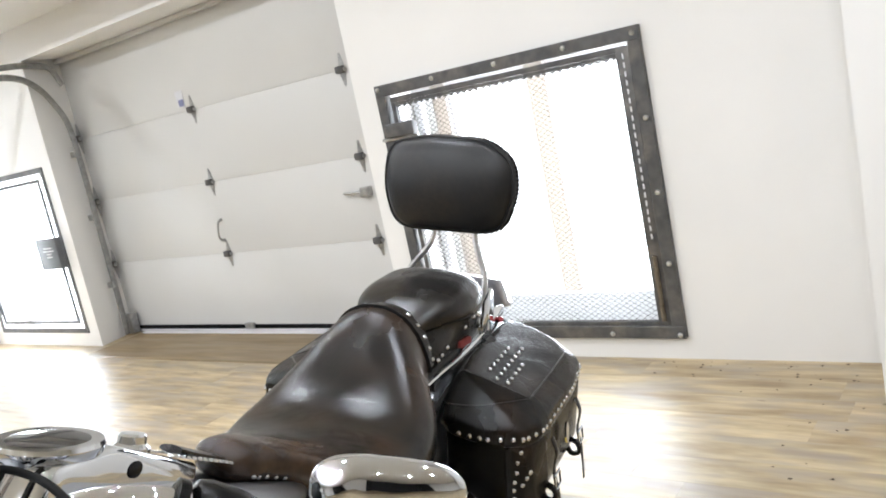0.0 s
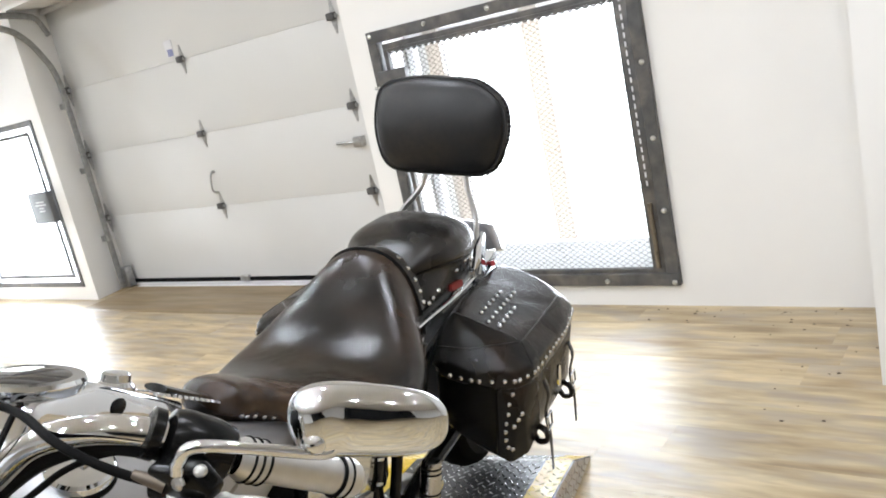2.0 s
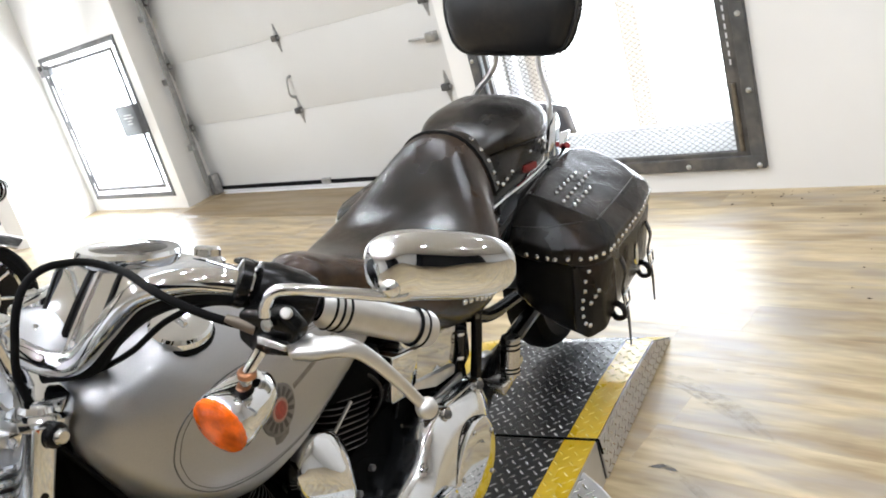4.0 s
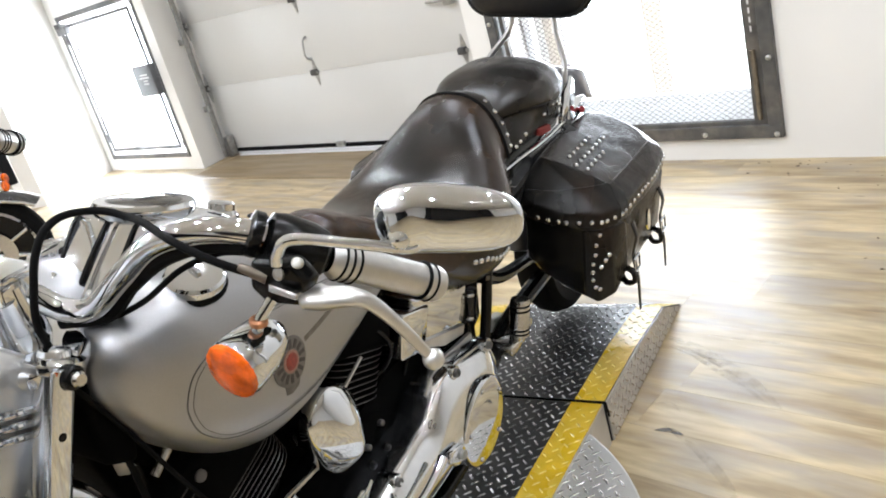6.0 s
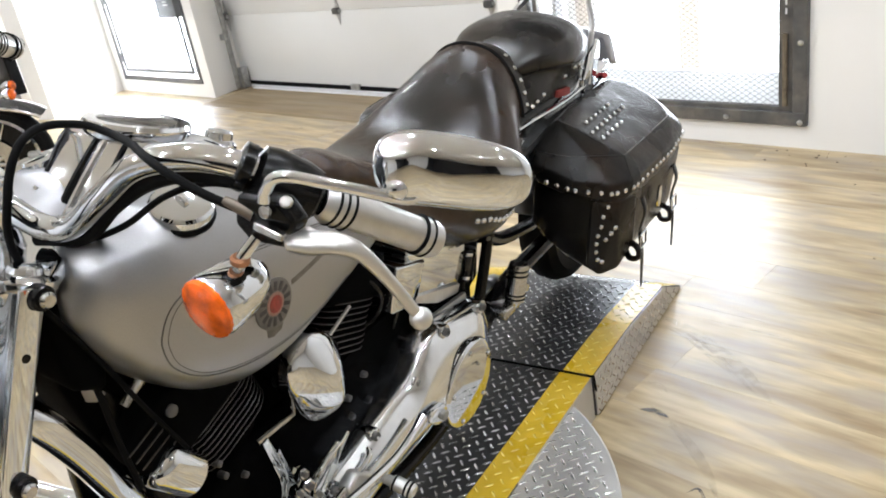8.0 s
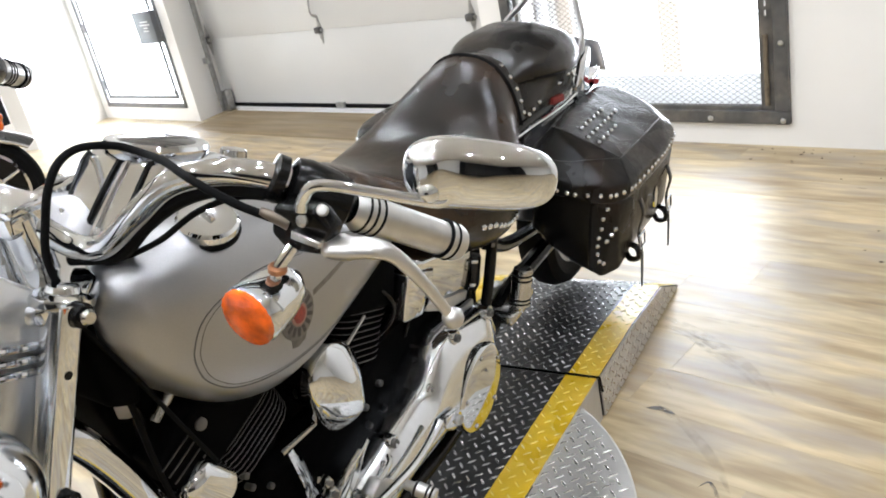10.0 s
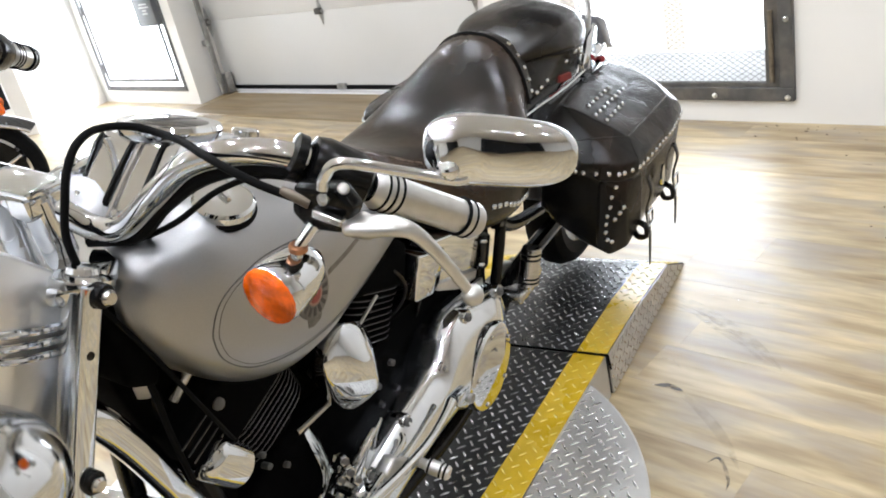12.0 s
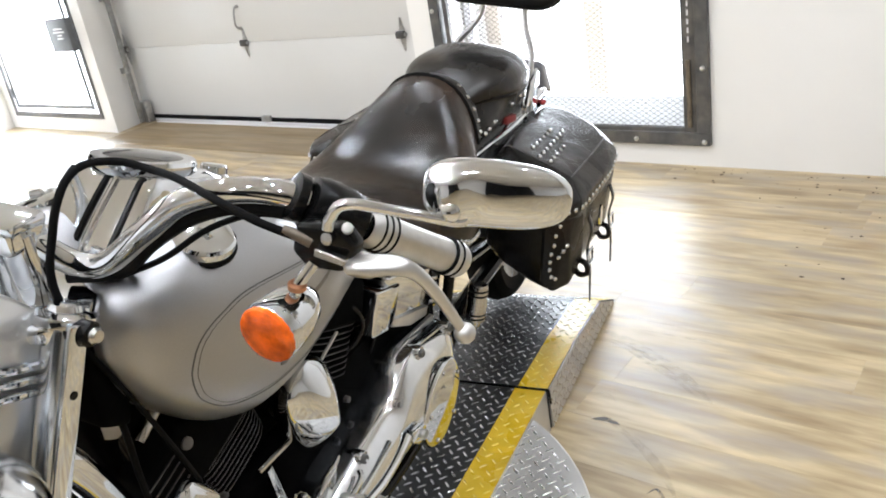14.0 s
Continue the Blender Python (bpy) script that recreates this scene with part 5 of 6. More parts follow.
# frame
fm = part("frame", tube_bm([(0, 0.70, 0.90), (0.0, 0.72, 0.80), (0.045, 0.750, 0.62), (0.07, 0.80, 0.36), (0.10, 0.86, 0.20), (0.12, 1.10, 0.155), (0.12, 1.48, 0.16), (0.08, 1.58, 0.30), (0.06, 1.60, 0.50), (0.06, 1.58, 0.60)], 0.017, 12, 6), M_BLACK, bike, "black frame tubes")
part("frame_tube", tube_bm([(0, 0.70, 0.90), (0.0, 0.72, 0.80), (-0.055, 0.735, 0.62), (-0.09, 0.76, 0.36), (-0.11, 0.84, 0.20), (-0.12, 1.10, 0.155), (-0.12, 1.50, 0.16), (-0.13, 1.62, 0.30), (-0.12, 1.66, 0.50)], 0.017, 12, 6), M_BLACK, fm)
part("backbone", tube_bm([(0, 0.72, 0.84), (0, 1.0, 0.74), (0, 1.3, 0.66), (0, 1.6, 0.58)], 0.03, 12, 5), M_BLACK, fm)
for s in (1, -1):
    part("rear_tube", tube_bm([(s * 0.10, 1.50, 0.60), (s * 0.115, 1.70, 0.64), (s * 0.115, 1.90, 0.67)], 0.014, 10, 5), M_BLACK, fm)
    part("swing_arm", tube_bm([(s * 0.12, 1.60, 0.30), (s * 0.10, 1.80, 0.33), (s * 0.09, 2.40, 0.32)], 0.022, 10, 5), M_BLACK, fm)
    part("seat_stay", tube_bm([(s * 0.12, 1.60, 0.54), (s * 0.11, 1.78, 0.46), (s * 0.09, 2.36, 0.35)], 0.016, 10, 5), M_BLACK, fm)

# engine: two finned cylinders in a narrow V, crankcase, covers
CY, CZ = 1.035, 0.205
part("crankcase", hull_bm([(x, y, z) for x in (-0.10, 0.085) for y, z in ((0.83, 0.20), (0.83, 0.44), (0.90, 0.475), (1.02, 0.46), (1.20, 0.47), (1.30, 0.40), (1.28, 0.20), (1.15, 0.14), (0.88, 0.14))], 0.02), M_ENGINE, bike, "black engine crankcase")
for name, tilt in (("front", -22.5), ("rear", 22.5)):
    m = Matrix.Translation((0, CY, CZ)) @ Matrix.Rotation(radians(-tilt), 4, 'X')
    cyl = part("cylinder", lathe_bm([(0.066, 0.10), (0.066, 0.44)], m, 32), M_ENGINE, bike, "black finned cylinder")
    for k in range(11):
        z = (0.334 if name == "front" else 0.322) + k * 0.0118
        rr = 0.090 if k < 7 else 0.093
        o = rounded_outline([(-rr, -rr * 0.92), (rr, -rr * 0.92), (rr, rr * 0.92), (-rr, rr * 0.92)], 0.05, 5)
        bm = plate_bm(o, z, z + 0.0052, 0, 1, "xy")
        bm.transform(m)
        f = part("fin", bm, M_ENGINE, cyl)
        bm = bmesh.new()
        loop = [Vector((a, b, z + 0.0026)) for a, b in o]
        tube_bm([m @ v for v in loop + [loop[0]]], 0.0011, 5, 1, bm=bm)
        part("fin_edge", bm, M_FIN, cyl, "bare machined fin edge")
    bm = hull_bm([(x, y, z) for x in (-0.10, 0.095) for y, z in ((-0.09, 0.415), (-0.135, 0.455), (-0.130, 0.52), (-0.06, 0.535), (0.07, 0.50), (0.085, 0.42))], 0.010)
    bm.transform(m)
    head = part("rocker_box", bm, M_ENGINE, bike, "black rocker box")
    for k in range(4):
        bm = box_bm(0.0955, 0.0972, -0.132, -0.078, 0.458 + k * 0.018, 0.460 + k * 0.018)
        bm.transform(m)
        part("head_fin", bm, M_FIN, head, "bare head fin edge", smooth=False)
    bm = bmesh.new()
    for x, y, z in ((0.093, -0.056, 0.505),):
        lathe_bm([(0.010, 0), (0.010, 0.008), (0.007, 0.010), (0, 0.010)], m @ frame_to((x, y, z), (1, 0, 0.3)) @ Matrix.Scale(0.9, 4), 12, bm, close=False)
    part("head_bolt", bm, M_STEEL, head, "chrome head bolts")
HORN = rounded_outline([(1.035, 0.632), (1.078, 0.616), (1.106, 0.572), (1.110, 0.520), (1.090, 0.470), (1.062, 0.450), (1.022, 0.462), (0.998, 0.500), (0.980, 0.560), (0.982, 0.594), (1.002, 0.622)], 0.02, 4)
horn = part("horn_cover", dome_bm(HORN, ((1.045, 0.535), (1.05, 0.515)), ((0, 0.105), (0, 0.120), (0.03, 0.126), (0.12, 0.133), (0.35, 0.146), (0.65, 0.160), (0.95, 0.170))), M_CHROME, bike, "chrome horn cover", angle=70)
part("horn_body", lathe_bm([(0.045, -0.03), (0.05, 0.0), (0.05, 0.02)], frame_to((0.085, 1.04, 0.555), (1, 0, 0)), 24), M_BLACK, horn)
part("head_brace", tube_bm([(0.052, 0.787, 0.690), (0.052, 0.755, 0.665)], 0.012, 12), M_SATIN, bike, "polished head brace")
part("hose_fitting", hull_bm([(x, y, z) for x, y, z in ((0.05, 0.704, 0.731), (0.045, 0.710, 0.698), (0.052, 0.726, 0.690), (0.056, 0.735, 0.702), (0.058, 0.720, 0.724), (0.03, 0.725, 0.71))], 0.003, 2), M_ALU, bike, "pale metal fitting")
for p in ((0.088, 0.854, 0.500), (0.088, 0.862, 0.470), (0.088, 0.90, 0.44)):
    part("case_bolt", lathe_bm([(0.0055, -0.01), (0.0055, 0.005), (0.003, 0.007), (0, 0.007)], frame_to(p, (1, 0, 0.2)), 12, close=False), M_STEEL, bike, "small bolt")
part("timing_rod", tube_bm([(0.098, 0.925, 0.488), (0.10, 1.008, 0.487)], 0.0055, 8), M_SATIN, bike, "polished rod")
part("push_rod", tube_bm([(0.09, 1.00, 0.32), (0.10, 0.955, 0.45)], 0.009, 10), M_CHROME, bike, "chrome push rod tube")
part("horn_stay", tube_bm([(0.10, 1.10, 0.57), (0.10, 1.17, 0.60)], 0.004, 8), M_SATIN, bike, "chrome rod")
part("carburettor", hull_bm([(x, y, z) for x in (-0.06, 0.05) for y, z in ((1.0, 0.47), (1.08, 0.47), (1.09, 0.55), (0.99, 0.55))], 0.012), M_ENGINE, bike, "dark intake between the cylinders")

# small parts between the cylinders and the primary case
boot = part("rubber_boot", tube_bm([(0.10, 1.425, 0.420), (0.10, 1.398, 0.392), (0.10, 1.372, 0.358)], 0.017, 14, 4), M_ENGINE, bike, "ribbed black rubber boot")
for k in range(7):
    c = Vector((0.10, 1.420 - 0.0075 * k, 0.414 - 0.0085 * k))
    part("boot_rib", lathe_bm([(0.017, -0.0018), (0.0195, 0), (0.017, 0.0018)], frame_to(c, (0, 0.65, 0.75)), 16), M_BLACK, boot)
part("breather_hose", tube_bm([(0.095, 1.30, 0.40), (0.10, 1.268, 0.372), (0.10, 1.219, 0.344), (0.10, 1.158, 0.340), (0.10, 1.13, 0.305)], 0.0065, 10, 6), M_BLACK, bike, "black breather hose")
part("plug_wire", tube_bm([(0.06, 1.20, 0.64), (0.09, 1.238, 0.612), (0.10, 1.262, 0.565), (0.085, 1.252, 0.52), (0.06, 1.22, 0.50)], 0.005, 10, 6), M_BLACK, bike, "black spark plug wire")
part("plug_wire", tube_bm([(0.06, 1.24, 0.66), (0.085, 1.290, 0.585), (0.095, 1.318, 0.520), (0.08, 1.32, 0.46)], 0.005, 10, 6), M_BLACK, bike)
part("stay_plate", tube_bm([(0.138, 1.094, 0.398), (0.140, 1.068, 0.385), (0.138, 1.045, 0.355), (0.130, 1.035, 0.32)], [0.005, 0.008, 0.008, 0.006], 10, 4, up=(1, 0, 0), flat=0.5), M_CHROME, bike, "chrome stay")
for p in ((0.098, 1.072, 0.455), (0.10, 1.018, 0.565), (0.10, 1.036, 0.592), (0.09, 1.21, 0.425), (0.09, 1.16, 0.405)):
    part("case_bolt", lathe_bm([(0.0065, -0.012), (0.0065, 0.004), (0.004, 0.007), (0, 0.007)], frame_to(p, (1, -0.1, 0.25)), 12, close=False), M_STEEL, bike, "small bolt")

# primary cover
part("inner_primary", plate_bm(rounded_outline([(0.90, 0.20), (0.93, 0.42), (1.08, 0.46), (1.25, 0.50), (1.45, 0.50), (1.62, 0.44), (1.64, 0.25), (1.55, 0.17), (1.0, 0.15)], 0.03, 3), 0.02, 0.082, 0.006), M_ENGINE, bike, "black inner primary case", angle=60)
PRIM = [(0.945, 0.255), (0.965, 0.325), (1.016, 0.348), (1.135, 0.374), (1.262, 0.396), (1.300, 0.430), (1.345, 0.452), (1.395, 0.452), (1.530, 0.425), (1.560, 0.400), (1.592, 0.33), (1.575, 0.250), (1.520, 0.205), (1.45, 0.190), (1.385, 0.196), (1.335, 0.235), (1.29, 0.266), (1.20, 0.266), (1.10, 0.254), (0.985, 0.220)]
PRIM_R = rounded_outline(PRIM, 0.022, 4)
prim = part("primary_cover", dome_bm(PRIM_R, ((1.02, 0.285), (1.20, 0.312), (1.36, 0.305), (1.43, 0.298)), ((0, 0.085), (0, 0.144), (0.02, 0.1500), (0.055, 0.1505), (0.065, 0.1535), (0.15, 0.1625), (0.25, 0.1715), (0.37, 0.1800), (0.50, 0.1865), (0.65, 0.1910), (0.92, 0.194))), M_FORK, bike, "chrome primary drive cover", angle=55)
dm = frame_to((0.1835, 1.428, 0.296), (1, 0.03, 0.02))
derby = part("derby_cover", lathe_bm([(0.097, -0.03), (0.097, 0.008), (0.094, 0.0125), (0.085, 0.0145), (0.05, 0.0165), (0.0, 0.0172)], dm, 64, close=False), M_CHROME, prim, "round chrome clutch cover", angle=50)
for k in range(5):
    a = 2 * math.pi * k / 5 + 0.4
    part("cover_screw", lathe_bm([(0.0055, 0.011), (0.0055, 0.0165), (0.004, 0.0185), (0, 0.0185)], dm @ Matrix.Translation((0.080 * math.cos(a), 0.080 * math.sin(a), 0)), 10, close=False), M_SATIN, derby, "polished cover screw")
part("cover_seam", lathe_bm([(0.0970, 0.004), (0.0985, 0.006), (0.0970, 0.008)], dm, 64), M_BLACK, prim, "dark gap round the clutch cover")
for y, z in ((1.534, 0.412), (1.385, 0.438), (1.279, 0.384), (1.140, 0.362), (1.02, 0.336), (0.963, 0.292)):
    boss = part("bolt_boss", lathe_bm([(0.016, -0.03), (0.016, 0.006), (0.0145, 0.009), (0.010, 0.009)], frame_to((0.153, y, z), (1, 0, 0.1)), 18), M_CHROME, prim, "polished bolt boss")
    part("cover_bolt", lathe_bm([(0.009, 0.004), (0.009, 0.013), (0.0075, 0.015), (0.0045, 0.015), (0.0045, 0.010), (0, 0.010)], frame_to((0.153, y, z), (1, 0, 0.1)), 12, close=False), M_STEEL, boss, "dark socket bolt")
part("shift_rod", tube_bm([(0.208, 1.222, 0.366), (0.212, 1.190, 0.360), (0.214, 1.14, 0.352), (0.214, 1.085, 0.352), (0.210, 0.965, 0.368), (0.19, 0.86, 0.375)], [0.011, 0.0085, 0.0075, 0.0085, 0.0065, 0.0065], 12, 5), M_CHROME, bike, "chrome shift linkage rod")
part("shift_arm", plate_bm(rounded_outline([(1.285, 0.300), (1.315, 0.312), (1.305, 0.340), (1.255, 0.352), (1.245, 0.332)], 0.01, 3), 0.198, 0.208, 0.002), M_CHROME, bike, "chrome shift arm")
part("arm_bolt", lathe_bm([(0.010, 0), (0.010, 0.008), (0.006, 0.010), (0, 0.010)], frame_to((0.207, 1.295, 0.318), (1, 0, 0)), 14, close=False), M_GALV, bike, "linkage bolt")
for at in ((0.205, 1.10, 0.320), (0.195, 0.955, 0.330)):
    pg = part("foot_peg", lathe_bm([(0.009, 0), (0.009, 0.016), (0.0135, 0.019), (0.0135, 0.056), (0.011, 0.060), (0, 0.060)], frame_to(at, (1, 0.10, -0.16)), 18, close=False), M_GRIP, bike, "chrome shifter peg with rubber rings")
    for d in (0.022, 0.044, 0.052):
        part("peg_ring", lathe_bm([(0.0132, d - 0.0025), (0.0150, d), (0.0132, d + 0.0025)], frame_to(at, (1, 0.10, -0.16)), 18), M_RUBBER, pg)
part("shift_lever", tube_bm([(0.185, 0.93, 0.345), (0.200, 1.00, 0.335), (0.205, 1.10, 0.322)], 0.008, 10, 4, up=(1, 0, 0), flat=0.6), M_CHROME, bike, "chrome shift lever")
part("bracket_blade", plate_bm(rounded_outline([(1.040, 0.438), (1.030, 0.402), (0.992, 0.372), (0.968, 0.360), (0.962, 0.395), (0.990, 0.425)], 0.010, 3), 0.160, 0.170, 0.003), M_CHROME, bike, "upright chrome bracket blade")
part("pivot_block", hull_bm([(x, y, z) for x in (0.165, 0.192) for y, z in ((1.020, 0.350), (1.050, 0.366), (1.092, 0.330), (1.068, 0.300), (1.035, 0.318))], 0.006, 3), M_LEVER, bike, "pale alloy pivot block")
part("brace_rod", tube_bm([(0.165, 0.935, 0.300), (0.178, 1.000, 0.338), (0.182, 1.085, 0.362), (0.172, 1.105, 0.368)], 0.0055, 10, 5), M_CHROME, bike, "thin chrome brace rod")
for at, r in (((0.160, 0.949, 0.437), 0.010), ((0.160, 0.958, 0.405), 0.012), ((0.160, 0.935, 0.408), 0.009), ((0.162, 0.972, 0.378), 0.011), ((0.166, 1.004, 0.330), 0.010), ((0.172, 1.041, 0.312), 0.008), ((0.156, 0.928, 0.372), 0.011), ((0.164, 0.955, 0.345), 0.010)):
    nut = part("linkage_nut", lathe_bm([(r, -0.012), (r, 0.005), (r * 0.8, 0.008), (r * 0.55, 0.008)], frame_to(at, (1, -0.25, 0.2)), 6), M_CHROME, bike, "chrome linkage nut")
    part("linkage_stud", lathe_bm([(r * 0.5, 0.004), (r * 0.5, 0.013), (0, 0.014)], frame_to(at, (1, -0.25, 0.2)), 10, close=False), M_STEEL, nut)
part("floorboard_bracket", hull_bm([(x, y, z) for x in (0.12, 0.17) for y, z in ((0.88, 0.33), (0.97, 0.345), (0.98, 0.31), (0.89, 0.27))], 0.008, 3), M_CHROME, bike, "chrome footboard bracket")
part("stand_bracket", tube_bm([(0.130, 0.912, 0.518), (0.130, 0.926, 0.470), (0.130, 0.939, 0.420), (0.130, 0.936, 0.385), (0.128, 0.912, 0.352)], [0.006, 0.008, 0.009, 0.009, 0.007], 10, 6, up=(1, 0, 0), flat=0.35), M_CHROME, bike, "curved chrome bracket")
part("oil_filter", lathe_bm([(0, 0.004), (0.024, 0.004), (0.026, 0), (0.032, 0), (0.0335, 0.002), (0.0335, 0.060), (0.032, 0.066), (0.026, 0.074), (0.014, 0.078), (0, 0.079)], frame_to((0.092, 0.800, 0.528), (-0.10, -0.62, 0.78)), 32, close=False), M_CHROME, bike, "chrome oil filter")
part("regulator", hull_bm([(x, y, z) for x in (-0.045, 0.045) for y, z in ((0.67, 0.84), (0.76, 0.82), (0.82, 0.66), (0.86, 0.40), (0.79, 0.36), (0.745, 0.55), (0.69, 0.72))], 0.01), M_ENGINE, bike, "black regulator behind the frame tubes")
part("side_stand", tube_bm([(0.10, 0.93, 0.16), (0.20, 1.0, 0.09), (0.27, 1.06, 0.035)], 0.012, 10, 5), M_CHROME, bike, "chrome side stand")
# engine guard
part("exhaust_pipe", tube_bm([(-0.07, 0.80, 0.72), (-0.04, 0.66, 0.755), (0.03, 0.615, 0.755), (0.062, 0.636, 0.735), (0.064, 0.676, 0.652), (0.062, 0.712, 0.560), (0.05, 0.768, 0.42), (-0.10, 0.88, 0.24), (-0.15, 1.1, 0.19), (-0.16, 1.5, 0.19), (-0.17, 2.1, 0.22)], 0.021, 18, 7), M_CHROME, bike, "chrome front exhaust pipe")
part("engine_guard", tube_bm([(-0.02, 0.745, 0.447), (-0.12, 0.734, 0.428), (-0.24, 0.708, 0.430), (-0.32, 0.68, 0.47)], 0.015, 14, 7), M_CHROME, bike, "chrome engine guard tube")
# oil tank and boxes under the seat
oil = part("oil_tank", hull_bm([(x, y, z) for x in (-0.10, 0.112) for y, z in ((1.34, 0.625), (1.555, 0.570), (1.560, 0.470), (1.525, 0.442), (1.375, 0.502), (1.34, 0.53))], 0.012, 4), M_CHROME, bike, "chrome oil tank", angle=70)
part("side_cover", hull_bm([(x, y, z) for x in (0.05, 0.119) for y, z in ((1.290, 0.620), (1.385, 0.590), (1.378, 0.575), (1.358, 0.522), (1.330, 0.512), (1.268, 0.530))], 0.006, 3), M_CHROME, bike, "chrome side cover")
part("tank_rim", hull_bm([(x, y, z) for x in (0.108, 0.118) for y, z in ((1.350, 0.524), (1.429, 0.490), (1.518, 0.466), (1.510, 0.447), (1.43, 0.466), (1.350, 0.509))], 0.003, 2), M_LEVER, oil, "polished lower rim")
part("gusset", hull_bm([(x, y, z) for x in (0.112, 0.122) for y, z in ((1.362, 0.455), (1.494, 0.442), (1.536, 0.436), (1.538, 0.392), (1.473, 0.398), (1.425, 0.408))], 0.003, 2), M_LEVER, bike, "polished triangular gusset")
part("black_box", hull_bm([(x, y, z) for x in (-0.08, 0.02) for y, z in ((1.18, 0.66), (1.70, 0.58), (1.78, 0.45), (1.78, 0.32), (1.6, 0.24), (1.2, 0.24))], 0.01), M_ENGINE, bike, "black parts under the seat")
part("seat_post", tube_bm([(0.122, 1.640, 0.575), (0.124, 1.614, 0.470), (0.125, 1.586, 0.375)], 0.0125, 12, 4), M_BLACK, bike, "black upright frame tube")
coil = part("coil", lathe_bm([(0, -0.038), (0.017, -0.037), (0.019, -0.033), (0.019, 0.033), (0.017, 0.037), (0, 0.038)], frame_to((0.085, 1.602, 0.462), (0, 0.22, 1.0)), 20, close=False), M_GLASS_DARK, bike, "dark ignition coil with bright bands")
for d in (-0.028, 0.026):
    part("coil_band", lathe_bm([(0.0188, d - 0.004), (0.0200, d), (0.0188, d + 0.004)], frame_to((0.085, 1.602, 0.462), (0, 0.22, 1.0)), 20), M_CHROME, coil)
part("frame_casting", hull_bm([(x, y, z) for x in (0.05, 0.085) for y, z in ((1.725, 0.352), (1.800, 0.326), (1.792, 0.292), (1.735, 0.310))], 0.006, 3), M_LEVER, bike, "pale alloy frame casting")
pp = frame_to((0.158, 1.700, 0.334), (0.02, 0.14, 1.0))
peg = part("passenger_peg", lathe_bm([(0.012, -0.012), (0.016, 0.0), (0.0235, 0.004), (0.0235, 0.088), (0.021, 0.096), (0, 0.098)], pp, 24, close=False), M_SATIN, bike, "folded chrome passenger peg")
for d in (0.012, 0.022, 0.070, 0.082):
    part("peg_ring", lathe_bm([(0.0232, d - 0.003), (0.0252, d), (0.0232, d + 0.003)], pp, 24), M_RUBBER, peg)
part("peg_mount", hull_bm([(x, y, z) for x in (0.10, 0.165) for y, z in ((1.645, 0.308), (1.705, 0.306), (1.708, 0.332), (1.65, 0.338))], 0.008), M_SATIN, bike, "peg mount")
part("peg_bolt", lathe_bm([(0.010, 0), (0.010, 0.012), (0, 0.013)], frame_to((0.150, 1.762, 0.338), (1, 0, 0)), 12, close=False), M_SATIN, bike)

# forks, nacelle, headlamp
for s in (1, -1):
    d = Vector((0, -0.36, -0.933)).normalized()
    p0 = Vector((s * 0.101, 0.652, 0.925))
    fk = part("fork", tube_bm([p0, p0 + d * 0.30, p0 + d * 0.72], 0.0205, 24, 1), M_FORK, bike, "chrome fork cover")
    part("fork_cap", lathe_bm([(0.024, -0.010), (0.032, -0.006), (0.033, 0.0), (0.032, 0.004), (0.026, 0.007), (0.018, 0.008), (0.016, 0.014), (0.012, 0.016), (0, 0.016)], frame_to(p0, -d), 28, close=False), M_CHROME, fk, "chrome fork cap")
    part("fork_slider", tube_bm([p0 + d * 0.50, p0 + d * 0.76], 0.034, 20, 1), M_SATIN, fk, "polished fork slider")
    q0 = Vector((s * 0.137, 0.631, 0.925))
    a = Vector((0, 0.93, -0.36))
    st = part("flat_bracket", hull_bm([q0 + v for v in ((Vector((sx * 0.0025, 0, 0)) + a * w + d * l) for sx in (-1, 1) for w in (-0.011, 0.013) for l in (-0.01, 0.235))], 0.002, 2), M_CHROME, bike, "flat chrome bracket with bolts")
    for l in (0.0, 0.205):
        c = q0 + d * l + a * 0.012 + Vector((s * 0.002, 0, 0))
        part("spacer", lathe_bm([(0.012, -0.02), (0.0135, 0.0), (0.0135, 0.005), (0.012, 0.007)], frame_to(c, (s, 0, 0)), 16), M_BLACK, st, "black spacer")
        part("bolt", lathe_bm([(0.009, 0.005), (0.009, 0.012), (0.0065, 0.015), (0, 0.0155)], frame_to(c, (s, 0, 0)), 14, close=False), M_SATIN, st, "polished bolt")
    part("hole", lathe_bm([(0.0048, 0.0028), (0.0048, 0.0032), (0, 0.0032)], frame_to(q0 + d * 0.062 + a * 0.002, (s, 0, 0)), 10, close=False), M_BLACK, st)
NAC = [(0.655, 0.915), (0.640, 0.936), (0.600, 0.978), (0.560, 1.006), (0.505, 1.012), (0.450, 0.985), (0.425, 0.93), (0.425, 0.78), (0.46, 0.70), (0.575, 0.70), (0.600, 0.78), (0.622, 0.868)]
rings = []
for x, k in ((-0.086, 0.955), (-0.083, 0.985), (-0.070, 1.0), (0.070, 1.0), (0.083, 0.985), (0.086, 0.955)):
    rings.append([(x, 0.54 + (y - 0.54) * k, 0.86 + (z - 0.86) * k) for y, z in rounded_outline(NAC, 0.012, 3)])
nac = part("nacelle", loft_bm(rings), M_NACELLE, bike, "chrome headlamp nacelle", angle=40)
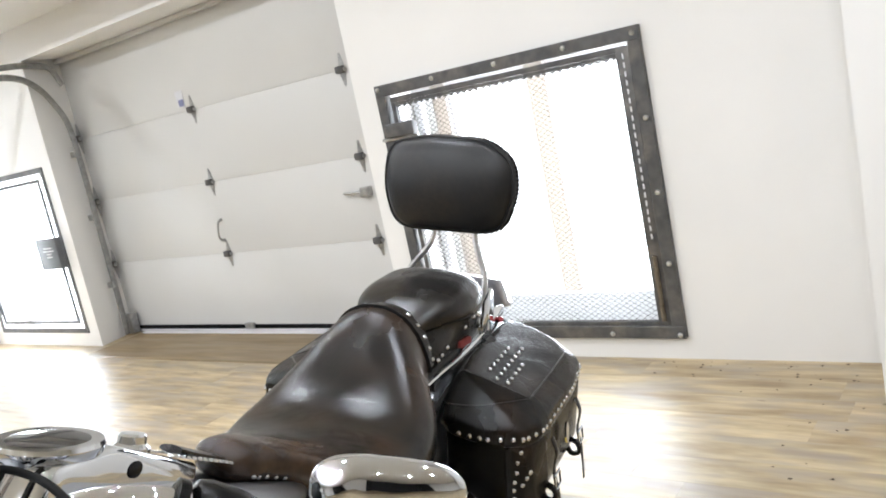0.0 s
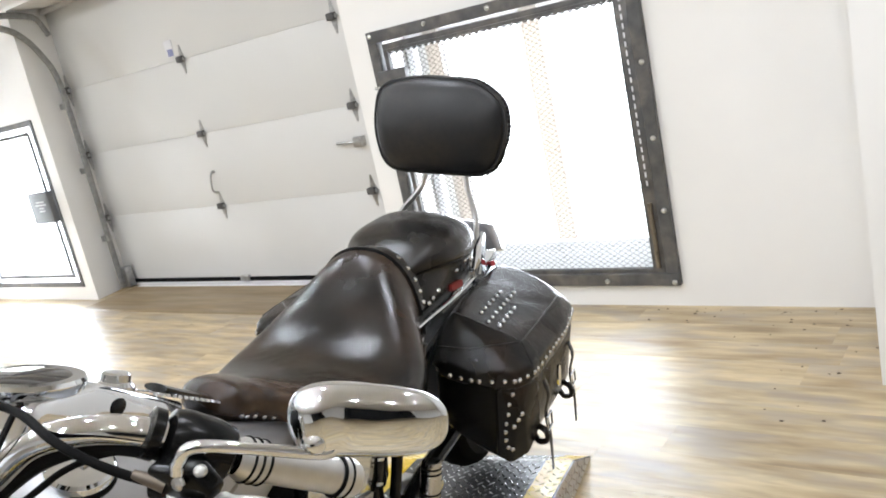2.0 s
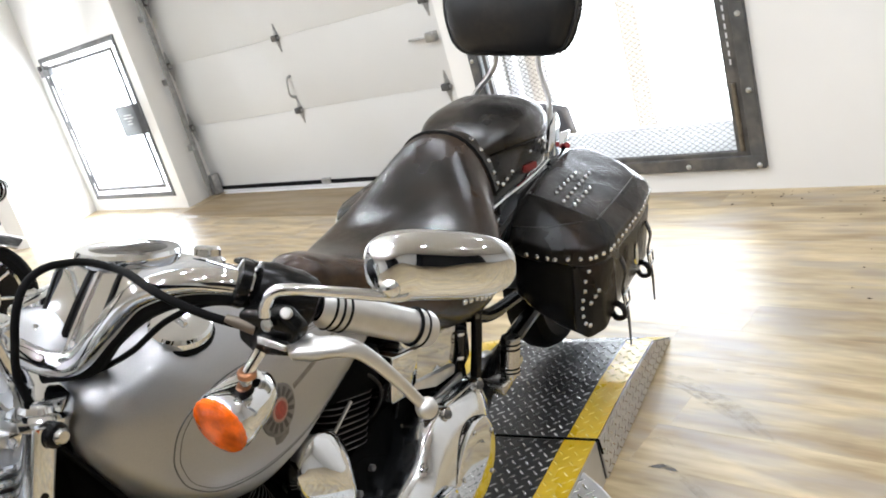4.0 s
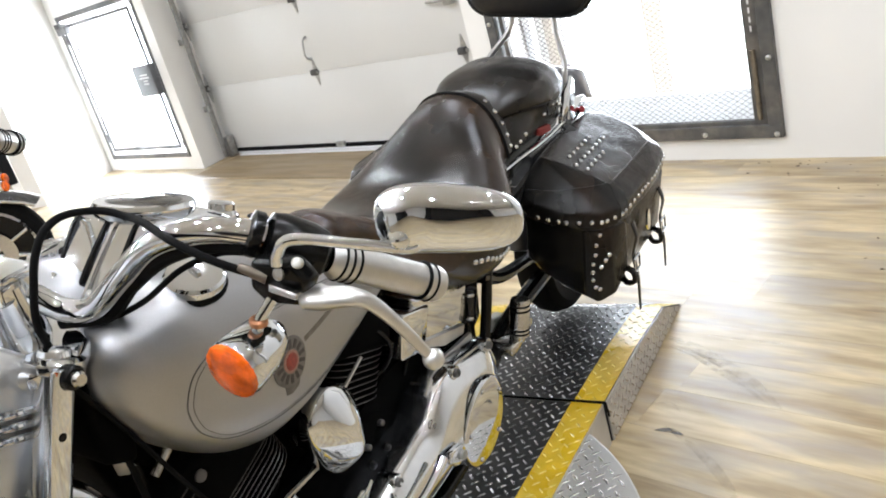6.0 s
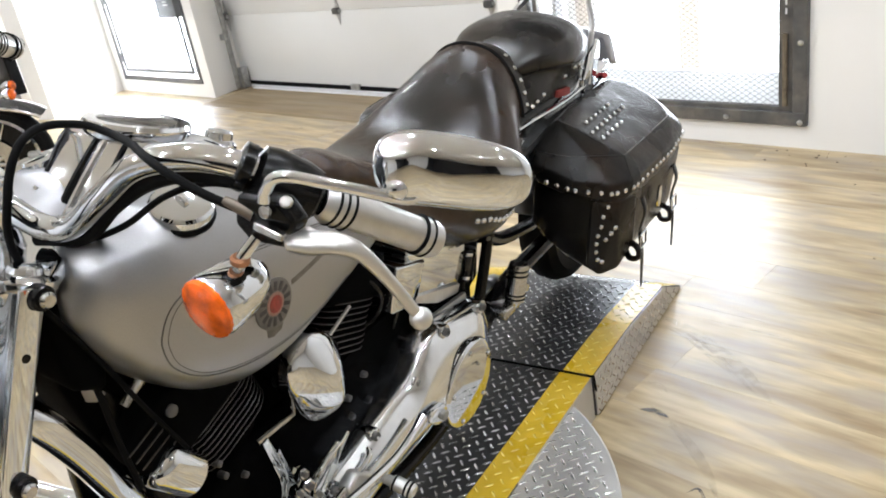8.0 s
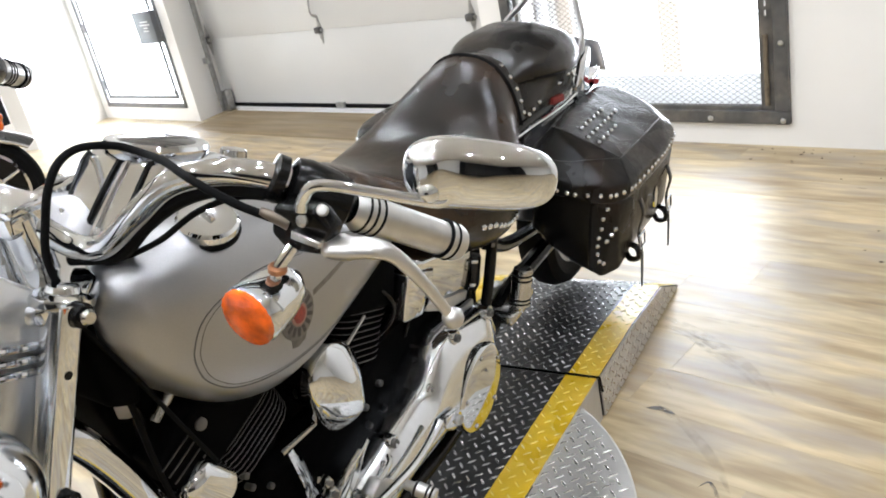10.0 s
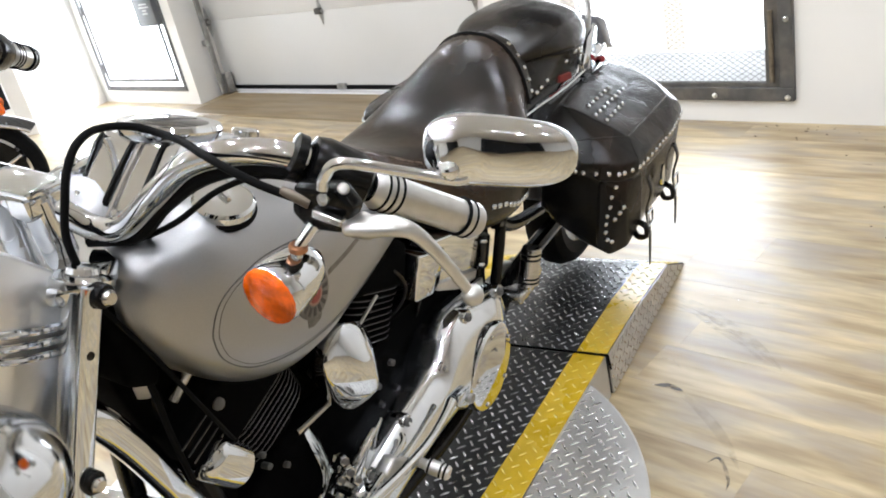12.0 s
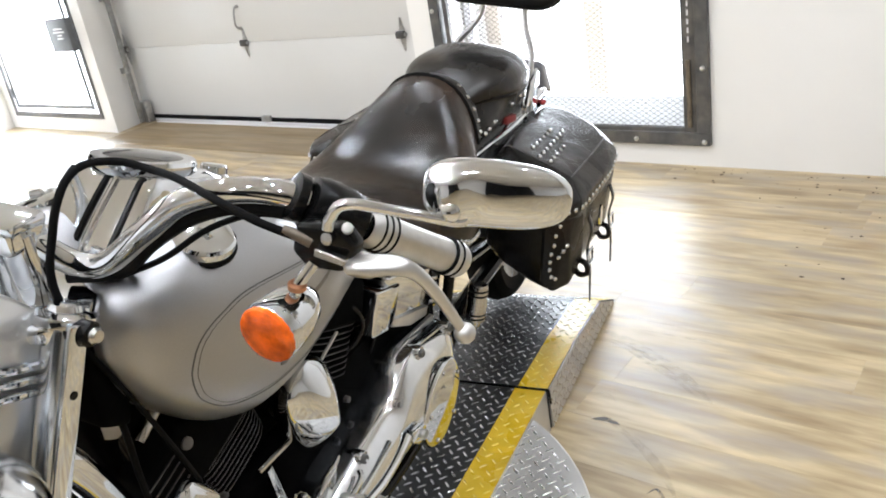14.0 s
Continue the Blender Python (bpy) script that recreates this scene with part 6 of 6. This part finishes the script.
for k in range(3):
    y, z = 0.555 - 0.004 * k, 0.912 - 0.0135 * k
    part("louver", tube_bm([(0.084, y, z), (0.091, y + 0.012, z - 0.006), (0.091, y + 0.056, z - 0.025), (0.084, y + 0.068, z - 0.030)], [0.003, 0.0048, 0.0048, 0.003], 10, 4), M_CHROME, nac, "raised chrome rib")
    part("rib_bolt", lathe_bm([(0.005, -0.004), (0.005, 0.004), (0, 0.005)], frame_to((0.086, y + 0.072, z - 0.033), (1, 0, 0)), 10, close=False), M_BLACK, nac)
part("lower_panel", hull_bm([(x, y, z) for x in (-0.05, 0.05) for y, z in ((0.50, 0.895), (0.593, 0.853), (0.590, 0.786), (0.50, 0.80))], 0.006, 3), M_GRIP, nac, "grey lower nacelle panel")
part("brake_block", hull_bm([(x, y, z) for x in (0.055, 0.085) for y, z in ((0.57, 0.80), (0.60, 0.80), (0.585, 0.72), (0.555, 0.72))], 0.006), M_SATIN, nac)
for s in (1, -1):
    hm = frame_to((s * 0.132, 0.460, 0.802), (s * 0.10, -1, -0.05))
    hl = part("spot_lamp", lathe_bm([(0.0, -0.092), (0.018, -0.090), (0.036, -0.083), (0.054, -0.070), (0.068, -0.053), (0.078, -0.031), (0.0825, -0.010), (0.0835, 0.004), (0.086, 0.006), (0.086, 0.014), (0.079, 0.020)], hm, 56, close=False), M_FORK, bike, "chrome spot lamp")
    part("lamp_glass", lathe_bm([(0.078, 0.018), (0.05, 0.028), (0, 0.034)], hm, 32, close=False), M_BOLT, hl, "clear lamp glass")
hm = frame_to((0, 0.40, 0.78), (0, -1, -0.05))
hl = part("headlamp", lathe_bm([(0.0, -0.11), (0.05, -0.10), (0.085, -0.06), (0.098, 0.0), (0.102, 0.006), (0.102, 0.022), (0.094, 0.03)], hm, 40, close=False), M_CHROME, bike, "chrome headlamp")
part("lamp_glass", lathe_bm([(0.094, 0.026), (0.06, 0.036), (0, 0.044)], hm, 32, close=False), M_BOLT, hl, "clear lamp glass")
part("lamp_bar", tube_bm([(-0.165, 0.47, 0.80), (-0.08, 0.52, 0.83), (0.08, 0.52, 0.83), (0.165, 0.47, 0.80)], 0.011, 10, 5), M_CHROME, bike, "chrome lamp bar")

BOSS = (0.459, 0.801, 1.050)

# handlebar
BAR = [(0.0, 0.668, 0.992), (0.035, 0.682, 0.984), (0.072, 0.702, 0.955), (0.105, 0.715, 0.958), (0.155, 0.722, 1.000), (0.205, 0.732, 1.040), (0.262, 0.748, 1.056), (0.312, 0.768, 1.050), (0.352, 0.800, 1.020), (0.425, 0.920, 0.938)]


def side_of(s, p):
    """The other half of the bar, which is turned a little back and up."""
    x, y, z = p
    w = max(0.0, (x - 0.15) / 0.277)
    return (x, y, z) if s > 0 else (-x * (1.0 + 0.22 * w), y + 0.167 * w, z + 0.043 * w)


whole = [side_of(-1, p) for p in BAR[:0:-1]] + BAR
hb = part("handlebar", tube_bm(whole[:-1] + [(0.36, 0.812, 1.011)], 0.0140, 20, 8), M_CHROME, bike, "bent chrome handlebar", angle=80)
for s in (1, -1):
    for x in (0.033,):
        c = Vector((s * x, 0.672, 0.985))
        part("riser", tube_bm([c + Vector((0, 0.012, -0.10)), c + Vector((0, 0.0, 0.012))], [0.021, 0.019], 18, 1), M_CHROME, hb, "chrome bar riser")
        part("clamp", hull_bm([c + Vector((dx, dy, dz)) for dx in (-0.017, 0.017) for dy in (-0.026, 0.026) for dz in (-0.006, 0.026)], 0.008), M_CHROME, hb, "chrome bar clamp")
part("clamp_top", hull_bm([(x, 0.672 + y, 1.002 + z) for x in (-0.055, 0.055) for y in (-0.024, 0.024) for z in (0.0, 0.016)], 0.007), M_CHROME, hb, "chrome clamp top")
part("triple_tree", hull_bm([(s * x, y, z) for s in (1, -1) for x, y, z in ((0.13, 0.66, 0.905), (0.10, 0.62, 0.905), (0.10, 0.70, 0.905), (0.03, 0.73, 0.905), (0.03, 0.60, 0.905), (0.13, 0.66, 0.928), (0.10, 0.62, 0.928), (0.10, 0.70, 0.928), (0.03, 0.73, 0.928))], 0.006), M_CHROME, bike, "chrome fork yoke")
part("steering_head", lathe_bm([(0.032, -0.16), (0.032, 0.0)], frame_to((0, 0.69, 0.905), (0, 0.36, 0.933)), 20), M_BLACK, bike, "black steering head")

M_COPPER = mat("copper", (0.45, 0.22, 0.12), 0.3, 0.9, spread=0.2, scale=40)
for s in (1, -1):
    S = lambda p: Vector(side_of(s, p))
    g0, g1 = S((0.366, 0.817, 1.006)), S((0.420, 0.917, 0.934))
    slid = (g1 - g0) * 0.45 if s < 0 else Vector()      # the throttle side sits further out on its bar
    g0, g1 = g0 + slid, g1 - slid * 0.25
    ax = (g1 - g0).normalized()
    L = (g1 - g0).length
    grip = part("grip", lathe_bm([(0.016, -0.01), (0.0210, 0.0), (0.0210, 0.02), (0.0192, 0.022), (0.0192, L - 0.02), (0.0210, L - 0.018), (0.0210, L), (0.0185, L + 0.006), (0, L + 0.007)], frame_to(g0, ax), 28, close=False), M_GRIP, bike, "satin chrome handlebar grip")
    for d in (0.003, 0.012, 0.021, L - 0.019, L - 0.009):
        part("grip_ring", lathe_bm([(0.0205, d - 0.0022), (0.0226, d), (0.0205, d + 0.0022)], frame_to(g0, ax), 28), M_RUBBER, grip, "black rubber ring")
    b0 = S((0.312, 0.768, 1.050)) + slid
    bax = (g0 - b0).normalized()
    sw = part("switch_housing", lathe_bm([(0.017, 0.0), (0.027, 0.004), (0.030, 0.016), (0.030, 0.045), (0.026, L * 0.0 + 0.062), (0.018, 0.068)], frame_to(b0 + bax * 0.008, bax), 24), M_BLACK, bike, "black switch housing")
    part("clamp_ring", lathe_bm([(0.017, -0.008), (0.024, -0.006), (0.024, 0.004), (0.017, 0.006)], frame_to(b0, bax), 20), M_BLACK, sw)
    lp = S((0.384, 0.758, 1.000))
    lm = part("lever_mount", hull_bm([S((x, y + dy, z)) for dy in (-0.010, 0.014) for x, y, z in ((0.324, 0.742, 1.010), (0.332, 0.742, 1.042), (0.376, 0.748, 1.042), (0.390, 0.752, 1.020), (0.374, 0.752, 0.992), (0.338, 0.746, 0.992))], 0.006, 3), M_BLACK, bike, "black lever bracket")
    part("switch_slot", hull_bm([S((x, 0.733 + dy, z)) for dy in (-0.004, 0.004) for x, z in ((0.353, 1.021), (0.386, 1.015), (0.384, 1.008), (0.351, 1.012))], 0.001, 1), M_SATIN, lm, "bright slot plate")
    part("housing_screw", lathe_bm([(0.0055, -0.006), (0.0055, 0.001), (0.0045, 0.0025), (0, 0.003)], frame_to(S((0.382, 0.742, 1.042)), (0.45 * s, -0.75, 0.5)), 16, close=False), M_LEVER, lm, "pale housing screw")
    part("bracket_screw", lathe_bm([(0.006, 0), (0.006, 0.004), (0, 0.005)], frame_to(S((0.366, 0.734, 1.032)), (0, -1, 0.2)), 10, close=False), M_SATIN, lm)
    lv = part("lever", tube_bm([S(p) for p in ((0.380, 0.742, 1.002), (0.400, 0.750, 1.003), (0.424, 0.757, 1.005), (0.440, 0.768, 0.995), (0.457, 0.786, 0.962), (0.473, 0.810, 0.914))], [0.009, 0.012, 0.0105, 0.0078, 0.0064, 0.0056], 12, 6, up=(0.3, -0.6, 0.7), flat=0.62), M_LEVER, bike, "polished alloy clutch lever", angle=80)
    part("lever_ball", lathe_bm([(0.0115 * math.cos(a), 0.0115 * math.sin(a)) for a in np.linspace(-math.pi / 2, math.pi / 2, 9)], Matrix.Translation(S((0.474, 0.812, 0.911))), 16, close=False), M_LEVER, lv)
    part("lever_base", hull_bm([S(p) for p in ((0.378, 0.738, 1.010), (0.376, 0.735, 0.996), (0.404, 0.752, 0.986), (0.410, 0.766, 1.006), (0.384, 0.765, 1.012), (0.380, 0.748, 0.988), (0.394, 0.762, 0.984))], 0.004), M_LEVER, lv)
    # mirror
    part("mirror_stem", tube_bm([S(p) for p in ((0.368, 0.730, 1.044), (0.371, 0.731, 1.055), (0.386, 0.737, 1.069), (0.428, 0.770, 1.055), (0.467, 0.805, 1.039), (0.475, 0.813, 1.049))], [0.006, 0.0058, 0.0056, 0.0054, 0.006, 0.0055], 12, 6), M_CHROME, bike, "thin chrome mirror stem")
    mc = S((0.493, 0.837, 1.059))
    mx = (S((0.582, 0.862, 1.060)) - S((0.42, 0.812, 1.068))).normalized()
    mz = Vector((0.0, 0.10, 1.0)).normalized()
    my = mz.cross(mx).normalized()
    mz = mx.cross(my)
    rings = []
    for d, k in ((0.007, 0.96), (0.004, 0.99), (0.0, 1.0), (-0.005, 0.985), (-0.010, 0.93), (-0.0145, 0.82), (-0.0175, 0.66), (-0.0195, 0.46), (-0.0205, 0.26), (-0.021, 0.08)):
        ring = []
        for i in range(40):
            t = 2 * math.pi * i / 40
            c, sn = math.cos(t), math.sin(t)
            a = 0.072 * math.copysign(abs(c) ** (2 / 2.9), c)
            hgt = 0.0335 * math.copysign(abs(sn) ** (2 / 2.9), sn)
            hgt *= 1.0 - 0.08 * (a / 0.072)
            bulb = 1.0 + 0.75 * math.exp(-((a * k + 0.047) / 0.021) ** 2) if d < 0 else 1.0
            ring.append(mc + mx * a * k + mz * hgt * k + my * d * bulb)
        rings.append(ring)
    mir = part("mirror", loft_bm(rings), M_CHROME, bike, "chrome teardrop mirror shell", angle=70)
    part("mirror_boss", lathe_bm([(0.0, -0.012), (0.006, -0.0105), (0.0105, -0.006), (0.012, 0.0), (0.011, 0.006), (0.009, 0.014), (0.012, 0.022)], frame_to(S(BOSS), my), 20, close=False), M_CHROME, mir, "round chrome stem boss")
    part("mirror_glass", loft_bm([[mc + (q - mc) * 0.93 + my * 0.0015 for q in rings[0]], [mc + (q - mc) * 0.5 + my * 0.008 for q in rings[0]]]), M_CHROME, mir, "mirror glass")
    # turn signal under the lever
    sc = S((0.320, 0.692, 0.940))
    sa = Vector((-0.05 * s, -0.99, -0.10)).normalized()
    sig = part("turn_signal", lathe_bm([(0.0305, 0.0), (0.032, -0.004), (0.0315, -0.015), (0.029, -0.035), (0.023, -0.055), (0.013, -0.068), (0, -0.073)], frame_to(sc, sa), 32, close=False), M_CHROME, bike, "chrome bullet turn signal")
    part("amber_lens", lathe_bm([(0.0305, -0.002), (0.031, 0.003), (0.0295, 0.0055), (0.0255, 0.0074), (0.0190, 0.0090), (0.0100, 0.0100), (0.0, 0.0104)], frame_to(sc, sa), 22, close=False), M_AMBER, sig, "faceted amber lens", smooth=False)
    part("signal_stem", tube_bm([sc - sa * 0.032 + Vector((0.006 * s, 0, 0.012)), sc - sa * 0.034 + Vector((0.012 * s, 0, 0.034)), S((0.344, 0.740, 0.998))], 0.0062, 12, 4), M_CHROME, sig, "short chrome signal stem")
    part("stem_nut", lathe_bm([(0.007, 0), (0.0095, 0.002), (0.0095, 0.007), (0.007, 0.009)], frame_to(sc - sa * 0.034 + Vector((0.011 * s, 0, 0.030)), (0.15 * s, 0, 1)), 12), M_COPPER, sig, "copper coloured nut")

# cables
part("clutch_cable", tube_bm([(0.352, 0.742, 1.018), (0.30, 0.722, 1.040), (0.25, 0.718, 1.058), (0.19, 0.742, 1.058), (0.145, 0.757, 1.054), (0.115, 0.748, 1.061), (0.100, 0.719, 1.067), (0.100, 0.693, 1.063), (0.100, 0.675, 1.046), (0.098, 0.662, 1.015), (0.090, 0.655, 0.960), (0.090, 0.672, 0.880), (0.09, 0.694, 0.797), (0.09, 0.706, 0.72), (0.09, 0.712, 0.66), (0.085, 0.73, 0.56)], 0.0043, 12, 10), M_RUBBER, bike, "black clutch cable")
part("cable_end", tube_bm([(0.345, 0.738, 1.022), (0.334, 0.734, 1.028), (0.320, 0.729, 1.034)], [0.0064, 0.0060, 0.0046], 12, 4), mat("cable_end", (0.15, 0.125, 0.10), 0.4, 0.7, spread=0.2, scale=40), bike, "brass cable end")
part("wiring", tube_bm([(0.325, 0.768, 1.036), (0.264, 0.752, 1.040), (0.210, 0.738, 1.024), (0.158, 0.730, 0.988), (0.110, 0.724, 0.945), (0.06, 0.70, 0.94)], 0.010, 10, 8), M_RUBBER, bike, "black wiring along the bar")
part("wiring", tube_bm([(0.335, 0.785, 1.015), (0.27, 0.768, 1.024), (0.215, 0.752, 1.004), (0.158, 0.742, 0.962), (0.10, 0.735, 0.93)], 0.0035, 8, 8), M_RUBBER, bike)
part("hose", tube_bm([(0.10, 0.655, 0.90), (0.11, 0.70, 0.80), (0.12, 0.74, 0.70), (0.10, 0.80, 0.58)], 0.0035, 8, 6), M_RUBBER, bike, "thin black hose")

# ---------------------------------------------------------------- a second motorcycle by the wall
b2 = thing("motorcycle", "black cruiser motorcycle with chrome fender trim, parked by the white wall", "motorcycle", Matrix.Translation((-4.40, 1.69, 0)) @ Matrix.Rotation(radians(161), 4, 'Z'))
CW = 0.335
w2 = wheel("front_wheel", (0, 0, CW), CW, 0.11, parent=b2, rim=M_BLACK)
part("brake_disc", lathe_bm([(0.06, 0.0), (0.135, 0.0), (0.135, 0.005), (0.06, 0.005)], frame_to((-0.062, 0, CW), (1, 0, 0)), 36, close=False), M_SATIN, w2, "brake disc")
for k in range(18):
    a = 2 * math.pi * (k // 2) / 9
    sx = 0.045 if k % 2 else -0.045
    part("spoke", tube_bm([(sx, 0.03 * math.cos(a), CW + 0.03 * math.sin(a)), (sx, 0.24 * math.cos(a), CW + 0.24 * math.sin(a))], [0.014, 0.010], 8, 1), M_CHROME, w2, "chrome cast spoke")
part("rim_ring", lathe_bm([(0.236, -0.006), (0.240, -0.010), (0.255, -0.006), (0.255, 0.004), (0.236, 0.006)], frame_to((-0.048, 0, CW), (1, 0, 0)), 40, close=False), M_CHROME, w2, "bright rim edge")
fr = []
for a in np.linspace(-5, 148, 24):
    c, sn = math.cos(radians(a)), math.sin(radians(a))
    big = 0.372 + 0.055 * max(0.0, (a - 112) / 36) ** 1.6
    ring = [(0.09 * t, (big - 0.06 * abs(t) ** 3) * c, CW + (big - 0.06 * abs(t) ** 3) * sn) for t in np.linspace(-1, 1, 11)]
    ring += [(x * 0.95, y * 0.985, CW + (z - CW) * 0.985) for x, y, z in ring[::-1]]
    fr.append(ring)
fen = part("front_fender", loft_bm(fr), mat("black_grey_paint", (0.05, 0.052, 0.055), 0.2, 0.4, spread=0.15, scale=40, coat=1.0), b2, "dark grey painted front fender", angle=60)
part("fender_trim", tube_bm([(-0.092, (0.318 + 0.055 * max(0.0, (a - 112) / 36) ** 1.6) * math.cos(radians(a)), CW + (0.318 + 0.055 * max(0.0, (a - 112) / 36) ** 1.6) * math.sin(radians(a))) for a in np.linspace(100, 148, 10)], 0.008, 8, 2), M_CHROME, fen, "chrome fender trim")
for s in (1, -1):
    part("fork", tube_bm([(s * 0.10, 0, CW), (s * 0.10, 0.25, 0.80), (s * 0.10, 0.30, 0.92)], 0.028, 16, 1), M_CHROME, b2, "chrome fork leg")
    lamp2 = part("turn_signal", lathe_bm([(0.03, 0.0), (0.03, -0.03), (0.015, -0.06), (0, -0.065)], frame_to((s * 0.19, -0.22, 0.700), (-0.5, -0.8, 0)), 20, close=False), M_CHROME, b2, "chrome turn signal")
    part("amber_lens", lathe_bm([(0.029, 0), (0.027, 0.012), (0, 0.02)], frame_to((s * 0.19, -0.22, 0.700), (-0.5, -0.8, 0)), 20, close=False), M_AMBER, lamp2, "amber lens")
part("signal_bar", tube_bm([(-0.19, -0.19, 0.70), (-0.10, 0.10, 0.70), (0.10, 0.10, 0.70), (0.19, -0.19, 0.70)], 0.010, 10), M_CHROME, b2)
part("headlamp", lathe_bm([(0, -0.12), (0.07, -0.10), (0.10, -0.03), (0.10, 0.0), (0.09, 0.01), (0, 0.03)], frame_to((0, 0.06, 0.86), (0, -1, -0.05)), 32, close=False), M_CHROME, b2, "chrome headlamp")
part("tank", loft_bm([[(x, y, z) for x, _, z in super_ring(0, 0.86, a, 0.10, 0.10, 0, 24)] for y, a in ((0.40, 0.05), (0.46, 0.12), (0.62, 0.15), (0.80, 0.13), (0.95, 0.07))]), M_BLACK, b2, "black fuel tank", angle=60)
part("engine", hull_bm([(x, y, z) for x in (-0.14, 0.14) for y, z in ((0.45, 0.25), (0.48, 0.70), (0.95, 0.70), (1.05, 0.3), (0.9, 0.15))], 0.03), M_ENGINE, b2, "black engine block")
part("seat", hull_bm([(x, y, z) for x in (-0.14, 0.14) for y, z in ((0.95, 0.70), (1.0, 0.80), (1.5, 0.82), (1.6, 0.70))], 0.05, 4), M_LEATHER, b2, "black seat")
wheel("rear_wheel", (0, 1.62, 0.31), 0.31, 0.15, parent=b2)
part("side_stand", tube_bm([(0.1, 0.6, 0.2), (0.22, 0.62, 0.01)], 0.012, 8), M_BLACK, b2)

# black box low on the wall, behind
tagged(part("wall_box", hull_bm([(x, y, z) for x in (-8.30, -7.75) for y in (2.95, 3.058) for z in (0.22, 0.62)], 0.01), M_BLACK), "black boxed panel fixed low on the white wall", "wall box")
